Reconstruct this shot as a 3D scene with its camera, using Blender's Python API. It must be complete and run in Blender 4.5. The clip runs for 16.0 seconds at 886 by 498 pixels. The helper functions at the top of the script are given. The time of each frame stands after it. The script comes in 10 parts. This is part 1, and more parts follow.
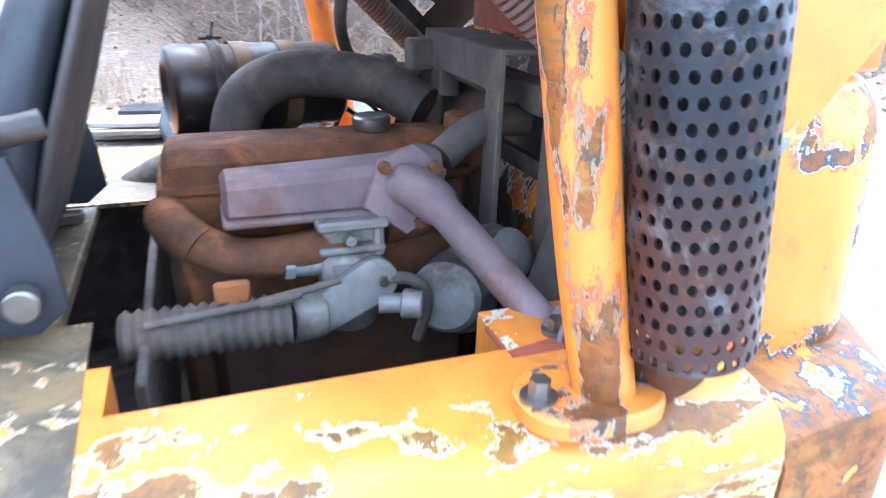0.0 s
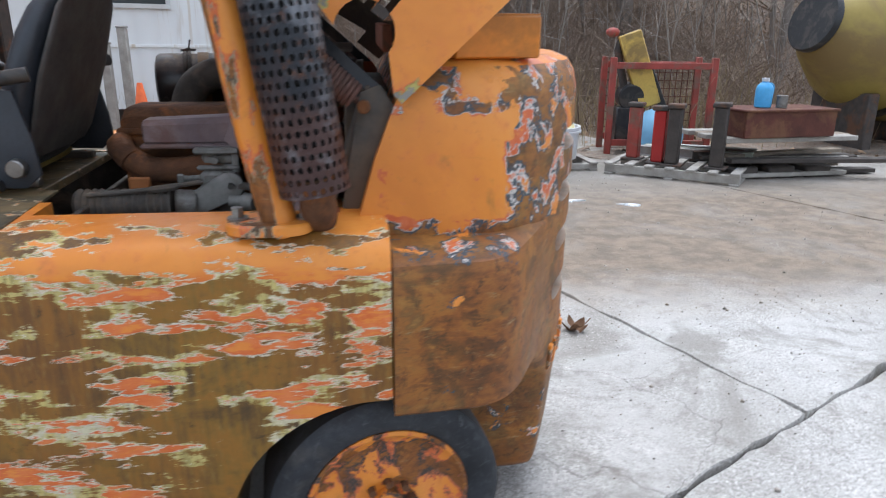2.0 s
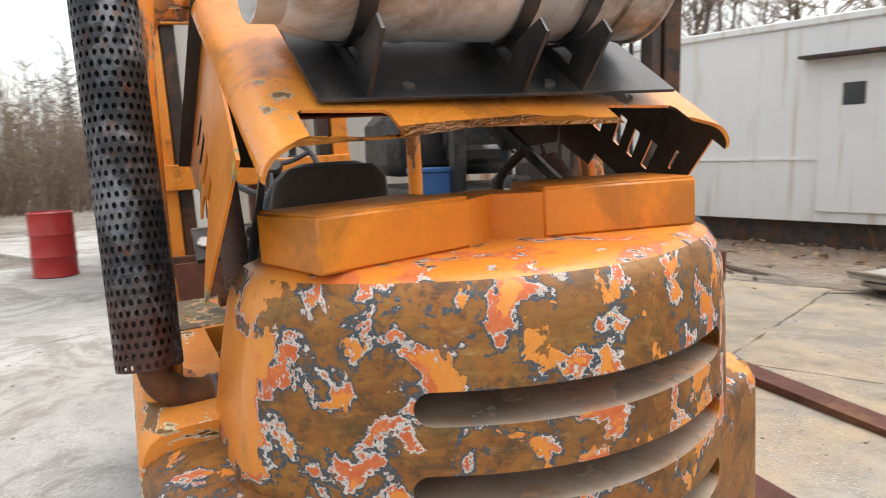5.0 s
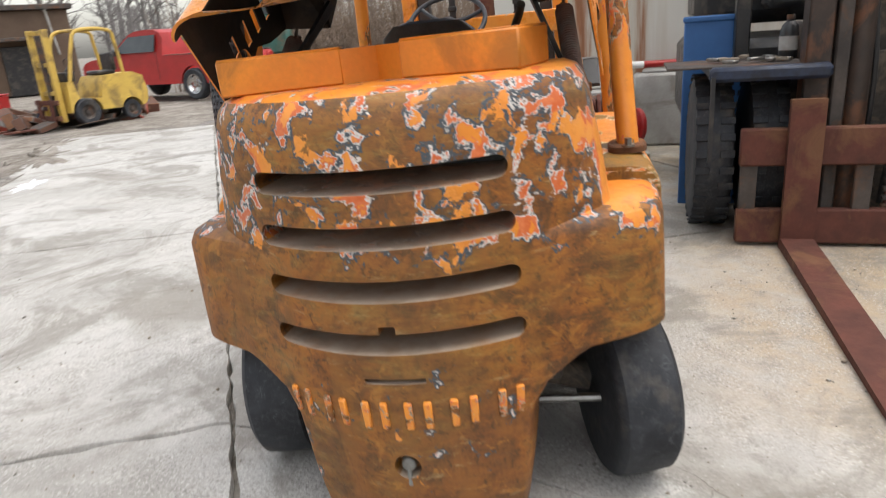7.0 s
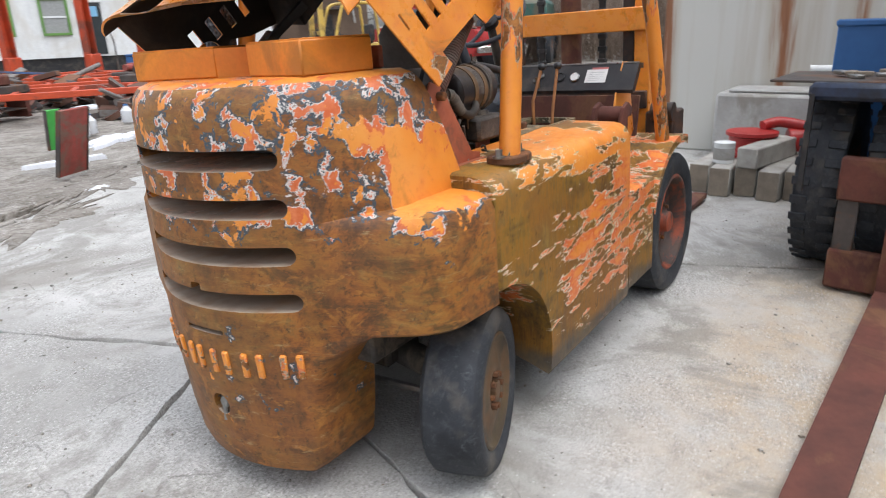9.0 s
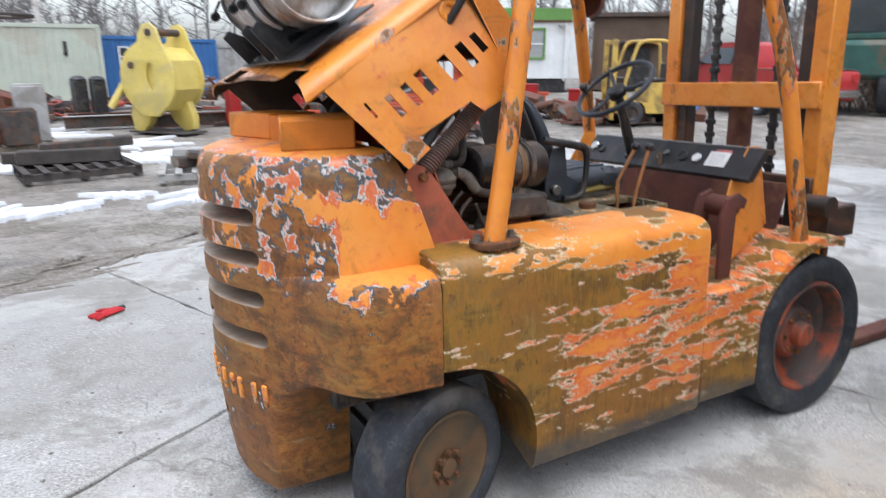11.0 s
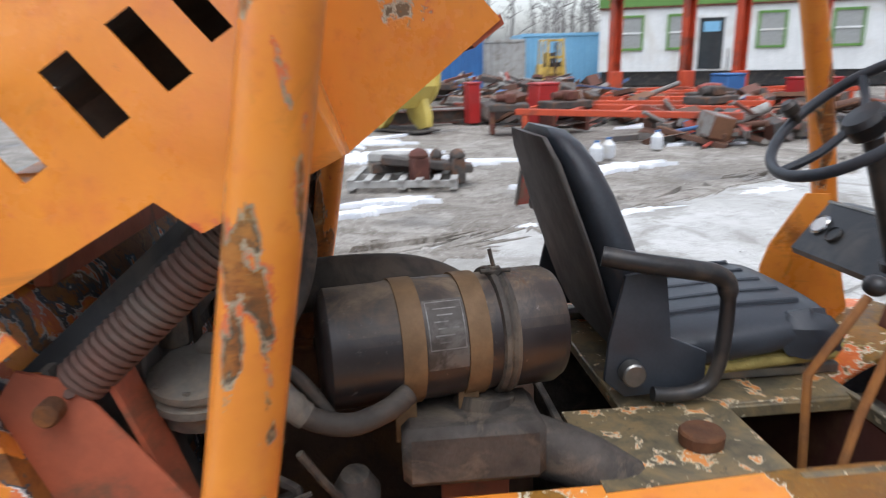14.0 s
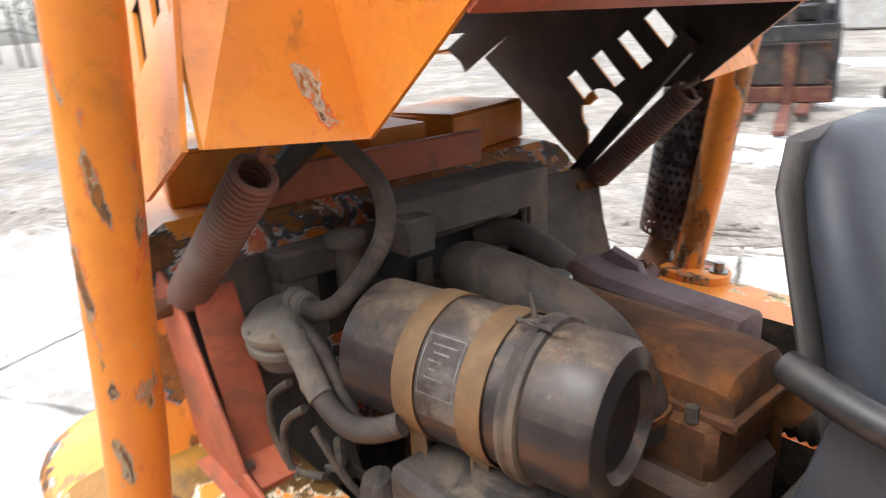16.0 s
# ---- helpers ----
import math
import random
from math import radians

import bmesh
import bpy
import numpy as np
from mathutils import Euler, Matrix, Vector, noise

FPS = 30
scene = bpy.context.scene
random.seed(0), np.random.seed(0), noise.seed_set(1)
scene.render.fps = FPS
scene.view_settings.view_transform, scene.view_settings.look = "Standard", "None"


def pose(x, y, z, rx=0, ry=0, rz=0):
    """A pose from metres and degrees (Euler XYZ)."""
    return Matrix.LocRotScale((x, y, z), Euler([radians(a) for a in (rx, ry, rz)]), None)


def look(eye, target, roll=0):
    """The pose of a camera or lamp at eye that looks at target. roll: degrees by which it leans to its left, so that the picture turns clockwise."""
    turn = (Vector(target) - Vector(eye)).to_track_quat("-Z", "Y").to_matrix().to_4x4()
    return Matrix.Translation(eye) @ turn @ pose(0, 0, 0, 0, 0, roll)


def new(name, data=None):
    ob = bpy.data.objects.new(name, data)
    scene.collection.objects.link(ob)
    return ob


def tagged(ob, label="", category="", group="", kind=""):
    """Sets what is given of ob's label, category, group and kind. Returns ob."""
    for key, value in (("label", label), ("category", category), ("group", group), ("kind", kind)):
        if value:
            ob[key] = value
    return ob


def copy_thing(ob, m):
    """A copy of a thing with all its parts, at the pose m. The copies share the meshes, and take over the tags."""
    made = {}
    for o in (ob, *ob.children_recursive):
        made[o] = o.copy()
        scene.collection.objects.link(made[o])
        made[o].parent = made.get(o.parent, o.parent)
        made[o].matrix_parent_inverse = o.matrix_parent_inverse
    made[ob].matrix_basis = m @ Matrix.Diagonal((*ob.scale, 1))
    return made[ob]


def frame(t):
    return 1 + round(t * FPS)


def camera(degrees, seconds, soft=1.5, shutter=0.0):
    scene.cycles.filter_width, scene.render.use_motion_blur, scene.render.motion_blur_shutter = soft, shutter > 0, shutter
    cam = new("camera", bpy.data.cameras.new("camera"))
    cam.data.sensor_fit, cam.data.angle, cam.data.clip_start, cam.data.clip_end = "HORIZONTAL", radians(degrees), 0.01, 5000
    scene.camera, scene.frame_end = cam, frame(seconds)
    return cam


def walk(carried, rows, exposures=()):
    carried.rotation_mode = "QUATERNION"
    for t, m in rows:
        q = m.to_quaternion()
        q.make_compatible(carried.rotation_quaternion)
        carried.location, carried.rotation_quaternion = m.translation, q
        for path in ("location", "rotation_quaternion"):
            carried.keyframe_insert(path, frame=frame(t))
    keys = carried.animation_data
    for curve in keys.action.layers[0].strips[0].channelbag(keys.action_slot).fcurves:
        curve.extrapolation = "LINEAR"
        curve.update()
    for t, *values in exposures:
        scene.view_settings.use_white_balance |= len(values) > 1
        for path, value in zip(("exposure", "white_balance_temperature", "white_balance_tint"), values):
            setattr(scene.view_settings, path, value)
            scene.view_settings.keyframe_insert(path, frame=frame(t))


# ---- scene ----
cam = camera(67.0, 16.0, 1.0, 0.40)
EXPOSURES = [(0.0, 2.1, 4950, 10), (0.5, 1.5, 5300, 10), (0.9, 1.1, 5800, 10), (1.5, 0.55, 6000, 10), (2.0, 0.15, 5900, 10), (2.5, 0.13, 5850, 10), (3.0, 0.12, 6550, 10), (4.0, 0.32, 6900, 10), (6.3, 0.12, 6800, 10), (7.0, 0.12, 6750, 10), (8.0, 0.15, 6400, 10), (10.3, 0.1, 6100, 10), (12.0, 0.2, 5700, 10), (13.0, 0.06, 5650, 10), (13.5, -0.02, 5900, 10), (14.0, 0.05, 6000, 10), (14.5, 0.36, 6050, 10), (15.0, 0.48, 6200, 10), (15.5, 0.58, 6400, 10), (16.0, 1.0, 6350, 10)]
PATH = [
    (0, (0.241, -1.239, 1.433), (0.888, 0.511, 0.713), 1.0),
    (0.5, (0.223, -1.523, 1.403), (0.661, 0.309, 0.73), 1.6),
    (1, (0.352, -1.857, 1.35), (0.61, 0.022, 0.715), 1.4),
    (1.5, (0.528, -2.047, 1.331), (0.763, -0.155, 0.727), -1.6),
    (2, (0.809, -2.051, 1.357), (1.056, -0.155, 0.773), 0.4),
    (2.5, (1.081, -1.874, 1.4), (1.124, 0.066, 0.919), 0.5),
    (3, (1.432, -1.673, 1.442), (1.096, 0.257, 1.038), -0.2),
    (3.5, (1.758, -1.418, 1.467), (0.905, 0.357, 1.116), -0.2),
    (4, (1.943, -1.176, 1.511), (0.672, 0.342, 1.229), -1.0),
    (4.2, (2.03, -1.09, 1.517), (0.615, 0.299, 1.252), -0.9),
    (6.3, (2.638, -0.025, 1.509), (0.686, 0.028, 1.074), -4.1),
    (6.5, (2.733, 0.113, 1.478), (0.79, 0.044, 1.007), -4.1),
    (7, (2.928, 0.455, 1.463), (1.067, 0.069, 0.84), -4.3),
    (7.5, (3.01, 0.863, 1.473), (1.201, 0.337, 0.803), -6.6),
    (8, (2.958, 1.242, 1.452), (1.242, 0.5, 0.742), -9.0),
    (8.2, (2.886, 1.32, 1.454), (1.199, 0.509, 0.75), -7.5),
    (10.3, (2.065, 2.294, 1.577), (0.896, 0.811, 0.92), -0.6),
    (10.5, (1.975, 2.337, 1.592), (0.885, 0.803, 0.915), -1.2),
    (11, (1.824, 2.436, 1.65), (0.895, 0.753, 1.096), 0.1),
    (11.5, (1.725, 2.57, 1.698), (0.992, 0.759, 1.269), 0.1),
    (12, (1.543, 2.404, 1.691), (0.9, 0.544, 1.335), -0.1),
    (12.5, (1.287, 2.125, 1.676), (0.581, 0.279, 1.37), -1.1),
    (13, (0.931, 1.845, 1.682), (0.313, -0.034, 1.387), -0.3),
    (13.5, (0.681, 1.503, 1.627), (0.225, -0.414, 1.286), -1.3),
    (14, (0.443, 1.207, 1.646), (0.27, -0.704, 1.081), -1.4),
    (14.5, (0.241, 1.065, 1.676), (0.54, -0.805, 1.033), 1.6),
    (15, (0.163, 0.928, 1.657), (0.943, -0.781, 0.972), -3.3),
    (15.5, (0.056, 0.822, 1.661), (1.144, -0.704, 0.962), -6.8),
    (16, (-0.151, 0.754, 1.658), (1.299, -0.443, 0.978), -4.7),
]
walk(cam, [(t, look(eye, target, roll)) for t, eye, target, roll in PATH], exposures=EXPOSURES)

# ---- light ----
world = bpy.data.worlds.new("overcast_sky")
scene.world = world
world.use_nodes = True
wn = world.node_tree
wn.nodes.clear()
sky = wn.nodes.new("ShaderNodeTexSky")
sky.sky_type, sky.sun_disc = "NISHITA", False
sky.sun_elevation, sky.sun_rotation = radians(68), radians(10)
sky.air_density, sky.dust_density, sky.ozone_density = 1.2, 3.0, 1.0
pale = wn.nodes.new("ShaderNodeHueSaturation")
pale.inputs["Saturation"].default_value = 0.30
bg = wn.nodes.new("ShaderNodeBackground")
bg.inputs["Strength"].default_value = 0.30
out = wn.nodes.new("ShaderNodeOutputWorld")
wn.links.new(sky.outputs[0], pale.inputs["Color"])
wn.links.new(pale.outputs[0], bg.inputs[0])
wn.links.new(bg.outputs[0], out.inputs[0])
sun = new("sun", bpy.data.lights.new("sun", "SUN"))
sun.data.energy, sun.data.angle, sun.data.color = 0.75, radians(40), (1.0, 0.98, 0.96)
sun.matrix_world = look((1.2, 0.9, 12), (0, 0, 0))


# ---- mesh tools ----
def spl(pts, n=6, closed=False):
    """A smooth line through the points."""
    p = [Vector(q) for q in pts]
    if len(p) < 3:
        return p
    res, m = [], len(p)
    for i in range(m if closed else m - 1):
        a, b, c, d = (p[(i + k) % m] if closed else p[min(max(i + k, 0), m - 1)] for k in (-1, 0, 1, 2))
        for j in range(n):
            s = j / n
            res.append(0.5 * ((2 * b) + (c - a) * s + (2 * a - 5 * b + 4 * c - d) * s * s + (3 * b - a - 3 * c + d) * s ** 3))
    if not closed:
        res.append(p[-1])
    return res


class Shape:
    """Collects the vertices and faces of one mesh."""

    def __init__(self):
        self.v, self.f = [], []

    def add(self, verts, faces, m=None):
        k = len(self.v)
        self.v += [tuple(m @ Vector(q)) if m else tuple(q) for q in verts]
        self.f += [tuple(i + k for i in face) for face in faces]
        return self

    def box(self, lo, hi, b=0.004, m=None):
        b = min(b, *(abs(h - l) * 0.45 for l, h in zip(lo, hi)))
        ids, verts, faces = {}, [], []
        for c in range(8):
            s = [(c >> k) & 1 for k in range(3)]
            for k in range(3):
                q = [hi[a] - (0 if a == k else b) if s[a] else lo[a] + (0 if a == k else b) for a in range(3)]
                ids[c, k] = len(verts)
                verts.append(q)
        for k in range(3):
            a, d = (k + 1) % 3, (k + 2) % 3
            for s in (0, 1):
                cs = [(s << k) | (i << a) | (j << d) for i, j in ((0, 0), (1, 0), (1, 1), (0, 1))]
                faces.append([ids[c, k] for c in cs])
            for sa in (0, 1):
                for sd in (0, 1):
                    c0 = (sa << a) | (sd << d)
                    c1 = c0 | (1 << k)
                    faces.append([ids[c0, a], ids[c1, a], ids[c1, d], ids[c0, d]])
        faces += [[ids[c, 0], ids[c, 1], ids[c, 2]] for c in range(8)]
        return self.add(verts, faces, m)

    def rings(self, rings, caps=True, closed=False, m=None):
        n = len(rings[0])
        verts = [q for r in rings for q in r]
        faces = []
        for i in range(len(rings) if closed else len(rings) - 1):
            a, b = i * n, ((i + 1) % len(rings)) * n
            faces += [[a + j, a + (j + 1) % n, b + (j + 1) % n, b + j] for j in range(n)]
        if caps and not closed:
            faces += [list(range(n - 1, -1, -1)), [len(verts) - n + j for j in range(n)]]
        return self.add(verts, faces, m)

    def tube(self, pts, r, seg=10, caps=True, closed=False, m=None):
        p = [Vector(q) for q in pts]
        n = len(p)
        rad = list(r) if isinstance(r, (list, tuple)) else [r] * n
        tang = [(p[(i + 1) % n if closed else min(i + 1, n - 1)] - p[i - 1 if closed else max(i - 1, 0)]).normalized() for i in range(n)]
        up = tang[0].orthogonal().normalized()
        rings = []
        for i in range(n):
            up = (up - tang[i] * up.dot(tang[i])).normalized()
            side = tang[i].cross(up)
            rings.append([p[i] + rad[i] * (math.cos(a) * up + math.sin(a) * side) for a in (2 * math.pi * j / seg for j in range(seg))])
        return self.rings(rings, caps, closed, m)

    def cyl(self, p0, p1, r0, r1=None, seg=20, b=0.0, m=None):
        p0, p1 = Vector(p0), Vector(p1)
        r1 = r0 if r1 is None else r1
        d = (p1 - p0).normalized()
        if b:
            return self.tube([p0, p0 + d * b, p1 - d * b, p1], [r0 - b, r0, r1, r1 - b], seg, True, False, m)
        return self.tube([p0, p1], [r0, r1], seg, True, False, m)

    def lathe(self, profile, origin, axis, seg=32, m=None):
        """profile: (radius, distance along the axis), from one end to the other."""
        o, d = Vector(origin), Vector(axis).normalized()
        u = d.orthogonal().normalized()
        w = d.cross(u)
        rings = [[o + d * h + max(r, 1e-4) * (math.cos(a) * u + math.sin(a) * w) for a in (2 * math.pi * j / seg for j in range(seg))] for r, h in profile]
        return self.rings(rings, True, False, m)

    def blob(self, c, r, seg=12, rows=8, jag=0.0, m=None):
        c = Vector(c)
        r = r if isinstance(r, (list, tuple)) else (r, r, r)
        rings = []
        for i in range(rows + 1):
            a = math.pi * (0.02 + 0.96 * i / rows)
            rings.append([c + Vector((r[0] * math.sin(a) * math.cos(t), r[1] * math.sin(a) * math.sin(t), r[2] * math.cos(a))) * (1 + random.uniform(-jag, jag)) for t in (2 * math.pi * j / seg for j in range(seg))])
        return self.rings(rings, True, False, m)

    def plate(self, outline, holes=(), t=0.004, m=None, b=0.0):
        """A flat sheet in x and y with holes, t thick, its middle at z 0."""
        cu = bpy.data.curves.new("sheet", "CURVE")
        cu.dimensions, cu.fill_mode, cu.extrude, cu.bevel_depth, cu.bevel_resolution = "2D", "BOTH", t / 2 - b, b, 1
        for loop in (outline, *holes):
            s = cu.splines.new("POLY")
            s.points.add(len(loop) - 1)
            for q, c in zip(s.points, loop):
                q.co = (c[0], c[1], 0, 1)
            s.use_cyclic_u = True
        ob = bpy.data.objects.new("sheet", cu)
        me = bpy.data.meshes.new_from_object(ob)
        self.add([v.co[:] for v in me.vertices], [tuple(q.vertices) for q in me.polygons], m)
        bpy.data.objects.remove(ob)
        bpy.data.curves.remove(cu)
        bpy.data.meshes.remove(me)
        return self

    def move(self, m):
        self.v = [tuple(m @ Vector(q)) for q in self.v]
        return self

    def mesh(self, name, sharp=38, weld=True):
        me = bpy.data.meshes.new(name)
        bm = bmesh.new()
        vs = [bm.verts.new(q) for q in self.v]
        for f in self.f:
            try:
                bm.faces.new([vs[i] for i in f])
            except ValueError:
                pass
        if weld and len(vs) < 30000:
            bmesh.ops.remove_doubles(bm, verts=bm.verts, dist=1e-5)
            bmesh.ops.recalc_face_normals(bm, faces=bm.faces)
        for e in bm.edges:
            e.smooth = len(e.link_faces) == 2 and e.calc_face_angle(9) < radians(sharp)
        for f in bm.faces:
            f.smooth = True
        bm.to_mesh(me)
        bm.free()
        return me


def part(name, shape, material, parent=None, label="", sharp=38):
    """Links a shape as one mesh object, under a thing or a part where one is given."""
    me = shape if isinstance(shape, bpy.types.Mesh) else shape.mesh(name, sharp)
    if not me.materials:
        me.materials.append(material)
    ob = new(name, me)
    if parent:
        ob.parent = parent
    return tagged(ob, label)


def thing(name, label, category, m=None, group="", kind=""):
    ob = new(name)
    ob.empty_display_size = 0.1
    if m is not None:
        ob.matrix_world = m
    return tagged(ob, label, category, group, kind)


def carve(shape, cutters, name="body", sharp=38):
    """The mesh of a shape with other shapes cut out of it."""
    ob = new(name, shape.mesh(name, sharp))
    cut = new("cutter", cutters.mesh("cutter", sharp))
    mod = ob.modifiers.new("cut", "BOOLEAN")
    mod.operation, mod.object, mod.solver = "DIFFERENCE", cut, "EXACT"
    mod.use_self = True
    bpy.context.view_layer.update()
    me = bpy.data.meshes.new_from_object(ob.evaluated_get(bpy.context.evaluated_depsgraph_get()))
    for o in (ob, cut):
        d = o.data
        bpy.data.objects.remove(o)
        bpy.data.meshes.remove(d)
    bm = bmesh.new()
    bm.from_mesh(me)
    for e in bm.edges:
        e.smooth = len(e.link_faces) == 2 and e.calc_face_angle(9) < radians(sharp)
    for f in bm.faces:
        f.smooth = True
    bm.to_mesh(me)
    bm.free()
    return me


# ---- material tools ----
class Graph:
    def __init__(self, name):
        self.mat = bpy.data.materials.new(name)
        self.mat.use_nodes = True
        self.t = self.mat.node_tree
        self.t.nodes.clear()
        self.out = self.n("ShaderNodeOutputMaterial")
        self.b = self.n("ShaderNodeBsdfPrincipled")
        self.t.links.new(self.b.outputs[0], self.out.inputs[0])
        self.geo = self.n("ShaderNodeNewGeometry")
        self.pos = self.scaled((1 / 1.033, 1.0, 1 / 1.033), self.geo.outputs["Position"])

    def n(self, kind, ins=None, **props):
        node = self.t.nodes.new(kind)
        if "operation" in props:
            node.operation = props["operation"]
        if "use_clamp" in props:
            node.use_clamp = props["use_clamp"]
        if "feature" in props:
            node.feature = props["feature"]
        if "data_type" in props:
            node.data_type, node.blend_type = props["data_type"], props["blend_type"]
        for k, v in (ins or {}).items():
            self.put(node.inputs[k], v)
        return node

    def put(self, socket, v):
        if isinstance(v, bpy.types.NodeSocket):
            self.t.links.new(v, socket)
        else:
            socket.default_value = (*v, 1.0) if isinstance(v, tuple) and len(v) == 3 and socket.type == "RGBA" else v

    def local(self):
        """Coordinates of the object, so that a copy keeps its own pattern, shifted for each."""
        tc = self.n("ShaderNodeTexCoord").outputs["Object"]
        rnd = self.n("ShaderNodeObjectInfo").outputs["Random"]
        sh = self.math("MULTIPLY", rnd, 37.0)
        self.pos = self.n("ShaderNodeVectorMath", {0: tc, 1: sh}, operation="ADD").outputs[0]
        return self

    def scaled(self, s, vec=None):
        return self.n("ShaderNodeMapping", {"Vector": vec or self.pos, "Scale": s}).outputs[0]

    def noise(self, scale, detail=4, rough=0.55, dist=0.0, vec=None):
        return self.n("ShaderNodeTexNoise", {"Vector": vec or self.pos, "Scale": scale, "Detail": detail, "Roughness": rough, "Distortion": dist}).outputs[0]

    def voro(self, scale, vec=None, feature="F1", out="Distance"):
        return self.n("ShaderNodeTexVoronoi", {"Vector": vec or self.pos, "Scale": scale}, feature=feature).outputs[out]

    def math(self, op, a, b=0.0, c=0.0, clamp=False):
        return self.n("ShaderNodeMath", {0: a, 1: b, 2: c}, operation=op, use_clamp=clamp).outputs[0]

    def step(self, v, lo, hi, a=0.0, b=1.0):
        return self.n("ShaderNodeMapRange", {0: v, 1: lo, 2: hi, 3: a, 4: b}).outputs[0]

    def ramp(self, v, stops, interp="LINEAR"):
        node = self.n("ShaderNodeValToRGB", {0: v})
        node.color_ramp.interpolation = interp
        el = node.color_ramp.elements
        while len(el) < len(stops):
            el.new(0.5)
        for e, (p, c) in zip(el, stops):
            e.position, e.color = p, (*c, 1.0)
        return node.outputs[0]

    def mix(self, f, a, b, kind="MIX"):
        node = self.n("ShaderNodeMix", data_type="RGBA", blend_type=kind)
        self.put(node.inputs[0], f), self.put(node.inputs[6], a), self.put(node.inputs[7], b)
        return node.outputs[2]

    def axis(self, k, vec=None):
        return self.n("ShaderNodeSeparateXYZ", {0: vec or self.pos}).outputs[k]

    def up(self):
        return self.n("ShaderNodeSeparateXYZ", {0: self.geo.outputs["True Normal"]}).outputs[2]

    def done(self, color, rough=0.6, metal=0.0, height=None, bump=0.3, dist=0.004, spec=0.5):
        self.put(self.b.inputs["Base Color"], color)
        self.put(self.b.inputs["Roughness"], rough)
        self.put(self.b.inputs["Metallic"], metal)
        self.put(self.b.inputs["Specular IOR Level"], spec)
        if height is not None:
            bp = self.n("ShaderNodeBump", {"Height": height, "Strength": bump, "Distance": dist})
            self.put(self.b.inputs["Normal"], bp.outputs[0])
        return self.mat


ORANGE, ORANGE_D, RED_O = (0.75, 0.262, 0.032), (0.61, 0.190, 0.024), (0.66, 0.165, 0.045)
RUST, RUST_D, OLIVE = (0.215, 0.088, 0.020), (0.105, 0.045, 0.014), (0.27, 0.155, 0.032)
PRIMER, SLATE, CREAM = (0.72, 0.68, 0.60), (0.055, 0.07, 0.085), (0.58, 0.50, 0.20)


def plain(name, c1, c2=None, rough=0.6, metal=0.0, scale=14.0, fine=90.0, bump=0.25, dist=0.002, spec=0.5, dirt=None, here=False):
    """A simple surface: two tones in soft patches, a fine grain, and dirt in blotches where given."""
    g = Graph(name)
    if here:
        g.local()
    c2 = c2 or tuple(x * 0.7 for x in c1)
    big = g.noise(scale, 5, 0.6)
    col = g.mix(g.step(big, 0.35, 0.65), c1, c2)
    small = g.noise(fine, 3, 0.6)
    col = g.mix(g.step(small, 0.3, 0.75, 0.0, 0.35), col, tuple(x * 0.6 for x in c1))
    if dirt:
        col = g.mix(g.step(g.noise(scale * 0.6, 6, 0.65, 0.6), 0.50, 0.62, 0.0, 0.85), col, dirt)
    r = g.step(big, 0.3, 0.7, max(rough - 0.1, 0.05), min(rough + 0.1, 1.0))
    return g.done(col, r, metal, g.math("ADD", small, big), bump, dist, spec)


def rust_tone(g):
    """Brown bare steel, brushed level, with darker, golden and orange stains."""
    run = g.noise(7.0, 8, 0.72, 0.5, g.scaled((0.8, 0.8, 1.1)))
    brush = g.noise(26.0, 6, 0.75, 0.3, g.scaled((0.22, 0.22, 2.2)))
    spots = g.noise(30.0, 7, 0.78, 0.5)
    wide = g.noise(2.4, 5, 0.6, 0.4)
    down = g.noise(8.0, 6, 0.65, 0.3, g.scaled((1.2, 1.2, 0.22)))
    v = g.math("ADD", g.math("MULTIPLY", run, 0.80), g.math("MULTIPLY", brush, 0.20))
    c = g.ramp(v, [(0.36, (0.042, 0.019, 0.009)), (0.44, (0.125, 0.049, 0.012)), (0.49, (0.26, 0.086, 0.014)), (0.54, (0.36, 0.130, 0.018)), (0.60, (0.19, 0.092, 0.024)), (0.68, (0.47, 0.235, 0.052))])
    c = g.mix(g.step(wide, 0.44, 0.60, 0.0, 0.6), c, g.mix(g.step(spots, 0.42, 0.58), (0.105, 0.040, 0.014), (0.25, 0.095, 0.022)))
    c = g.mix(g.step(spots, 0.53, 0.60, 0.0, 0.75), c, (0.055, 0.025, 0.010))
    c = g.mix(g.step(down, 0.53, 0.62, 0.0, 0.6), c, (0.26, 0.10, 0.018))
    glow = g.noise(15.0, 7, 0.75, 0.6, g.scaled((0.7, 0.7, 1.0)))
    c = g.mix(g.step(glow, 0.57, 0.65, 0.0, 0.8), c, (0.42, 0.17, 0.030))
    pale = g.noise(24.0, 7, 0.78, 0.5, g.scaled((0.4, 0.4, 1.6)))
    return g.mix(g.step(pale, 0.59, 0.68, 0.0, 0.7), c, (0.42, 0.30, 0.14))


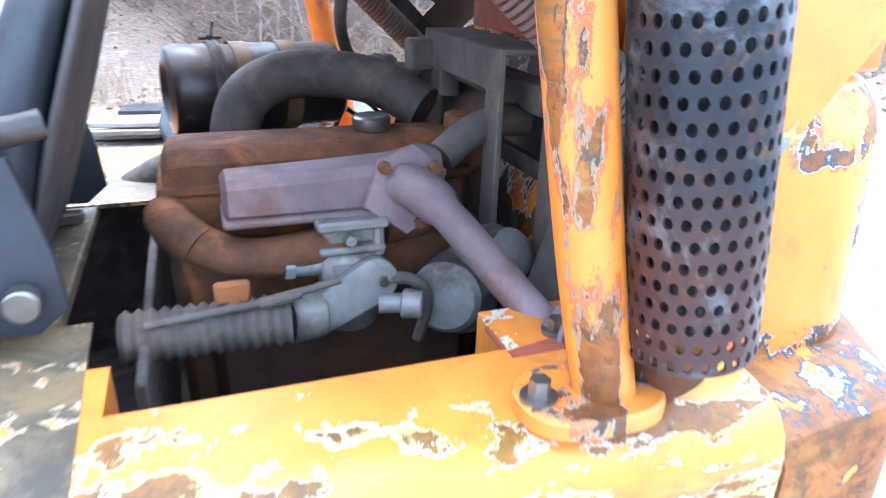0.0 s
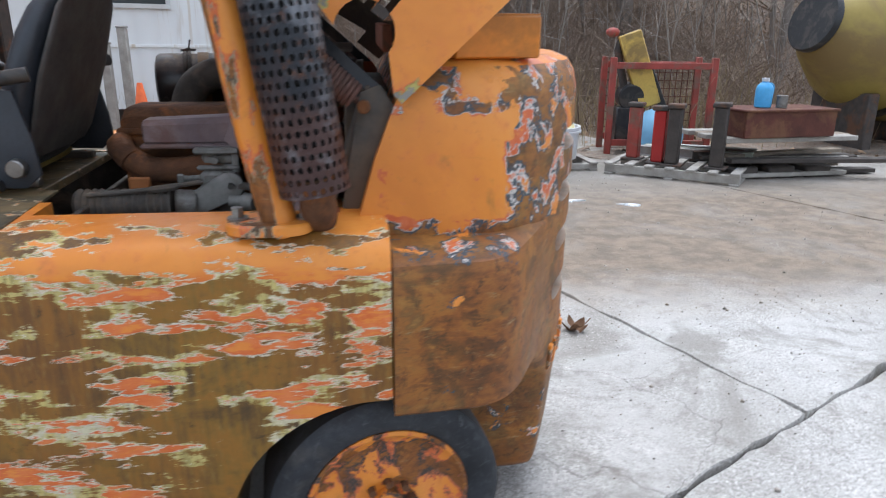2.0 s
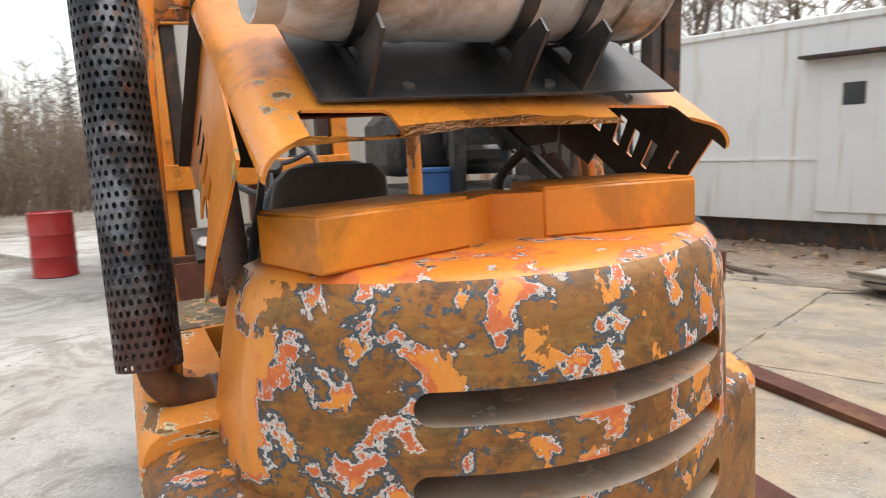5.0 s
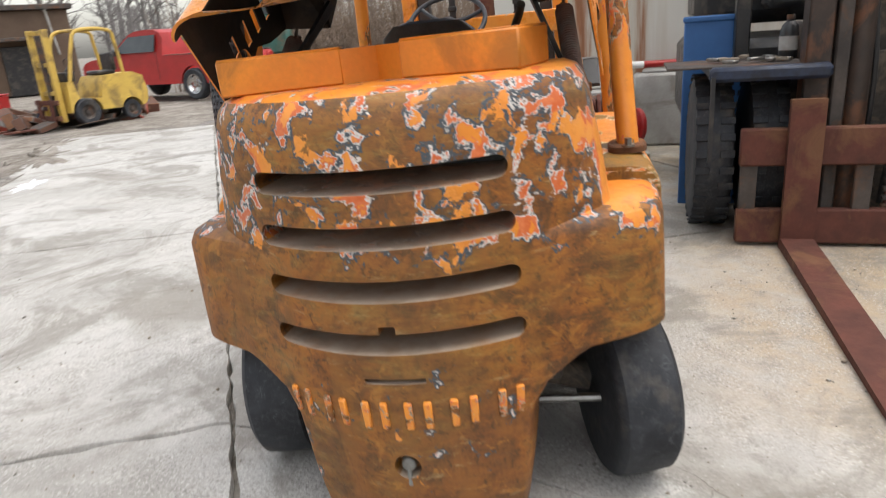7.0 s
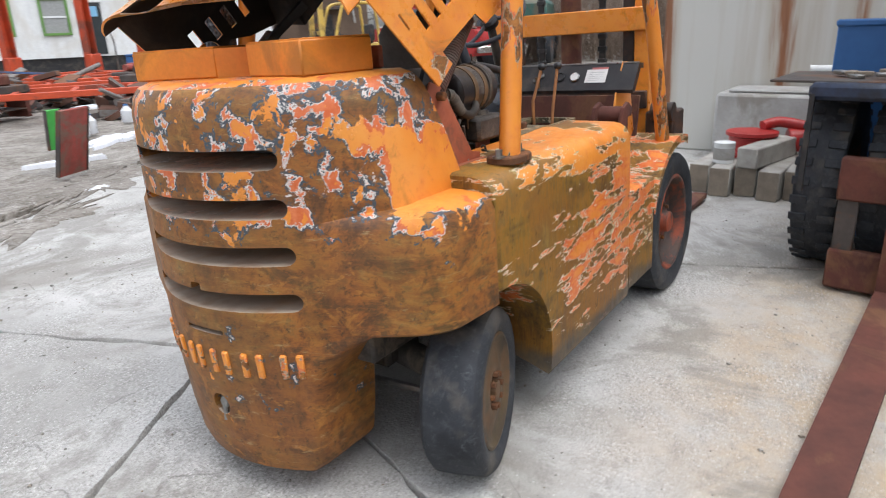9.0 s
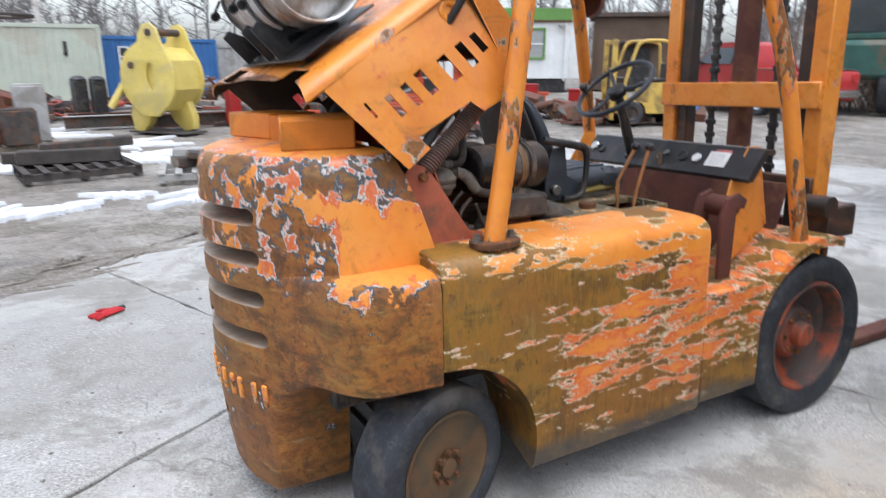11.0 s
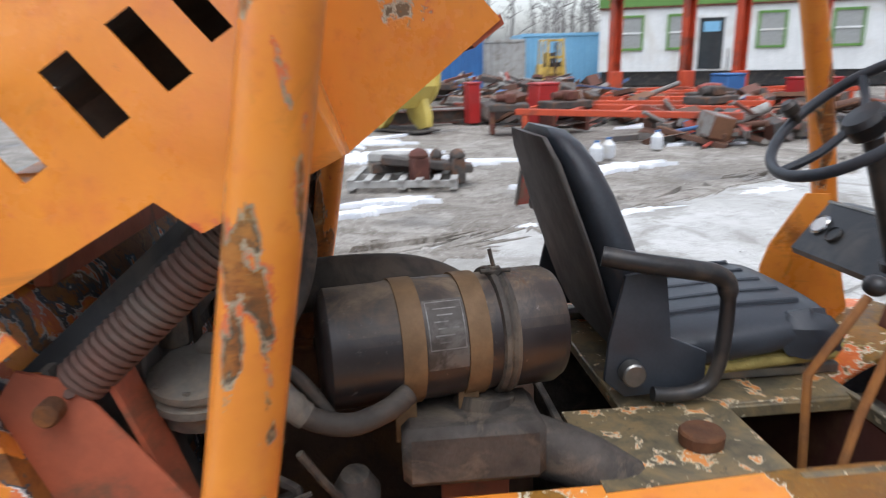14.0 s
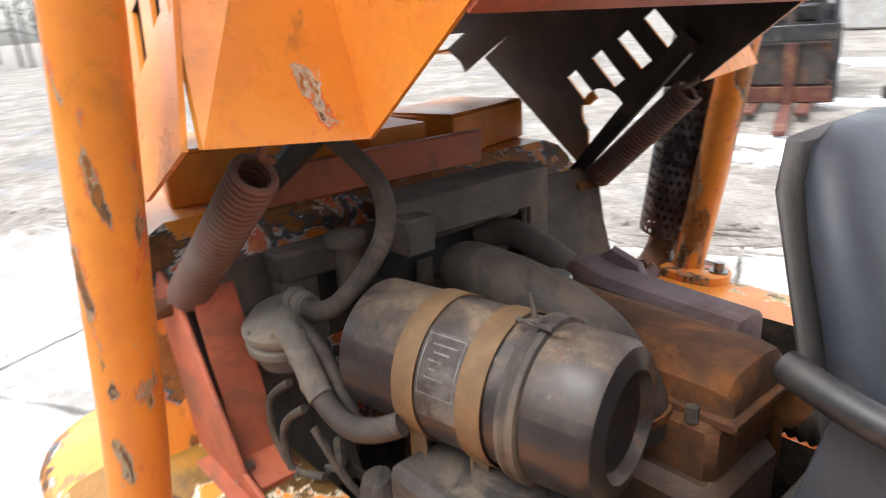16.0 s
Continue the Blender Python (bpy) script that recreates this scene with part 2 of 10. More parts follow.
def orange_tone(g, wear=0.5):
    """Sprayed orange paint, unevenly faded, with a few dull stains."""
    a = g.noise(3.2, 5, 0.6, 0.3)
    b = g.noise(19.0, 6, 0.65)
    c = g.ramp(a, [(0.3, ORANGE_D), (0.5, ORANGE), (0.68, (0.76, 0.30, 0.055))])
    c = g.mix(g.step(b, 0.52, 0.72, 0.0, wear), c, RED_O)
    c = g.mix(g.step(g.noise(38.0, 4, 0.7), 0.58, 0.72, 0.0, 0.35), c, (0.50, 0.17, 0.03))
    return g.mix(g.step(g.noise(7.0, 8, 0.7, 0.8), 0.58, 0.70, 0.0, 0.6), c, (0.34, 0.15, 0.03))


def chipped(name, bias, edge=PRIMER, under=SLATE, stretch=(1.0, 1.0, 1.0), size=9.0, rough=0.45, rim=0.018, red=0.03, old_lo=0.48, dust=None, golden=0.0, soot=None, deep=0.462):
    """Orange paint over a redder coat over pale primer over old paint over brown steel. bias(g): how much paint is left."""
    g = Graph(name)
    vec = g.scaled(stretch)
    n = g.noise(size, 8, 0.62, 0.3, vec)
    n2 = g.noise(size * 3.3, 6, 0.7, 0.2, vec)
    v = g.math("ADD", g.math("MULTIPLY", n, 0.80), g.math("MULTIPLY", n2, 0.20))
    v = g.math("ADD", v, bias(g))
    lay = g.noise(size * 0.7, 5, 0.6)
    # the rings of primer and older paint show wide in some places and not at all in others
    ring = g.math("ADD", v, g.step(g.noise(size * 0.9, 4, 0.6, 0.5), 0.36, 0.62, -rim * 0.22, rim * 0.85))
    coat = g.math("ADD", v, g.step(g.noise(size * 0.6, 4, 0.6, 0.5, g.scaled((1.7, 1.3, 1.1))), 0.35, 0.65, -red * 1.2, red * 0.8))
    steel = rust_tone(g)
    if golden:
        steel = g.mix(g.step(g.noise(3.1, 5, 0.6, 0.5, g.scaled((1.0, 1.0, 0.6))), 0.42, 0.58, 0.0, golden), steel, g.ramp(g.noise(17.0, 7, 0.72, 0.4, g.scaled((0.4, 0.4, 1.7))), [(0.38, (0.085, 0.045, 0.013)), (0.50, (0.19, 0.105, 0.022)), (0.58, (0.27, 0.17, 0.035)), (0.68, (0.46, 0.35, 0.11))]))
    old = g.mix(g.step(lay, old_lo, old_lo + 0.06), steel, under)
    col = g.mix(g.step(ring, deep, deep + 0.006), steel, old)
    pale = g.mix(g.step(g.noise(70.0, 4, 0.7), 0.46, 0.62, 0.0, 0.6), edge, tuple(x * 0.62 for x in edge))
    col = g.mix(g.step(ring, 0.492, 0.497), col, pale)
    redder = g.mix(g.step(g.noise(30.0, 5, 0.7), 0.40, 0.65), (0.58, 0.115, 0.03), (0.68, 0.20, 0.075))
    col = g.mix(g.step(v, 0.506, 0.510), col, redder)
    col = g.mix(g.step(coat, 0.512, 0.520), col, orange_tone(g))
    if dust:
        col = g.mix(dust(g), col, (0.40, 0.325, 0.255))
    if soot:
        col = g.mix(soot(g), col, (0.055, 0.042, 0.034))
    ht = g.math("ADD", g.step(v, 0.485, 0.512, 0.0, 1.0), g.math("MULTIPLY", g.noise(120.0, 3), 0.18))
    ht = g.math("ADD", ht, g.math("MULTIPLY", g.noise(14.0, 3), 0.5))
    r = g.math("ADD", g.step(v, 0.48, 0.52, 0.56, rough - 0.10), g.step(g.noise(11.0, 5, 0.65), 0.38, 0.66, -0.03, 0.10))
    return g.done(col, r, 0.0, ht, 0.75, 0.002)


def clipbox(g, lo, hi, soft=0.02):
    """1 inside a box of the place, 0 outside."""
    m = None
    for k in range(3):
        if lo[k] is None:
            continue
        a = g.axis(k)
        s = g.math("MULTIPLY", g.step(a, lo[k] - soft, lo[k] + soft), g.step(a, hi[k] - soft, hi[k] + soft, 1.0, 0.0))
        m = s if m is None else g.math("MULTIPLY", m, s)
    return m

# ---- materials ----
def side_bias(g):
    """Paint left along the deck's edge and in a few ragged fields, gone over the rear wheel arch."""
    x, y, z = (g.axis(k) for k in range(3))
    right = g.step(y, -0.1, 0.1)
    top = g.math("MULTIPLY", g.step(z, 0.875, 0.925), g.step(y, -0.1, 0.1, 0.095, 0.028))
    fore = g.math("MULTIPLY", right, g.step(x, 0.25, 0.52, 0.012, -0.085))
    back = g.math("MULTIPLY", g.math("SUBTRACT", 1.0, right), g.step(z, 0.45, 0.75, -0.025, -0.035))
    band = g.math("MULTIPLY", clipbox(g, (0.60, -0.8, 0.45), (0.70, -0.5, 0.93), 0.03), 0.05)
    low = g.step(z, 0.30, 0.48, -0.13, 0.0)
    bare = g.math("MULTIPLY", clipbox(g, (-0.27, 0.34, 0.86), (-0.09, 0.55, 1.1), 0.05), -0.24)
    brow = g.math("MULTIPLY", clipbox(g, (-0.12, 0.5, 0.75), (0.9, 0.9, 0.895), 0.03), -0.075)
    nose = g.math("MULTIPLY", g.math("MULTIPLY", right, g.step(x, -0.42, -0.36, 1.0, 0.0)), -0.03)
    low = g.math("ADD", g.math("ADD", low, bare), g.math("ADD", brow, nose))
    wide = g.math("MULTIPLY", g.math("SUBTRACT", g.noise(2.3, 3, 0.5, 0.0, g.scaled((0.8, 1.0, 1.6))), 0.5), 0.20)
    return g.math("ADD", g.math("ADD", g.math("ADD", g.math("ADD", top, fore), g.math("ADD", low, band)), back), wide)


def weight_bias(g):
    z = g.axis(2)
    up = g.step(z, 0.85, 0.94, -0.20, -0.046)
    foot = g.step(z, 0.44, 0.60, 0.05, 0.0)
    lid = g.math("MULTIPLY", g.step(z, 1.225, 1.262), g.step(g.up(), 0.55, 0.9, -0.01, 0.13))
    panel = g.math("MULTIPLY", clipbox(g, (0.78, None, 0.955), (1.10, None, 1.165), 0.012), 0.30)
    away = g.step(g.math("ABSOLUTE", g.axis(1)), 0.50, 0.545)
    panel = g.math("MULTIPLY", panel, away)
    wide = g.math("MULTIPLY", g.math("SUBTRACT", g.noise(3.4, 3), 0.5), 0.24)
    return g.math("ADD", g.math("ADD", g.math("ADD", g.math("ADD", up, foot), lid), panel), wide)


def slot_dust(g):
    """Grey dust lying on the floors of the rear slots."""
    m = g.math("MULTIPLY", g.step(g.up(), 0.55, 0.85), g.step(g.axis(2), 1.15, 1.17, 1.0, 0.0))
    m = g.math("MULTIPLY", m, g.step(g.math("ABSOLUTE", g.axis(1)), 0.34, 0.37, 1.0, 0.0))
    return g.math("MULTIPLY", m, g.step(g.noise(12.0, 4), 0.3, 0.6, 0.5, 0.95))


def brushed(name, smear, cream, islands):
    """Orange paint ground off a steel side: level rows of salmon islands, pale smears of filler, brown steel brushed upright."""
    g = Graph(name)
    level = g.scaled((0.45, 0.45, 1.75))
    v = g.math("ADD", g.math("MULTIPLY", g.noise(13.0, 8, 0.62, 0.12, level), 0.76), g.math("MULTIPLY", g.noise(44.0, 6, 0.7, 0.15, level), 0.24))
    v = g.math("ADD", v, side_bias(g))
    upright = g.noise(42.0, 5, 0.75, 0.1, g.scaled((1.2, 1.2, 0.13)))
    fine = g.noise(130.0, 4, 0.7, 0.0, g.scaled((1.0, 1.0, 0.2)))
    tone = g.math("ADD", g.math("MULTIPLY", g.noise(4.0, 7, 0.68, 0.5, g.scaled((0.8, 0.8, 1.2))), 0.7), g.math("MULTIPLY", upright, 0.3))
    steel = g.ramp(tone, [(0.38, (0.060, 0.036, 0.010)), (0.45, (0.135, 0.070, 0.014)), (0.50, (0.21, 0.112, 0.014)), (0.55, (0.28, 0.125, 0.012)), (0.61, (0.19, 0.102, 0.022)), (0.69, (0.33, 0.22, 0.050))])
    steel = g.mix(g.step(g.noise(2.1, 5, 0.6, 0.4), 0.47, 0.62, 0.0, 0.7), steel, g.mix(g.step(upright, 0.40, 0.60), (0.150, 0.058, 0.012), (0.255, 0.102, 0.014)))
    steel = g.mix(g.step(fine, 0.56, 0.72, 0.0, 0.5), steel, (0.30, 0.20, 0.06))
    steel = g.mix(g.step(g.noise(24.0, 7, 0.78, 0.5), 0.58, 0.66, 0.0, 0.75), steel, (0.045, 0.024, 0.008))
    edge = g.math("ADD", v, g.step(upright, 0.35, 0.65, -0.022, 0.022))
    edge = g.math("ADD", edge, g.step(g.noise(5.0, 4, 0.6, 0.4, g.scaled((1.0, 1.0, 1.6))), 0.40, 0.60, -0.045, smear))
    pale = g.mix(g.step(fine, 0.38, 0.62), cream, tuple(q * 0.55 for q in cream))
    pale = g.mix(g.step(g.noise(17.0, 5, 0.7), 0.50, 0.64, 0.0, 0.7), pale, (0.74, 0.71, 0.55))
    col = g.mix(g.step(edge, 0.470, 0.486, 0.0, 0.92), steel, pale)
    rim = g.math("ADD", v, g.step(g.noise(13.0, 4, 0.6), 0.38, 0.62, -0.006, 0.012))
    col = g.mix(g.step(rim, 0.493 + islands, 0.497 + islands), col, (0.72, 0.66, 0.52))
    salmon = g.mix(g.step(g.noise(21.0, 6, 0.7, 0.3), 0.38, 0.62), (0.62, 0.125, 0.022), (0.72, 0.215, 0.060))
    kept = g.math("ADD", g.step(g.axis(2), 0.865, 0.905), g.step(v, 0.55, 0.58, 0.0, 0.8), 0.0, True)
    col = g.mix(g.step(v, 0.505 + islands, 0.509 + islands), col, g.mix(kept, salmon, orange_tone(g)))
    foot = g.math("MULTIPLY", g.step(g.math("ADD", g.axis(2), g.math("MULTIPLY", g.noise(5.0, 5), 0.10)), 0.31, 0.35, 1.0, 0.0), 0.85)
    col = g.mix(foot, col, g.mix(g.step(g.noise(9.0, 6, 0.7), 0.4, 0.62), (0.045, 0.046, 0.045), (0.11, 0.085, 0.05)))
    ht = g.math("ADD", g.step(v, 0.485 + islands, 0.512 + islands), g.math("MULTIPLY", fine, 0.25))
    r = g.math("ADD", g.step(v, 0.48, 0.52, 0.50, 0.36), g.step(upright, 0.38, 0.66, -0.03, 0.12))
    return g.done(col, r, 0.0, ht, 0.7, 0.002)


M_SIDE = brushed("worn_side_paint", 0.020, (0.50, 0.42, 0.17), -0.012)
M_SIDE_PALE = brushed("worn_smeared_side_paint", 0.050, (0.64, 0.54, 0.19), -0.002)
M_WEIGHT = chipped("worn_counterweight_paint", weight_bias, (0.70, 0.66, 0.62), SLATE, (0.95, 0.95, 1.0), 11.5, 0.45, 0.020, 0.10, 0.40, slot_dust, 0.30, None, 0.456)
M_BADGE = chipped("worn_badge_paint", lambda g: 0.03, (0.5, 0.42, 0.3), (0.16, 0.10, 0.05), (1.0, 1.0, 1.0), 22.0)
M_POST = chipped("chipped_post_paint", lambda g: g.step(g.noise(2.3, 2, 0.5, 0.0, g.scaled((6.0, 6.0, 1.0))), 0.44, 0.64, 0.13, -0.05), (0.42, 0.34, 0.22), (0.10, 0.07, 0.04), (1.0, 1.0, 0.35), 17.0)
M_HOOD = chipped("hood_paint", lambda g: 0.125, (0.5, 0.42, 0.3), (0.16, 0.10, 0.05), (1.0, 1.0, 1.0), 7.0, 0.38, 0.018, 0.03, 0.48, None, 0.0, lambda g: g.math("ADD", g.step(g.noise(4.2, 7, 0.68, 0.7, g.scaled((0.7, 1.6, 1.6))), 0.58, 0.72, 0.0, 0.65), g.step(g.noise(30.0, 6, 0.75, 0.3), 0.66, 0.74, 0.0, 0.3)))
def corner_bias(g):
    """Sound paint, worn off at the lower tip and round the notch of the left hood panel."""
    tip = clipbox(g, (0.76, None, 1.10), (0.98, None, 1.265), 0.035)
    notch = clipbox(g, (0.62, None, 1.36), (0.755, None, 1.425), 0.03)
    return g.math("SUBTRACT", 0.125, g.math("MULTIPLY", g.math("MAXIMUM", tip, notch), 0.165))


M_HOOD_WORN = chipped("worn_hood_corner_paint", corner_bias, (0.50, 0.42, 0.12), (0.25, 0.235, 0.20), (1.0, 1.0, 1.0), 9.0, 0.42, 0.05, 0.02, 0.10, None, 0.0, None, 0.33)
M_BLOCK = plain("orange_block_paint", (0.78, 0.265, 0.026), (0.68, 0.205, 0.018), 0.42, 0.0, 6.0, 70.0, 0.15, 0.001, dirt=(0.42, 0.15, 0.02))
M_DULL = plain("dull_red_orange_paint", (0.46, 0.115, 0.05), (0.33, 0.085, 0.042), 0.6, 0.0, 9.0, 80.0, dirt=(0.13, 0.07, 0.04))
M_GREASE = plain("dusty_grease", (0.075, 0.063, 0.053), (0.034, 0.029, 0.025), 0.75, 0.0, 18.0, 110.0, 0.5, 0.004, dirt=(0.135, 0.105, 0.075))
M_DUSTY = plain("dusty_grey_rubber", (0.125, 0.110, 0.095), (0.075, 0.065, 0.056), 0.8, 0.0, 11.0, 100.0, 0.3, 0.002, dirt=(0.16, 0.12, 0.085))
M_RUST = plain("brown_rust", (0.155, 0.062, 0.022), (0.070, 0.032, 0.016), 0.85, 0.0, 16.0, 120.0, 0.6, 0.004, dirt=(0.24, 0.085, 0.02))
M_MAUVE = plain("heat_tinted_cast_iron", (0.26, 0.195, 0.195), (0.185, 0.14, 0.145), 0.7, 0.25, 10.0, 140.0, 0.5, 0.002, dirt=(0.17, 0.095, 0.075))
g = Graph("dusty_brown_enamel")
base = g.mix(g.step(g.noise(9.0, 5, 0.6), 0.35, 0.65), (0.036, 0.028, 0.026), (0.019, 0.017, 0.018))
settled = g.math("MULTIPLY", g.step(g.up(), 0.30, 0.95), g.step(g.noise(11.0, 8, 0.72, 0.6), 0.44, 0.58, 0.15, 0.88))
base = g.mix(settled, base, g.mix(g.step(g.noise(40.0, 4), 0.4, 0.6), (0.22, 0.16, 0.105), (0.14, 0.105, 0.075)))
base = g.mix(g.step(g.noise(55.0, 6, 0.78), 0.62, 0.70, 0.0, 0.6), base, (0.28, 0.24, 0.21))
base = g.mix(g.step(g.noise(18.0, 7, 0.75, 0.5), 0.60, 0.68, 0.0, 0.7), base, (0.13, 0.062, 0.030))
M_CANISTER = g.done(base, g.step(settled, 0.0, 0.6, 0.30, 0.80), 0.0, g.noise(70.0, 4), 0.3, 0.001, 0.5)
M_STRAP = plain("tan_strap", (0.20, 0.115, 0.05), (0.14, 0.085, 0.04), 0.7, 0.0, 25.0, 120.0)
M_ALLOY = plain("dusty_alloy", (0.30, 0.295, 0.275), (0.19, 0.185, 0.17), 0.6, 0.35, 14.0, 120.0, 0.5, 0.003, dirt=(0.10, 0.08, 0.06))
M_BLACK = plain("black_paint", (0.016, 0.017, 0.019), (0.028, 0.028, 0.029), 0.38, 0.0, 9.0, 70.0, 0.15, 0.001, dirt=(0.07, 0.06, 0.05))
M_VINYL = plain("blue_black_vinyl", (0.030, 0.036, 0.046), (0.050, 0.058, 0.070), 0.42, 0.0, 12.0, 160.0, 0.2, 0.001)
g = Graph("tyre_rubber").local()
base = g.mix(g.step(g.noise(6.0, 6, 0.65, 0.3), 0.36, 0.64), (0.016, 0.018, 0.022), (0.036, 0.040, 0.047))
base = g.mix(g.step(g.noise(34.0, 7, 0.78, 0.4), 0.52, 0.64, 0.0, 0.65), base, (0.060, 0.064, 0.070))
base = g.mix(g.step(g.noise(15.0, 8, 0.8, 1.2), 0.57, 0.66, 0.0, 0.7), base, (0.100, 0.104, 0.110))
base = g.mix(g.step(g.noise(4.0, 5, 0.6), 0.55, 0.68, 0.0, 0.55), base, (0.13, 0.112, 0.09))
M_RUBBER = g.done(base, 0.66, 0.0, g.noise(60.0, 6, 0.7), 0.4, 0.003, 0.4)
M_HOSE = plain("black_hose", (0.020, 0.020, 0.021), (0.035, 0.034, 0.033), 0.5, 0.0, 20.0, 90.0)
M_STEEL = plain("bare_steel", (0.36, 0.35, 0.33), (0.24, 0.23, 0.215), 0.35, 0.9, 15.0, 90.0)
M_CHROME = plain("bright_metal", (0.62, 0.62, 0.62), (0.45, 0.45, 0.45), 0.2, 1.0, 15.0, 90.0, 0.05, 0.001)
M_WHITE = plain("white_label", (0.72, 0.72, 0.70), (0.6, 0.6, 0.58), 0.5, 0.0, 15.0, 90.0, 0.05, 0.001)
M_TANK = plain("brushed_aluminium_tank", (0.76, 0.755, 0.74), (0.60, 0.595, 0.585), 0.42, 0.40, 5.0, 60.0, 0.12, 0.001, dirt=(0.24, 0.15, 0.09))
M_FOAM = plain("yellow_foam", (0.42, 0.33, 0.10), (0.30, 0.23, 0.07), 0.95, 0.0, 20.0, 130.0, 0.8, 0.006)
M_YELLOW = plain("yellow_paint", (0.62, 0.42, 0.085), (0.52, 0.34, 0.07), 0.5, 0.0, 4.0, 40.0, dirt=(0.22, 0.15, 0.05), here=True)
M_RED = plain("red_paint", (0.42, 0.02, 0.018), (0.33, 0.02, 0.018), 0.4, 0.0, 3.0, 40.0, here=True)
M_LIFT = plain("orange_red_lift_paint", (0.56, 0.075, 0.02), (0.42, 0.055, 0.02), 0.55, 0.0, 2.0, 30.0, dirt=(0.17, 0.05, 0.03), here=True)
M_OXIDE = plain("dark_red_rusted_steel", (0.125, 0.036, 0.022), (0.075, 0.028, 0.020), 0.8, 0.0, 5.0, 45.0, 0.4, 0.004, dirt=(0.16, 0.075, 0.035), here=True)
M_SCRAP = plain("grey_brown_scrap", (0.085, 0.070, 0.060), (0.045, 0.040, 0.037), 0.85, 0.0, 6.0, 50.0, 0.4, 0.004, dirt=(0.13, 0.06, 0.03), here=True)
M_WOOD = plain("weathered_wood", (0.30, 0.25, 0.19), (0.19, 0.155, 0.12), 0.85, 0.0, 6.0, 60.0, 0.5, 0.003, here=True)
M_PALLET = plain("pale_grey_pallet_wood", (0.44, 0.42, 0.38), (0.30, 0.28, 0.25), 0.85, 0.0, 7.0, 60.0, 0.4, 0.003, here=True)
M_SIDING = plain("white_siding", (0.74, 0.75, 0.74), (0.66, 0.67, 0.66), 0.6, 0.0, 0.8, 12.0, 0.1, 0.002, dirt=(0.58, 0.56, 0.52), here=True)
M_GREEN = plain("green_fascia", (0.13, 0.27, 0.055), (0.10, 0.22, 0.05), 0.6, 0.0, 1.0, 15.0, here=True)
M_BLUE = plain("blue_container_paint", (0.035, 0.14, 0.36), (0.03, 0.11, 0.29), 0.55, 0.0, 1.0, 15.0, here=True)
M_PALEBLUE = plain("pale_blue_tarp", (0.22, 0.46, 0.66), (0.18, 0.40, 0.60), 0.5, 0.0, 1.0, 15.0, here=True)
M_MINT = plain("pale_green_container_paint", (0.50, 0.53, 0.44), (0.43, 0.46, 0.38), 0.6, 0.0, 1.0, 15.0, dirt=(0.40, 0.38, 0.30), here=True)
M_BRICK = plain("brown_cladding", (0.13, 0.085, 0.055), (0.10, 0.065, 0.045), 0.8, 0.0, 1.0, 15.0, here=True)
M_CONC = plain("old_concrete_block", (0.42, 0.41, 0.39), (0.33, 0.32, 0.30), 0.9, 0.0, 4.0, 40.0, 0.4, 0.004, dirt=(0.24, 0.22, 0.19), here=True)
M_SNOW = plain("old_snow", (0.82, 0.84, 0.87), (0.70, 0.72, 0.75), 0.8, 0.0, 3.0, 25.0, 0.5, 0.01)
M_BARK = plain("grey_brown_bark", (0.25, 0.215, 0.185), (0.155, 0.132, 0.113), 0.9, 0.0, 3.0, 30.0, 0.5, 0.01, here=True)
M_TWIG = plain("bare_twigs", (0.29, 0.215, 0.16), (0.19, 0.14, 0.104), 0.9, 0.0, 3.0, 30.0, here=True)
M_GLASS = plain("dark_window_glass", (0.035, 0.042, 0.045), (0.05, 0.058, 0.06), 0.08, 0.0, 1.0, 5.0, 0.0, 0.001, here=True)
M_TAN = plain("mustard_tank_paint", (0.36, 0.27, 0.06), (0.28, 0.21, 0.05), 0.55, 0.0, 1.2, 15.0, dirt=(0.20, 0.13, 0.05), here=True)
M_PURE_WHITE = plain("white_plastic", (0.70, 0.72, 0.74), (0.62, 0.63, 0.65), 0.5, 0.0, 2.0, 20.0, dirt=(0.55, 0.53, 0.48), here=True)
M_BOTTLE = plain("light_blue_plastic", (0.09, 0.42, 0.78), (0.07, 0.36, 0.70), 0.35, 0.0, 4.0, 30.0)
M_LIME = plain("lime_green_plastic", (0.32, 0.75, 0.03), (0.28, 0.66, 0.03), 0.45, 0.0, 4.0, 30.0)
M_PALEYELLOW = plain("faded_pale_yellow_paint", (0.70, 0.55, 0.14), (0.60, 0.46, 0.10), 0.55, 0.0, 2.0, 25.0, 0.2, 0.003, dirt=(0.50, 0.40, 0.15), here=True)
M_VAPOR = plain("dust_caked_alloy", (0.20, 0.185, 0.155), (0.135, 0.12, 0.10), 0.85, 0.0, 16.0, 110.0, 0.5, 0.003, dirt=(0.25, 0.205, 0.15))
M_DUSTHOSE = plain("dusty_brown_hose", (0.075, 0.060, 0.047), (0.045, 0.038, 0.032), 0.75, 0.0, 18.0, 90.0, 0.2, 0.001, dirt=(0.12, 0.09, 0.065))

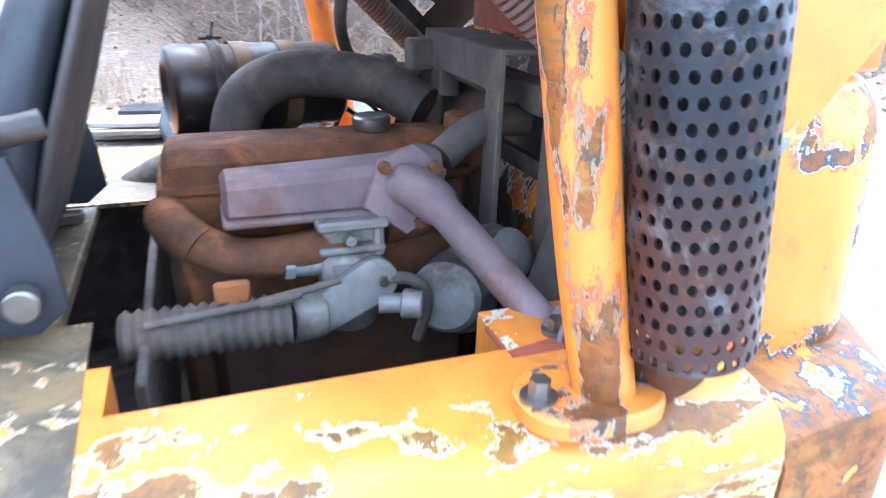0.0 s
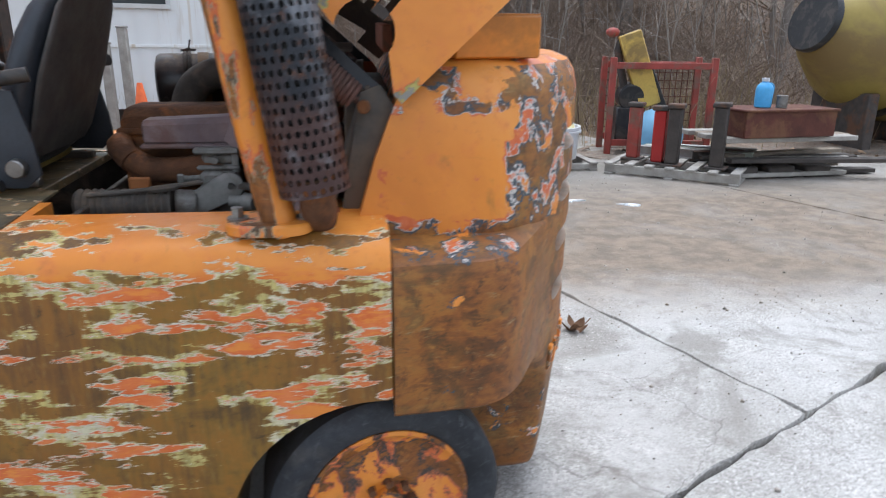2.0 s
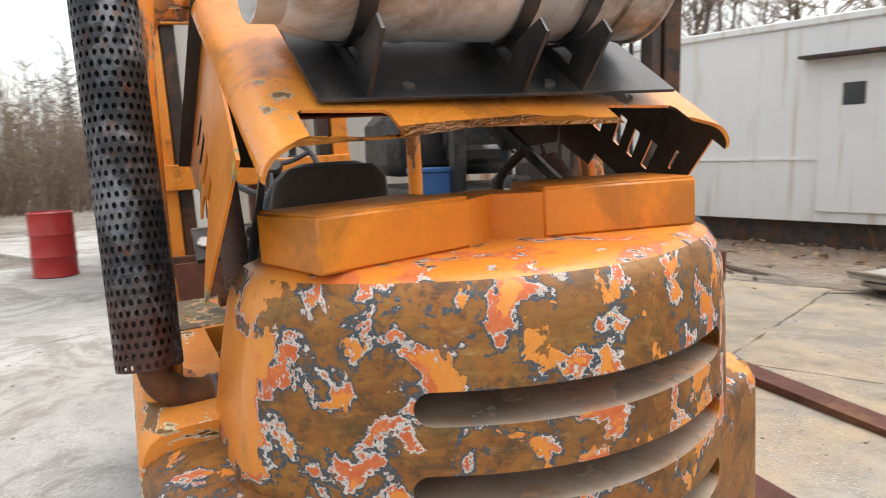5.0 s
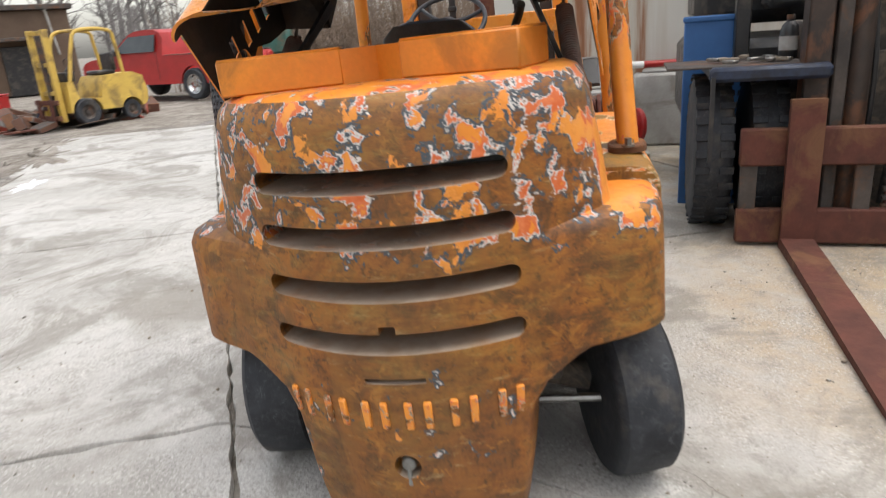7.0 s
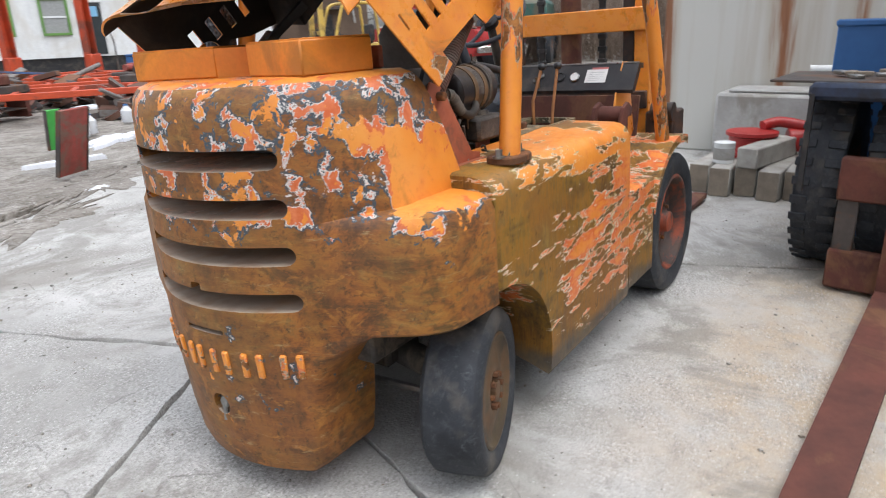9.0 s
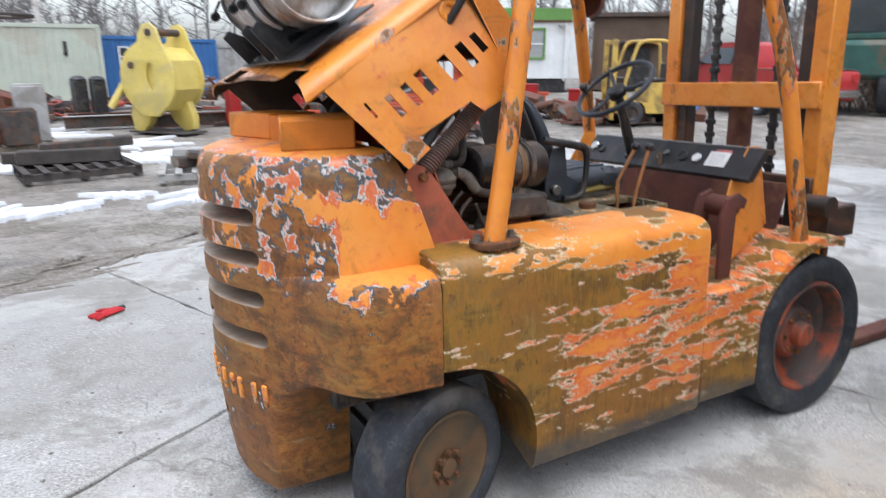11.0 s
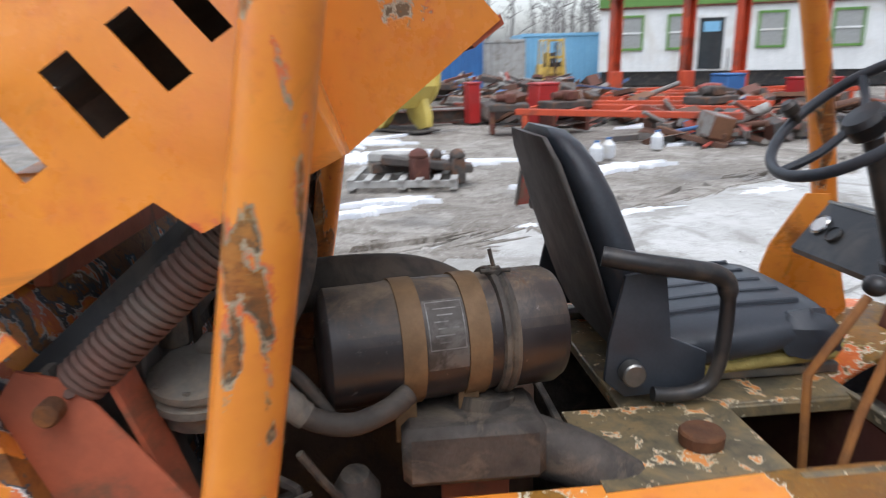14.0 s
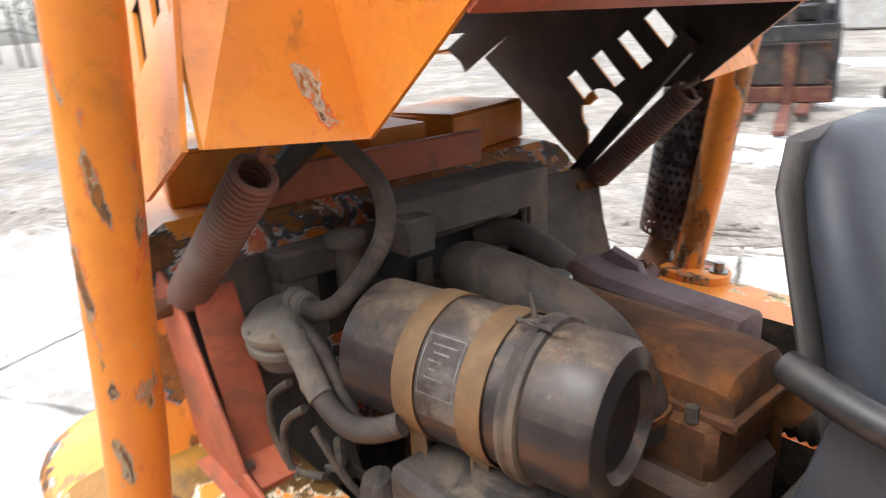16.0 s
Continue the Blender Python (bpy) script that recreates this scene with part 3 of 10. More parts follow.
# ---- ground ----
g = Graph("dirt_and_gravel")
big = g.noise(0.45, 7, 0.66, 0.6)
mid = g.noise(1.7, 6, 0.65, 0.3)
stone = g.voro(38.0)
col = g.ramp(big, [(0.36, (0.085, 0.07, 0.056)), (0.46, (0.20, 0.175, 0.145)), (0.53, (0.33, 0.305, 0.265)), (0.60, (0.18, 0.15, 0.12)), (0.70, (0.36, 0.335, 0.30))])
col = g.mix(g.step(mid, 0.42, 0.62, 0.0, 0.6), col, (0.13, 0.105, 0.08))
col = g.mix(g.step(stone, 0.1, 0.5, 0.0, 0.35), col, (0.36, 0.34, 0.31))
mud = g.math("ADD", g.math("MULTIPLY", g.noise(1.1, 8, 0.74, 0.8), 0.6), g.math("MULTIPLY", g.noise(7.0, 7, 0.75, 0.4), 0.4))
col = g.mix(g.step(mud, 0.46, 0.55, 0.0, 0.85), col, g.mix(g.step(g.noise(16.0, 6, 0.75), 0.42, 0.60), (0.085, 0.070, 0.054), (0.20, 0.175, 0.145)))
col = g.mix(g.step(g.noise(21.0, 7, 0.78, 0.3), 0.56, 0.64, 0.0, 0.75), col, (0.46, 0.44, 0.41))
wet = g.step(g.noise(0.6, 5, 0.6, 0.5), 0.56, 0.66, 0.0, 1.0)
col = g.mix(g.math("MULTIPLY", wet, 0.55), col, (0.055, 0.05, 0.045))
leaf = g.step(g.axis(1), 4.9, 7.0)
col = g.mix(g.math("MULTIPLY", leaf, g.step(g.noise(9.0, 6, 0.7), 0.40, 0.55, 0.3, 1.0)), col, g.ramp(g.noise(30.0, 4), [(0.35, (0.115, 0.078, 0.052)), (0.6, (0.26, 0.18, 0.12))]))
M_DIRT = g.done(col, g.mix(wet, (0.9, 0.9, 0.9), (0.35, 0.35, 0.35)), 0.0, g.math("ADD", g.math("MULTIPLY", stone, 0.6), g.noise(6.0, 6)), 0.7, 0.02)

g = Graph("worn_concrete")
a = g.noise(0.55, 6, 0.6, 0.3)
b = g.noise(4.5, 7, 0.65, 0.2)
col = g.ramp(a, [(0.30, (0.33, 0.318, 0.295)), (0.46, (0.445, 0.435, 0.41)), (0.60, (0.50, 0.492, 0.47)), (0.74, (0.39, 0.375, 0.345))])
col = g.mix(g.step(b, 0.50, 0.68, 0.0, 0.45), col, (0.27, 0.255, 0.232))
wear = g.step(g.noise(2.2, 8, 0.7, 0.4), 0.49, 0.60)
pit = g.voro(85.0)
col = g.mix(g.math("MULTIPLY", wear, g.step(pit, 0.15, 0.35, 1.0, 0.3)), col, g.mix(g.step(g.voro(85.0, None, "F1", "Color"), 0.3, 0.7), (0.28, 0.265, 0.24), (0.66, 0.64, 0.60)))
stain = g.step(g.noise(0.8, 4, 0.55, 0.6, g.n("ShaderNodeVectorMath", {0: g.pos, 1: (7.3, 2.1, 0.0)}, operation="ADD").outputs[0]), 0.58, 0.66, 0.0, 0.75)
col = g.mix(stain, col, (0.235, 0.215, 0.185))
brown = g.math("MULTIPLY", g.step(g.axis(1), 0.9, 2.2), g.step(g.noise(1.3, 6, 0.65, 0.4), 0.34, 0.58, 0.25, 0.9))
col = g.mix(brown, col, g.mix(g.step(g.noise(5.0, 5, 0.65), 0.4, 0.6), (0.31, 0.27, 0.215), (0.21, 0.18, 0.148)))
# a darker grey area of concrete beside the left rear corner
area_x = g.math("MULTIPLY", g.step(g.axis(0), 0.8, 1.1), g.step(g.axis(0), 2.3, 2.7, 1.0, 0.0))
area_y = g.math("MULTIPLY", g.step(g.axis(1), -2.9, -2.4), g.step(g.axis(1), -1.0, -0.75, 1.0, 0.0))
dark_area = g.math("MULTIPLY", g.math("MULTIPLY", area_x, area_y), g.step(g.noise(1.6, 6, 0.65, 0.4), 0.36, 0.48, 0.1, 0.5))
col = g.mix(dark_area, col, (0.20, 0.19, 0.172))
old = g.math("MULTIPLY", g.step(g.axis(1), 1.7, 3.0), g.math("MULTIPLY", g.step(g.axis(0), 2.3, 3.4, 1.0, 0.3), g.step(g.noise(0.9, 7, 0.68, 0.5), 0.30, 0.55, 0.6, 0.97)))
col = g.mix(old, col, g.mix(g.step(g.noise(3.2, 7, 0.7, 0.3), 0.38, 0.60), (0.235, 0.222, 0.195), (0.135, 0.12, 0.098)))
sand = g.math("MULTIPLY", g.math("MULTIPLY", g.step(g.axis(1), 0.75, 1.4), g.step(g.axis(0), 0.2, 1.1, 1.0, 0.0)), g.step(g.noise(3.0, 6, 0.65), 0.36, 0.60, 0.1, 0.85))
col = g.mix(sand, col, (0.42, 0.32, 0.205))
wet = g.step(g.noise(0.45, 5, 0.55, 0.3), 0.60, 0.68)
veins = g.n("ShaderNodeVectorMath", {0: g.pos, 1: g.n("ShaderNodeVectorMath", {0: g.n("ShaderNodeTexNoise", {"Vector": g.pos, "Scale": 3.0, "Detail": 5.0}).outputs["Color"], 1: (0.35, 0.35, 0.0)}, operation="MULTIPLY").outputs[0]}, operation="ADD").outputs[0]
crack = g.step(g.voro(0.85, veins, "DISTANCE_TO_EDGE"), 0.0, 0.0035, 1.0, 0.0)
crack = g.math("MULTIPLY", crack, g.step(g.noise(0.9, 3), 0.46, 0.56))
col = g.mix(g.math("MULTIPLY", crack, 0.6), col, (0.14, 0.125, 0.11))
col = g.mix(g.step(g.noise(26.0, 5, 0.7), 0.60, 0.70, 0.0, 0.5), col, (0.30, 0.285, 0.26))
col = g.mix(g.step(g.voro(160.0), 0.05, 0.30, 0.45, 0.0), col, (0.20, 0.19, 0.175))
col = g.mix(g.step(g.noise(9.0, 7, 0.75, 0.3), 0.54, 0.66, 0.0, 0.55), col, (0.235, 0.22, 0.195))
col = g.mix(g.math("MULTIPLY", g.step(g.voro(34.0), 0.02, 0.16, 1.0, 0.0), g.step(g.voro(34.0, None, "F1", "Color"), 0.55, 0.7)), col, (0.62, 0.61, 0.58))
col = g.mix(g.math("MULTIPLY", g.step(g.voro(47.0), 0.02, 0.15, 1.0, 0.0), g.step(g.voro(47.0, None, "F1", "Color"), 0.55, 0.7, 0.0, 0.8)), col, (0.13, 0.12, 0.105))
damp = g.step(g.noise(0.75, 7, 0.68, 0.6), 0.50, 0.60, 0.0, 0.75)
grain = g.mix(g.step(g.noise(95.0, 5, 0.75), 0.42, 0.58), (0.17, 0.16, 0.142), (0.40, 0.385, 0.355))
col = g.mix(damp, col, g.mix(0.45, col, grain))
bare = g.step(g.noise(1.3, 7, 0.7, 0.6), 0.42, 0.60, 0.12, 1.0)
col = g.mix(g.math("MULTIPLY", bare, g.step(g.noise(75.0, 5, 0.78), 0.47, 0.60, 0.0, 0.7)), col, (0.14, 0.132, 0.12))
col = g.mix(g.math("MULTIPLY", bare, g.step(g.noise(62.0, 5, 0.78, 0.2), 0.55, 0.63, 0.0, 0.75)), col, (0.70, 0.69, 0.66))
grimy = g.step(g.noise(0.9, 8, 0.72, 0.9, g.n("ShaderNodeVectorMath", {0: g.pos, 1: (3.7, 9.1, 0.0)}, operation="ADD").outputs[0]), 0.50, 0.58, 0.0, 0.62)
col = g.mix(grimy, col, (0.19, 0.175, 0.15))
rusty = g.math("MULTIPLY", g.math("MULTIPLY", g.step(g.axis(0), 1.6, 2.0), g.step(g.axis(1), 0.9, 1.8)), g.math("MULTIPLY", g.step(g.axis(1), 3.6, 4.8, 1.0, 0.0), g.step(g.noise(1.1, 7, 0.68, 0.5), 0.34, 0.50, 0.45, 0.95)))
col = g.mix(rusty, col, g.mix(g.step(g.noise(6.0, 6, 0.7), 0.4, 0.6), (0.25, 0.195, 0.14), (0.15, 0.118, 0.088)))
M_CONCRETE = g.done(col, g.mix(wet, (0.82, 0.82, 0.82), (0.42, 0.42, 0.42)), 0.0, g.math("SUBTRACT", g.math("ADD", g.math("MULTIPLY", pit, 0.5), b), crack), 0.5, 0.008)

ground = Shape()
xs = [-420, -150, -60, -30] + [-20 + 2 * i for i in range(21)] + [30, 60, 150, 420]
ys = [-420, -150, -60, -30] + [-20 + 2 * i for i in range(24)] + [32, 40, 60, 150, 420]
verts = []
for y in ys:
    for x in xs:
        r = math.hypot(x, y)
        z = -0.05 + 0.05 * noise.noise((x * 0.15, y * 0.15, 3.0)) * min(1.0, max(0.0, (r - 6) / 6))
        if y > 10.5:
            z += min(3.7, (y - 10.5) * 0.44) * (0.9 + 0.2 * noise.noise((x * 0.11, y * 0.1, 8.0)))
        verts.append((x, y, z))
nx = len(xs)
ground.add(verts, [(j * nx + i, j * nx + i + 1, (j + 1) * nx + i + 1, (j + 1) * nx + i) for j in range(len(ys) - 1) for i in range(nx - 1)])
tagged(part("ground", ground, M_DIRT, None, "dirt and gravel yard rising to a leaf-covered bank", 80), "", "ground", "", "structure")

# concrete slabs with broken joints
yard = thing("concrete_yard", "old cracked concrete slabs of the yard", "pavement", None, "", "structure")
U, V, O = Vector((0.875, 0.484)), Vector((-0.375, 0.927)), Vector((2.514, 0.042))


def ragged(p, q, seed, amp=0.012):
    n = max(3, int((q - p).length / 0.07))
    side = Vector((-(q - p).y, (q - p).x)).normalized()
    return [p.lerp(q, i / n) + side * (amp * 2.2 * noise.noise((p.x * 3 + i * 0.45, p.y * 3 + seed, seed * 1.7)) + amp * 0.8 * noise.noise((i * 1.9, seed, 4.0))) * (1 if 0 < i < n else 0) for i in range(n)]


def slab(corners, k):
    loop = []
    c = sum(corners, Vector((0, 0))) / len(corners)
    for i in range(len(corners)):
        p, q = corners[i], corners[(i + 1) % len(corners)]
        loop += ragged(p + (c - p).normalized() * 0.012, q + (c - q).normalized() * 0.012, k + i * 3.1)
    top = [(p.x, p.y, 0.0) for p in loop]
    low = [(p.x, p.y, -0.07) for p in loop]
    inner = [(*(p + (c - p).normalized() * 0.005), 0.0) for p in loop]
    s = Shape().rings([low, [(x, y, -0.006) for x, y, z in top], inner])
    part("slab", s, M_CONCRETE, yard)


def uv(u, v):
    return O + U * u + V * v


k = 0
for (v0, v1, us) in ((0.0, 4.4, (-12.0, -9.4, -6.9, -3.5, 0.0, 3.4, 6.8)), (4.4, 8.0, (-17.0, -13.6, -10.2, -6.9, -2.2, 1.2, 4.8)), (-2.75, 0.0, (-13.5, -9.0, -5.2, -2.0, 1.5, 5.2))):
    for u0, u1 in zip(us, us[1:]):
        if v0 == 0.0 and u0 == -3.5:
            # this slab is broken across by an old crack
            pts = [uv(-1.98, 0.0)] + [Vector(p) for p in ((0.86, -0.25), (0.98, 0.21), (1.10, 0.50), (1.165, 0.73), (1.17, 0.89), (1.28, 1.05), (1.50, 1.33))] + [uv(0.0, 1.75)]
            slab([uv(u0, v0)] + pts + [uv(u1, v1), uv(u0, v1)], k)
            slab([uv(u1, v0)] + pts[::-1], k + 1)
        else:
            slab([uv(u0, v0), uv(u1, v0), uv(u1, v1), uv(u0, v1)], k)
        k += 2

# mud washed over the slabs' edge
def spill(x, y, rx, ry, turn, k, mat, label):
    """A thin ragged sheet lying on the ground."""
    n = 120
    loop = []
    for i in range(n):
        a = 2 * math.pi * i / n
        c, d = math.cos(a), math.sin(a)
        r = 0.72 + 1.0 * noise.noise((c * 1.3 + k * 5.3, d * 1.3, k * 2.9)) + 0.8 * noise.noise((c * 3 + k, d * 3, k)) + 0.5 * noise.noise((c * 8, d * 8 + k, k)) + 0.3 * noise.noise((c * 19, d * 19, k))
        r = max(0.12, r)
        loop.append((rx * r * c, ry * r * d))
    m = Matrix.Translation((x, y, 0.0)) @ Matrix.Rotation(radians(turn), 4, "Z")
    s = Shape().rings([[(p[0] * q, p[1] * q, z) for p in loop] for q, z in ((1.02, -0.05), (1.0, 0.003), (0.96, 0.008), (0.75, 0.013), (0.3, 0.015))], m=m)
    return part(label, s, mat)


for k in range(13):
    p = uv(-12.6 + 1.45 * k, -2.75 + 0.18 * math.sin(k * 2.3))
    tagged(spill(p.x, p.y, 1.15, 0.32 + 0.10 * math.sin(k * 1.7), 29 + 8 * math.sin(k * 3.1), k + 41, M_DIRT, "mud"), "dark wet mud washed over the slab edges", "mud", "mud along the slabs", "stuff")

for k in range(8):
    tagged(spill(-5.2 + 1.75 * k, 6.55 + 0.25 * math.sin(k * 2.1), 1.9, 0.95, 10 * math.sin(k * 1.3), k + 71, M_DIRT, "leaf_mould"), "brown leaf mould and dirt lying over the slabs", "dirt", "dirt under the bank", "stuff")

# ---- the forklift: x runs to its rear, y to its right side ----
# the truck leans a little to its left on the uneven yard
GROW = Matrix.Rotation(radians(2.2), 4, "X") @ Matrix.Translation((0.006, 0.014, 0.0)) @ Matrix.Diagonal((1.033, 1.0, 1.033, 1.0))
truck = thing("forklift", "old orange forklift truck with chipped rusty paint and raised hood", "forklift", GROW)
SX = Matrix.Rotation(radians(90), 4, "X")


def xz(y):
    """Lays a sheet drawn in x and y upright at the given y, its second axis up."""
    return Matrix.Translation((0, y, 0)) @ Matrix(((1, 0, 0, 0), (0, 0, 1, 0), (0, 1, 0, 0), (0, 0, 0, 1)))


def half_plan(front, wide, corner, flank, rear, mid, n=7):
    """A plan outline: flat at the front, straight sides, a rounded corner, a straight flank and a bowed rear face."""
    right = [(front, wide), ((front + corner[0]) / 2, (wide + corner[1]) / 2)]
    c0, c1, c2 = Vector(corner), Vector(flank), Vector(rear)
    run = (c2.x - c1.x) / max(c1.y - c2.y, 1e-4) if (c1 - c2).length > 0.01 else 2 * (mid - c2.x) / c2.y
    ctl = Vector((max(c0.x + 0.01, c1.x - run * (c0.y - c1.y)), c0.y))
    for i in range(n + 1):
        s = i / n
        right.append(tuple((1 - s) ** 2 * c0 + 2 * s * (1 - s) * ctl + s * s * c1))
    for i in (1, 2, 3):
        right.append(tuple(c1.lerp(c2, i / 3)) if (c1 - c2).length > 0.01 else (c2.x + 0.0003 * i, c2.y - 0.0005 * i))
    for i in range(1, 9):
        s = i / 9
        right.append((c2.x + (mid - c2.x) * (1 - (1 - s) ** 2), c2.y * (1 - s)))
    left = [(x, -y) for x, y in reversed(right)]
    return right + [(mid, 0.0)] + left


def build_counterweight():
    s = Shape()
    # shoulder
    lv = []
    for z, ins in ((0.572, 0.014), (0.584, 0.0), (0.75, 0.0), (0.885, 0.002), (0.915, 0.016), (0.932, 0.05), (0.938, 0.12)):
        lv.append([(x, y, z) for x, y in half_plan(0.842, 0.736 - ins, (1.01 - ins * 0.3, 0.722 - ins), (1.15 - ins * 0.5, 0.61 - ins), (1.277 - ins * 0.3, 0.36 - ins * 0.3), 1.396 - ins * 0.2)])
    s.rings(lv)
    # tower
    lv = []
    for z, side, ins, fr in ((0.87, 0.585, 0.0, 0.755), (0.955, 0.578, 0.0, 0.772), (1.10, 0.556, 0.0, 0.815), (1.22, 0.536, 0.004, 0.862), (1.262, 0.523, 0.014, 0.882), (1.288, 0.504, 0.032, 0.897), (1.302, 0.470, 0.066, 0.91)):
        lv.append([(x, y, z) for x, y in half_plan(fr, side, (1.035 - ins, side - 0.004), (1.277 - ins, 0.36 - ins * 0.4), (1.277 - ins, 0.36 - ins * 0.4), 1.399 - ins)])
    s.rings(lv)
    # tongue between the rear wheels
    lv = []
    for z, w, mid in ((0.088, 0.265, 1.315), (0.100, 0.29, 1.345), (0.13, 0.312, 1.356), (0.24, 0.332, 1.372), (0.43, 0.350, 1.390), (0.500, 0.400, 1.394), (0.555, 0.48, 1.396), (0.595, 0.58, 1.396), (0.625, 0.665, 1.396)):
        cy = min(w * 0.93, 0.36)
        cx = mid - 0.92 * cy * cy
        fl = (cx, cy) if w < 0.41 else (cx - (w * 0.93 - cy) * 0.55, w * 0.93)
        lv.append([(x, y, z) for x, y in half_plan(1.02, w, (min(1.17, fl[0] - 0.04), w * 0.995), fl, (cx, cy), mid)])
    s.rings(lv)
    cut = Shape()
    for z, w in ((1.097, 0.330), (0.962, 0.338), (0.826, 0.342), (0.687, 0.345)):
        r = 0.0275
        prof = [(w - r + r * math.sin(a), z + r * math.cos(a)) for a in (math.pi * i / 8 for i in range(9))]
        prof += [(-(w - r) - r * math.sin(a), z - r * math.cos(a)) for a in (math.pi * i / 8 for i in range(9))]
        cut.rings([[(1.13, y * 0.96, z + (q - z) * 0.7) for y, q in prof], [(1.22, y * 0.98, z + (q - z) * 0.85) for y, q in prof], [(1.29, y, q) for y, q in prof], [(1.48, y * 1.02, z + (q - z) * 1.06) for y, q in prof]])
    cut.box((1.26, -0.020, 0.70), (1.5, 0.024, 0.737), 0.004)
    cut.box((1.34, -0.080, 0.578), (1.5, 0.086, 0.592), 0.003)
    cut.cyl((1.33, 0, 0.322), (1.46, 0, 0.322), 0.036, 0.042, 20)
    return s, cut


def rear_face(y, z):
    """Where the bowed rear of the tongue lies at a height."""
    return 1.372 + (z - 0.24) * 0.095 - 0.92 * y * y


cw_shape, cw_cut = build_counterweight()
cw = part("counterweight", carve(cw_shape, cw_cut, "counterweight"), M_WEIGHT, truck, "cast counterweight with four rear slots, mostly bare brown rust")
part("hitch_pin", Shape().cyl((1.325, 0, 0.322), (1.372, 0, 0.322), 0.022, 0.02, 16, 0.004).cyl((1.366, 0, 0.322), (1.372, 0, 0.262), 0.007, seg=8), M_ALLOY, cw, "bare steel hitch pin")
for i in range(6):
    y = -0.302 + i * 0.119
    m = Matrix.Translation((rear_face(y, 0.486), y, 0.486)) @ Matrix.Rotation(math.atan2(-1.84 * y, 1.0) * -1, 4, "Z") @ Matrix.Rotation(radians(5), 4, "Y")
    for k, w in ((-1, 0.011), (1, 0.011)):
        part("badge_bar", Shape().box((-0.016, k * 0.026 - w, -0.040), (0.006, k * 0.026 + w, 0.040), 0.004, m), M_BADGE, cw, "raised bar with worn orange paint")
part("grille_core", Shape().box((1.06, -0.36, 0.62), (1.135, 0.36, 1.13), 0.006), M_BLACK, cw, "dark radiator core behind the slots")


def frame_side(sgn):
    prof = [(0.415, 0.26), (0.728, 0.172), (0.737, 0.182), (0.739, 0.60), (0.737, 0.908), (0.730, 0.938), (0.715, 0.960), (0.69, 0.975), (0.655, 0.981), (0.42, 0.985)]
    s = Shape()
    xs = (0.838, 0.826, 0.4, 0.0, -0.318, -0.338)
    rings = []
    for x in xs:
        k = 0.006 if x in (0.838, -0.338) else 0.0
        lift = 0.004 * (0.8 - x) / 1.2
        rings.append([(x, sgn * (y - k), z + (lift if z > 0.5 else 0.012 * (0.8 - x) / 1.2) - (k if z > 0.8 else 0)) for y, z in prof])
    s.rings(rings)
    c = Shape().cyl((0.815, sgn * 0.38, 0.285), (0.815, sgn * 0.80, 0.285), 0.338, seg=48)
    c.box((0.815, sgn * 0.6 - 0.25, 0.0), (1.2, sgn * 0.6 + 0.25, 0.59), 0.0)
    if sgn < 0:
        c.box((0.10, -0.52, 0.80), (0.565, -0.30, 1.2), 0.0)
    return carve(s, c, "side_frame")


for sgn in (-1, 1):
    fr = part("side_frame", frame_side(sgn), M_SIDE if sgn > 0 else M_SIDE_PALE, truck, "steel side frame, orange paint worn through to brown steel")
    # faces turned inward take a second, darker material
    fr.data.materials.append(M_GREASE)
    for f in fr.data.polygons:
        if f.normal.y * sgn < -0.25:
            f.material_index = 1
    # step and front fender
    s = Shape()
    s.box((-0.70, sgn * 0.56 - 0.175, 0.20), (-0.335, sgn * 0.56 + 0.172, 0.675), 0.012)
    part("step", s, M_SIDE, truck, "chipped steel step beside the floor")
    s = Shape()
    arc = [(-1.06 + 0.43 * math.cos(a), 0.375 + 0.43 * math.sin(a)) for a in (radians(d) for d in range(20, 109, 8))]
    s.rings([[(x, sgn * y, z + dz) for y, dz in ((0.36, 0.0), (0.745, 0.0), (0.748, -0.03), (0.752, -0.03), (0.752, 0.014), (0.36, 0.014))] for x, z in arc])
    part("front_fender", s, M_SIDE, truck, "curved front fender with worn orange paint")


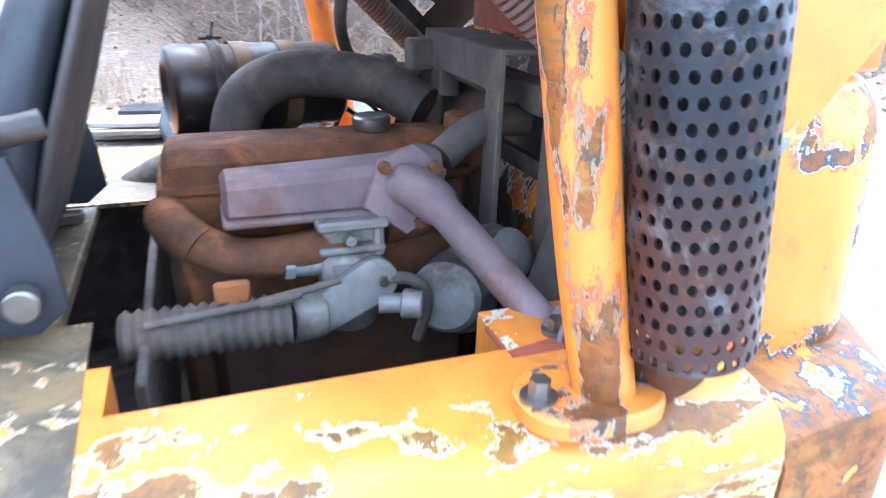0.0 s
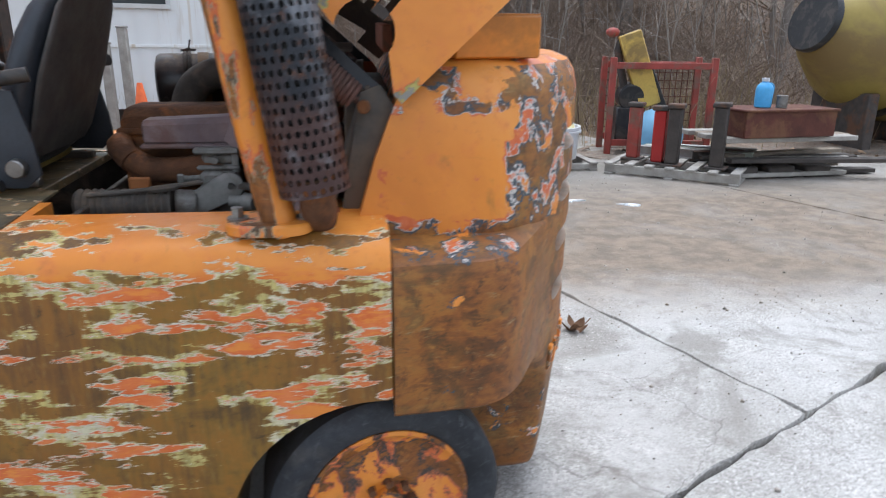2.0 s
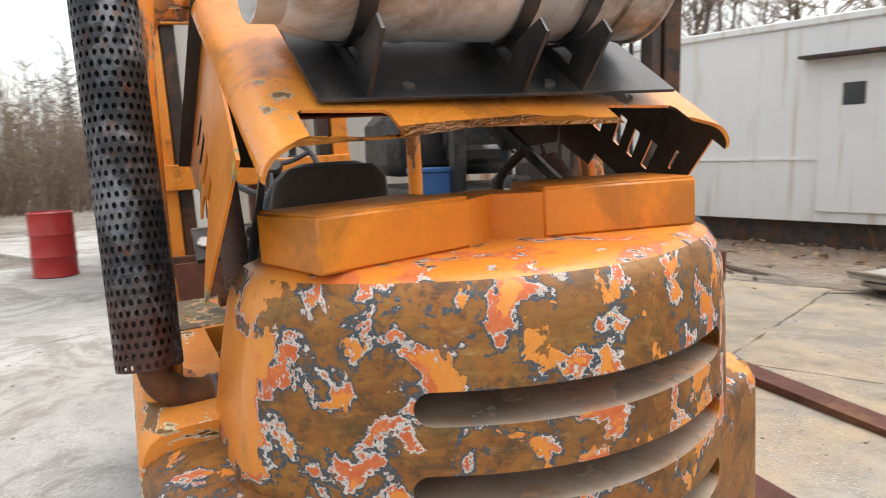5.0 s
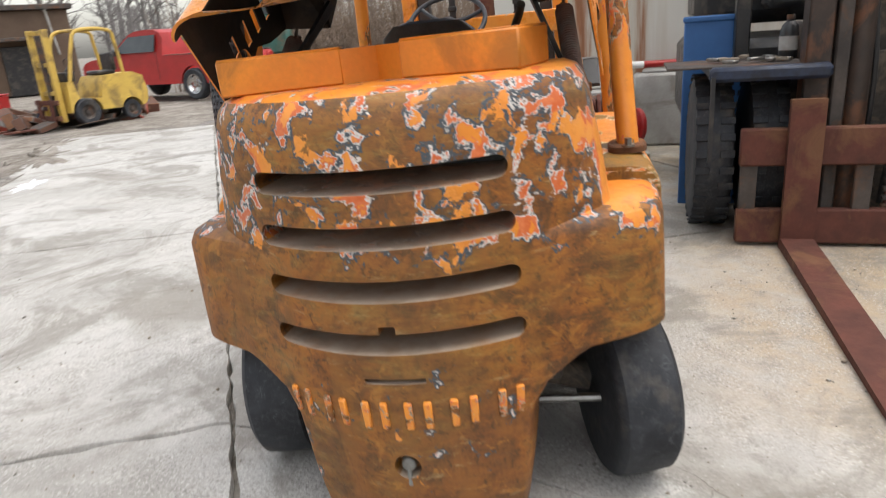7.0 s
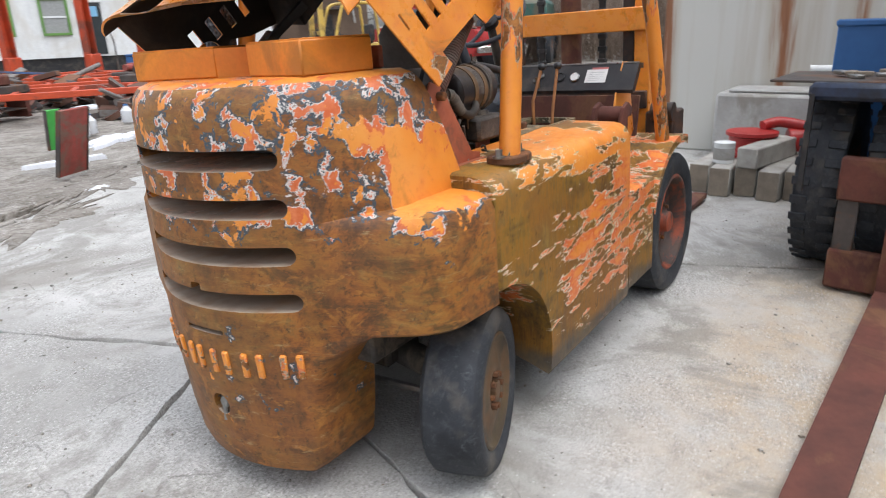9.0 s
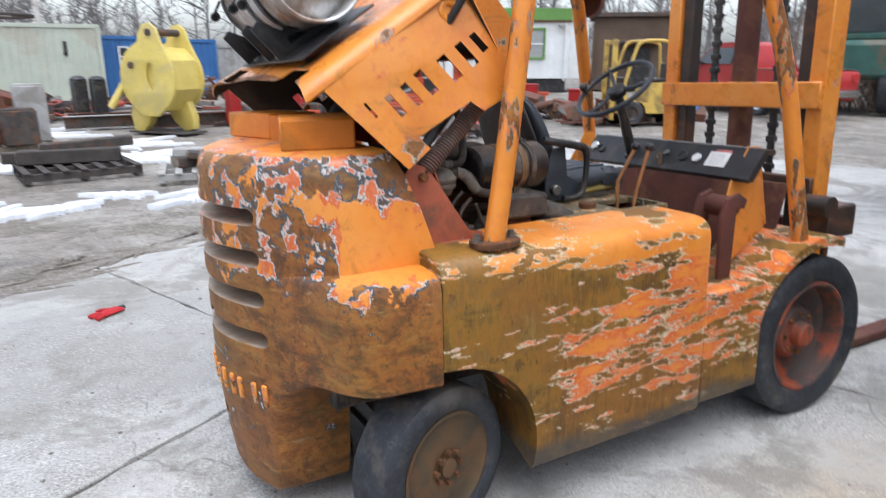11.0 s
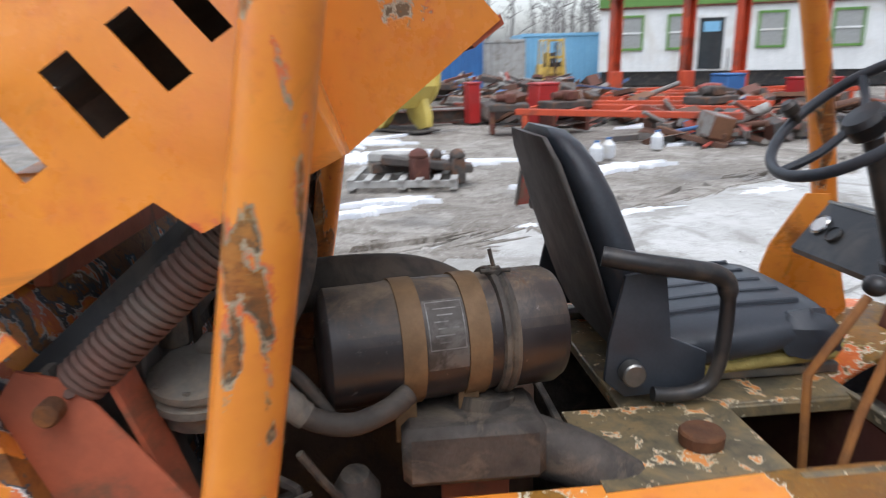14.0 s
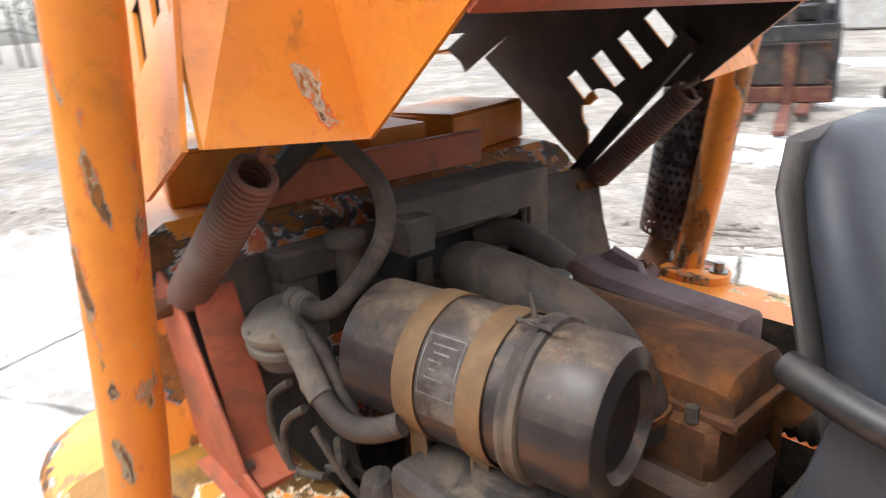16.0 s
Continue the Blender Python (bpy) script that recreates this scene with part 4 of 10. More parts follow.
# wheels
def wheel(name, c, out_dir, R, w, rim, steer, disc, parent, deep=False):
    """A solid-tyred wheel; c is the middle of its outer face."""
    m = Matrix.Translation(c) @ Matrix.Rotation(radians(steer), 4, "Z") @ Matrix.Diagonal((1, out_dir, 1, 1))
    hub = new(name)
    hub.parent, hub.empty_display_size = parent, 0.05
    e = 0.02
    ax = (0, 1, 0)
    tyre = Shape()
    prof = [(rim, -w), (R - 0.05, -w), (R - e, -w + 0.004), (R - 0.004, -w + e), (R, -w * 0.5), (R - 0.004, -e), (R - e, -0.004), (R - 0.045, 0.0), (rim + 0.008, -0.008), (rim, -0.016), (rim, -w)]
    tyre.lathe(prof, (0, 0, 0), ax, 56, m)
    part("tyre", tyre, M_RUBBER, hub, "scuffed solid black rubber tyre")
    r = Shape()
    if deep:
        r.lathe([(rim, -w + 0.01), (rim, -0.012), (rim - 0.012, -0.008), (rim - 0.02, -0.015), (rim - 0.03, -0.10), (rim - 0.06, -0.125), (0.13, -0.13), (0.125, -0.09), (0.11, -0.075), (0.06, -0.07), (0.055, -0.03), (0.045, -0.022), (0.001, -0.022)], (0, 0, 0), ax, 40, m)
    else:
        r.lathe([(rim, -w + 0.01), (rim, -0.012), (rim - 0.01, -0.010), (rim - 0.02, -0.02), (rim - 0.05, -0.028), (0.10, -0.02), (0.075, -0.016), (0.05, -0.028), (0.035, -0.03), (0.033, -0.008), (0.001, -0.006)], (0, 0, 0), ax, 40, m)
    part("rim", r, disc, hub)
    for i in range(8):
        a = math.pi * 2 * i / 8
        q = 0.092 if deep else 0.056
        d = -0.075 if deep else -0.022
        part("lug_nut", Shape().cyl((q * math.cos(a), d - 0.004, q * math.sin(a)), (q * math.cos(a), d + 0.018, q * math.sin(a)), 0.011, 0.010, 6, 0.0, m), M_RUST, hub)
    return hub


M_RIM_O = chipped("orange_rim_paint", lambda g: 0.0, (0.25, 0.10, 0.05), (0.05, 0.04, 0.035), (1, 1, 1), 12.0)
M_RIM_B = plain("olive_brown_rim", (0.095, 0.062, 0.028), (0.055, 0.042, 0.028), 0.6, 0.0, 9.0, 60.0, dirt=(0.13, 0.065, 0.025))
M_RIM_F = plain("rusted_dark_rim", (0.060, 0.050, 0.047), (0.095, 0.055, 0.040), 0.6, 0.0, 9.0, 60.0, 0.4, 0.003, dirt=(0.34, 0.065, 0.022))
wheel("rear_wheel", (0.80, 0.70, 0.254), 1, 0.280, 0.20, 0.195, 17, M_RIM_B, truck)
wheel("rear_wheel", (0.83, -0.685, 0.305), -1, 0.280, 0.20, 0.195, 10, M_RIM_O, truck)
wheel("front_wheel", (-1.06, 0.735, 0.348), 1, 0.375, 0.27, 0.258, 0, M_RIM_F, truck, True)
wheel("front_wheel", (-1.06, -0.735, 0.402), -1, 0.375, 0.27, 0.258, 0, M_RIM_F, truck, True)
part("steer_axle", Shape().tube([(0.80, -0.5, 0.27), (0.80, -0.2, 0.33), (0.80, 0.2, 0.33), (0.80, 0.5, 0.27)], 0.05, 12).box((0.70, -0.3, 0.28), (0.90, 0.3, 0.42), 0.02), M_GREASE, truck, "greasy steering axle")
part("chassis_floor", Shape().box((-1.3, -0.42, 0.42), (1.1, 0.42, 0.56), 0.01), M_GREASE, truck, "dark oily chassis pan")
part("tie_rod", Shape().tube([(0.92, -0.55, 0.26), (0.93, 0.0, 0.25), (0.92, 0.55, 0.26)], 0.014, 8), M_STEEL, truck, "steel tie rod")

# overhead guard
POST_R = [(0.614, 0.660, 0.97), (0.575, 0.650, 1.16), (0.541, 0.643, 1.355), (0.508, 0.635, 1.55), (0.476, 0.625, 1.74), (0.447, 0.60, 1.90), (0.41, 0.55, 1.99), (0.35, 0.50, 2.03)]
FRONT_R = [(-0.97, 0.68, 0.80), (-0.90, 0.665, 1.12), (-0.84, 0.645, 1.42), (-0.76, 0.61, 1.72), (-0.68, 0.565, 1.92), (-0.55, 0.52, 2.02), (-0.40, 0.50, 2.03)]
guard = new("overhead_guard")
guard.parent = truck
for sgn in (-1, 1):
    for pts in (POST_R, FRONT_R):
        part("guard_post", Shape().tube(spl([(x + (0.012 if sgn < 0 and x > 0 else 0.0), sgn * y, z) for x, y, z in pts], 8), 0.0355, 20), M_POST, guard, "bent tubular post, chipped orange paint")
    part("guard_rail", Shape().tube([(0.37, sgn * 0.50, 2.03), (-0.41, sgn * 0.50, 2.03)], 0.034, 16), M_POST, guard, "tubular roof rail")
    base = Shape()
    n = 28
    ring = [(0.612 + (0.075 if math.cos(a) > 0 else 0.095) * abs(math.cos(a)) ** 0.7 * (1 if math.cos(a) > 0 else -1), sgn * (0.655 + 0.062 * abs(math.sin(a)) ** 0.8 * (1 if math.sin(a) > 0 else -1))) for a in (2 * math.pi * i / n for i in range(n))]
    base.rings([[(x, y, 0.983) for x, y in ring], [(x, y, 1.001) for x, y in ring], [(0.612 + (x - 0.612) * 0.94, sgn * 0.655 + (y - sgn * 0.655) * 0.94, 1.005) for x, y in ring]])
    part("post_flange", base, M_POST if sgn < 0 else M_RUST, guard, "bolted oval post flange")
    for bx in (0.540, 0.672):
        part("bolt", Shape().cyl((bx, sgn * 0.655, 1.002), (bx, sgn * 0.655, 1.009), 0.021, seg=20).cyl((bx, sgn * 0.655, 1.007), (bx, sgn * 0.655, 1.029), 0.0125, 0.012, 6), M_STEEL, guard)
holes = []
for i in range(26):
    for j in range(9):
        x, y = -0.62 + i * 0.039, -0.44 + j * 0.11
        holes.append([(x + dx, y + dy) for dx, dy in ((-0.013, -0.035), (0.0, -0.043), (0.013, -0.035), (0.013, 0.035), (0.0, 0.043), (-0.013, 0.035))])
part("roof_sheet", Shape().plate([(-0.66, -0.50), (0.42, -0.50), (0.42, 0.50), (-0.66, 0.50)], holes, 0.006, Matrix.Translation((0, 0, 2.068))), M_POST, guard, "slotted orange steel roof sheet")
for x in (-0.64, 0.40):
    part("roof_bar", Shape().box((x - 0.03, -0.50, 2.02), (x + 0.03, 0.50, 2.062), 0.006), M_POST, guard, "flat roof bar")
# empty lamp ring on the front posts
for sgn in (-1, 1):
    ring = Shape()
    o, ax = Vector((-0.80, sgn * 0.60, 1.90)), Vector((0.8, 0.6 * -sgn, 0))
    ring.lathe([(0.072, -0.045), (0.076, -0.045), (0.076, 0.045), (0.072, 0.045), (0.072, -0.045)], o, ax, 28)
    ring.box((-0.82, sgn * 0.60 - 0.012, 1.965), (-0.66, sgn * 0.60 + 0.012, 1.972), 0.001)
    part("lamp_ring", ring, M_OXIDE, guard, "rusty empty lamp ring")
lamp = Shape().lathe([(0.03, -0.04), (0.048, -0.025), (0.053, 0.015), (0.053, 0.03), (0.046, 0.034)], (0.49, 0.585, 1.975), (0.8, 0.6, 0), 24)
lamp_o = part("tail_lamp", lamp, M_OXIDE, guard, "round tail lamp shell")
part("lens", Shape().lathe([(0.045, 0.026), (0.043, 0.036), (0.022, 0.044), (0.001, 0.046)], (0.49, 0.585, 1.975), (0.8, 0.6, 0), 24), M_RED, lamp_o, "red lamp lens")

# ---- hood, tipped up at its rear hinge ----
hood = new("hood")
hood.parent = truck
hood.location = (0, 0, 0.024)
tagged(hood, "raised orange sheet-steel hood with cut-out bars")
A_R, A_L, H = Vector((1.135, 1.494)), Vector((1.195, 1.502)), Vector((0.64, 1.822))
HV = Vector((0.56, 0.83))


def lean(sgn):
    k, y0 = -0.16, 0.768
    return Matrix(((1, 0, 0, 0), (0, sgn * k, 1, sgn * y0), (0, 1, 0, 0), (0, 0, 0, 1)))


def slanted_slot(c, along, up, w, h):
    c, along, up = Vector(c), Vector(along), Vector(up)
    return [tuple(c + along * (a * w / 2) + up * (b * h / 2)) for a, b in ((-1, -1), (1, -1), (1, 1), (-1, 1))]


M_UNDER = plain("dark_hood_underside", (0.022, 0.019, 0.017), (0.045, 0.034, 0.026), 0.7, 0.0, 9.0, 60.0, dirt=(0.06, 0.045, 0.035))


def flare(s):
    """Bends the lower front corner of a side panel outwards."""
    def f(x, y, z):
        return (x, y + 0.045 * min(1, max(0, (0.872 - x) / 0.372)) * min(1, max(0, (1.80 - z) / 0.32)), z)
    s.v = [f(*q) for q in s.v]
    return s


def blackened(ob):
    """Gives the inner faces of a hood panel the dark colour of the underside."""
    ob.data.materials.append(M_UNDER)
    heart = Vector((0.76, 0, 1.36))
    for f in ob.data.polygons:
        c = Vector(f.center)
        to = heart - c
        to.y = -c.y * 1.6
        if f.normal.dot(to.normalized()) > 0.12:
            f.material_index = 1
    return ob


UA, UV = Vector((-0.82, 0.57)), Vector((0.66, 0.75))
edge_r = [tuple(A_R - HV * 0.045), tuple(H - HV * 0.045)]
edge_l = [tuple(A_L - HV * 0.045), tuple(H - HV * 0.045)]
side_r = [edge_r[0], (0.867, 1.218), (0.79, 1.277), (0.824, 1.313), (0.643, 1.416), (0.598, 1.385), (0.459, 1.454), edge_r[1]]
bars = [slanted_slot((cx, cz - 0.024), UA, UV, w, tall) for cx, cz, w, tall in ((0.890, 1.434, 0.024, 0.080), (0.835, 1.465, 0.024, 0.080), (0.784, 1.500, 0.030, 0.086), (0.702, 1.542, 0.036, 0.086), (0.638, 1.583, 0.030, 0.086), (0.590, 1.620, 0.026, 0.068), (0.972, 1.422, 0.009, 0.055))]
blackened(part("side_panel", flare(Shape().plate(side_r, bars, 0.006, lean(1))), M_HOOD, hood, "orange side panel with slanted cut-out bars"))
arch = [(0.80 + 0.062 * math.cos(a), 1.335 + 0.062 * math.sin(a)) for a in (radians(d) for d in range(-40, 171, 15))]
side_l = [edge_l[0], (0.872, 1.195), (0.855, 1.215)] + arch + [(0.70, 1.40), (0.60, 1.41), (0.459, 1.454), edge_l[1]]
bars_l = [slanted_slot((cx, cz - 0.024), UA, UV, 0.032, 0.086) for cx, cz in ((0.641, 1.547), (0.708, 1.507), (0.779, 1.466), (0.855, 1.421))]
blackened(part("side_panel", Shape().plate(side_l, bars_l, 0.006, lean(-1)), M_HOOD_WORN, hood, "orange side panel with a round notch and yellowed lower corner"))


def torn(y):
    """How far the ragged rear edge of the hood's skin is eaten forward at y."""
    bow = 0.045 - 0.055 * min(1.0, abs(y) / 0.40) - 0.09 * max(0.0, (abs(y) - 0.42) / 0.095)
    return bow + 0.014 * noise.noise((y * 16, 1.7, 0.3)) + 0.010 * noise.noise((y * 37, 4.1, 2.0))


def hood_skin():
    s = Shape()
    rings = []
    st = [(0.0, 0.0), (0.10, 0.0), (0.3, 0.004), (0.7, 0.006), (1.0, 0.0)]
    for q, crown in st:
        row = []
        for sgn in (1, -1):
            arc = [(0.463 + 0.052 * math.cos(a), -0.045 + 0.045 * math.sin(a)) for a in (math.pi / 2 * i / 6 for i in range(7))]
            for y, up in (arc if sgn > 0 else reversed(arc)):
                row.append((sgn * y, up))
            if sgn > 0:
                row += [(y, crown * (1.4 - 1.6 * abs(y))) for y in (0.45 - 0.03 * i for i in range(31))]
        mid = [A_L.lerp(A_R, min(1.0, max(0.0, 0.5 + y))).lerp(H, q + (torn(y) if q < 0.02 else 0.0)) for y, u in row]
        top = [(c.x + HV.x * u, y, c.y + HV.y * u) for c, (y, u) in zip(mid, row)]
        low = [(c.x + HV.x * (u - 0.006), y * 0.988, c.y + HV.y * (u - 0.006)) for c, (y, u) in zip(reversed(mid), reversed(row))]
        rings.append(top + low)
    return s.rings(rings)


cutr = Shape()
for y0, y1, dx in ((-0.43, -0.27, 0.075), (0.22, 0.41, 0.09)):
    cutr.box((-0.02, y0, -0.2), (dx, y1, 0.2), 0.01, Matrix.Translation((1.17, 0, 1.46)) @ Matrix.Rotation(radians(214), 4, "Y"))
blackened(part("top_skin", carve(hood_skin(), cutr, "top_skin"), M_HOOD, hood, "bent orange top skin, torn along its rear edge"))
# narrower snout ahead of the side panels
NOSE = [(0.60, 1.832), (0.50, 1.842), (0.267, 1.593), (0.339, 1.535), (0.462, 1.437), (0.52, 1.60)]
for sgn in (-1, 1):
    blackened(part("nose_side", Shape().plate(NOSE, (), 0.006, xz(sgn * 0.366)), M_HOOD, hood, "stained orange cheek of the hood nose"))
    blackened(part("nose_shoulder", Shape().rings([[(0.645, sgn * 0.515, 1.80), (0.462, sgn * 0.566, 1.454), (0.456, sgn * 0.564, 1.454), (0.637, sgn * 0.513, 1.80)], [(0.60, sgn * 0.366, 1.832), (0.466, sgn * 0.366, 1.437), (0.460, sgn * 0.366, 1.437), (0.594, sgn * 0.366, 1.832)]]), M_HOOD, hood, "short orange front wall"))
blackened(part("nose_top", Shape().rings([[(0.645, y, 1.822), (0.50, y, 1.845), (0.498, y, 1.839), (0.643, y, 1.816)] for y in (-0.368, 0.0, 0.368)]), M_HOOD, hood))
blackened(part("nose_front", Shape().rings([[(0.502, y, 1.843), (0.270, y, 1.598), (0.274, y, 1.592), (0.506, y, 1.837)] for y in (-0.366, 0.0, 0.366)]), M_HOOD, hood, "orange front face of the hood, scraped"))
part("nose_lip", Shape().rings([[(0.267, y, 1.600), (0.262, y, 1.588), (0.300, y, 1.560), (0.304, y, 1.566)] for y in (-0.366, 0.0, 0.366)]), M_DULL, hood, "folded lower lip")
for sgn in (-1, 1):
    part("stay", Shape().rings([[(0.80, sgn * 0.49, 1.215), (0.84, sgn * 0.49, 1.215), (0.84, sgn * 0.475, 1.215), (0.80, sgn * 0.475, 1.215)], [(0.46, sgn * 0.352, 1.50), (0.49, sgn * 0.352, 1.525), (0.49, sgn * 0.337, 1.525), (0.46, sgn * 0.337, 1.50)]]), M_BLACK, hood, "dark folded hood stay")
gr = Shape().lathe([(0.018, -0.004), (0.034, -0.004), (0.036, 0.004), (0.028, 0.008), (0.018, 0.006), (0.018, -0.004)], (0.681, 0.505, 1.690), (0, 0.98, 0.16), 24)
part("grommet", gr, M_HOOD, hood, "raised ring round the hose hole")


M_SPRING = plain("dusty_red_spring", (0.20, 0.085, 0.06), (0.12, 0.075, 0.06), 0.75, 0.0, 9.0, 80.0, dirt=(0.15, 0.12, 0.10))


def spring(p0, p1, r, turns, wire=0.0052):
    p0, p1 = Vector(p0), Vector(p1)
    d = (p1 - p0).normalized()
    u = d.orthogonal().normalized()
    w = d.cross(u)
    n = turns * 12
    return Shape().tube([p0 + (p1 - p0) * (i / n) + r * (math.cos(2 * math.pi * i / 12) * u + math.sin(2 * math.pi * i / 12) * w) for i in range(n + 1)], wire, 6)


for sgn in (-1, 1):
    sp = spring((0.775, sgn * 0.497, 1.225), (0.545, sgn * 0.472, 1.430), 0.026, 30)
    sp.tube(spl([(0.775, sgn * 0.523, 1.225), (0.79, sgn * 0.50, 1.21), (0.80, sgn * 0.495, 1.205)], 4), 0.006, 6)
    sp.tube(spl([(0.545, sgn * 0.45, 1.44), (0.53, sgn * 0.47, 1.45), (0.515, sgn * 0.47, 1.47)], 4), 0.006, 6)
    part("hood_spring", sp, M_SPRING, truck, "dusty coil spring of the hood")
    part("spring_bolt", Shape().cyl((0.795, sgn * 0.44, 1.208), (0.795, sgn * 0.545, 1.208), 0.014, 0.014, 12, 0.003), M_RUST, truck)
    # hinge brackets
    if sgn > 0:
        br = Shape().plate([(0.90, 0.93), (0.80, 0.93), (0.62, 0.985), (0.57, 0.985), (0.57, 1.0), (0.62, 1.01), (0.775, 1.235), (0.83, 1.25), (0.865, 1.20), (0.86, 1.06)], (), 0.008, xz(0.515), 0.002)
        part("hinge_bracket", br, M_DULL, truck, "red-orange sheet hinge bracket")
        part("bracket_strip", Shape().rings([[(0.742, y, 1.24), (0.700, y, 1.12), (0.664, y, 1.005), (0.60, y, 0.992), (0.60, y, 0.985), (0.670, y, 0.996), (0.707, y, 1.118), (0.749, y, 1.237)] for y in (0.438, 0.502)]), M_DULL, truck, "folded red-orange bracket strip with a foot")
    else:
        br = Shape().plate([(0.85, 0.94), (0.775, 0.94), (0.745, 0.99), (0.79, 1.235), (0.83, 1.25), (0.862, 1.20)], (), 0.008, xz(-0.515), 0.002)
        part("hinge_bracket", br, M_DUSTY, truck, "dusty grey hinge bracket")
    part("bracket_foot", Shape().box((0.56, sgn * 0.50 - 0.045, 0.976), (0.74, sgn * 0.50 + 0.045, 0.984), 0.003), M_DULL, truck)
    part("bolt", Shape().cyl((0.645, sgn * 0.50, 0.984), (0.645, sgn * 0.50, 0.99), 0.02, seg=16).cyl((0.645, sgn * 0.50, 0.988), (0.645, sgn * 0.50, 1.006), 0.012, seg=6), M_STEEL, truck)

# ---- radiator ----
rad = new("radiator")
rad.parent = truck
rad.location = (-0.025, 0.0, 0.008)
fr = Shape().box((0.775, -0.20, 1.195), (0.83, 0.36, 1.245), 0.006).box((0.775, -0.27, 0.75), (0.83, -0.21, 1.20), 0.005).box((0.775, 0.29, 0.75), (0.83, 0.36, 1.20), 0.005)
part("frame", fr, M_DUSTY, rad, "dusty grey radiator frame")
part("top_tank", Shape().box((0.80, -0.29, 1.10), (0.90, 0.29, 1.21), 0.02), M_BLACK, rad, "black radiator top tank")
part("core", Shape().box((0.83, -0.29, 0.60), (0.90, 0.29, 1.10), 0.004), M_GREASE, rad)
part("cap", Shape().lathe([(0.022, -0.03), (0.022, 0.0), (0.034, 0.0), (0.036, 0.004), (0.034, 0.018), (0.02, 0.024), (0.001, 0.025)], (0.775, 0.232, 1.236), (0, 0.0, 1), 24).cyl((0.775, 0.232, 1.16), (0.775, 0.232, 1.22), 0.022, seg=16), M_VAPOR, rad, "dusty radiator cap")
part("shroud", Shape().box((0.70, -0.20, 1.235), (0.712, 0.18, 1.300), 0.003).box((0.70, -0.20, 1.294), (0.80, 0.18, 1.304), 0.003).box((0.70, -0.20, 0.95), (0.712, -0.145, 1.24), 0.003).box((0.66, 0.13, 1.225), (0.705, 0.19, 1.285), 0.004), M_DUSTY, rad, "bent grey shroud plate")
for sgn in (-1, 1):
    y0, y1 = sorted((sgn * 0.29, sgn * 0.508))
    part("baffle", Shape().rings([[(0.700, y, 0.86), (0.725, y, 0.93), (0.826, y, 1.24), (0.834, y, 1.24), (0.733, y, 0.93), (0.708, y, 0.86)] for y in (y0, y1)]), M_DUSTY, rad, "dusty grey side baffle")
part("upper_hose", Shape().tube(spl([(0.80, -0.10, 1.17), (0.74, -0.13, 1.18), (0.68, -0.14, 1.165), (0.62, -0.16, 1.13)], 6), 0.028, 14), M_DUSTY, rad, "dusty top hose")

# ---- engine ----
eng = new("engine")
eng.parent = truck
eng.location = (0.01, 0.075, -0.02)
tagged(eng, "greasy rust-coated engine")
M_OILY = plain("oily_brown_iron", (0.125, 0.070, 0.042), (0.065, 0.042, 0.030), 0.6, 0.0, 12.0, 90.0, 0.6, 0.004, dirt=(0.15, 0.075, 0.03))
part("head", Shape().box((0.165, -0.175, 1.02), (0.66, 0.01, 1.112), 0.012), M_RUST, eng, "rust-brown cylinder head")
for k in range(6):
    part("head_bolt", Shape().cyl((0.20 + k * 0.085, 0.004, 1.108), (0.20 + k * 0.085, 0.004, 1.128), 0.010, 0.009, 6), M_GREASE, eng)
part("block", Shape().box((0.15, -0.17, 0.60), (0.70, 0.04, 1.03), 0.02).box((0.20, -0.21, 0.70), (0.66, -0.15, 1.02), 0.02).box((0.70, -0.12, 0.80), (0.74, 0.08, 1.10), 0.015), M_OILY, eng, "oily brown engine block")
rc = Shape()
rings = []
for x, k in ((0.155, 0.6), (0.165, 0.9), (0.19, 1.0), (0.62, 1.0), (0.645, 0.9), (0.655, 0.6)):
    w, h = 0.082 * (0.85 + 0.15 * k), 0.062 * k
    rings.append([(x, -0.09 + y * w / 0.08, 1.115 + z * h / 0.1) for y, z in ((0.08, 0), (0.078, 0.06), (0.06, 0.092), (0.03, 0.1), (-0.03, 0.1), (-0.06, 0.092), (-0.078, 0.06), (-0.08, 0))])
rc.rings(rings)
rc.box((0.145, -0.18, 1.105), (0.665, 0.0, 1.122), 0.004)
rco = part("rocker_cover", rc, M_RUST, eng, "rust-red rocker cover")
part("filler_cap", Shape().lathe([(0.025, 0.0), (0.032, 0.004), (0.034, 0.01), (0.034, 0.024), (0.030, 0.028), (0.001, 0.029)], (0.505, -0.09, 1.175), (0, 0, 1), 24), M_STEEL, rco, "bright oil filler cap")
# heat-tinted manifold with its down pipe
mf = Shape()
rings = []
for x, w, z0, z1 in ((0.238, 0.030, 1.104, 1.150), (0.245, 0.044, 1.096, 1.157), (0.40, 0.045, 1.094, 1.163), (0.50, 0.045, 1.096, 1.168), (0.55, 0.043, 1.10, 1.180), (0.575, 0.03, 1.12, 1.175)):
    rings.append([(x, -0.245 + y * w, z0 + (z1 - z0) * q) for y, q in ((0.8, 0), (1, 0.15), (1, 0.8), (0.7, 1), (-0.7, 1), (-1, 0.8), (-1, 0.15), (-0.8, 0))])
mf.rings(rings)
mf.box((0.235, -0.30, 1.088), (0.47, -0.19, 1.100), 0.004)
mo = part("manifold", mf, M_MAUVE, eng, "mauve heat-tinted cast manifold")
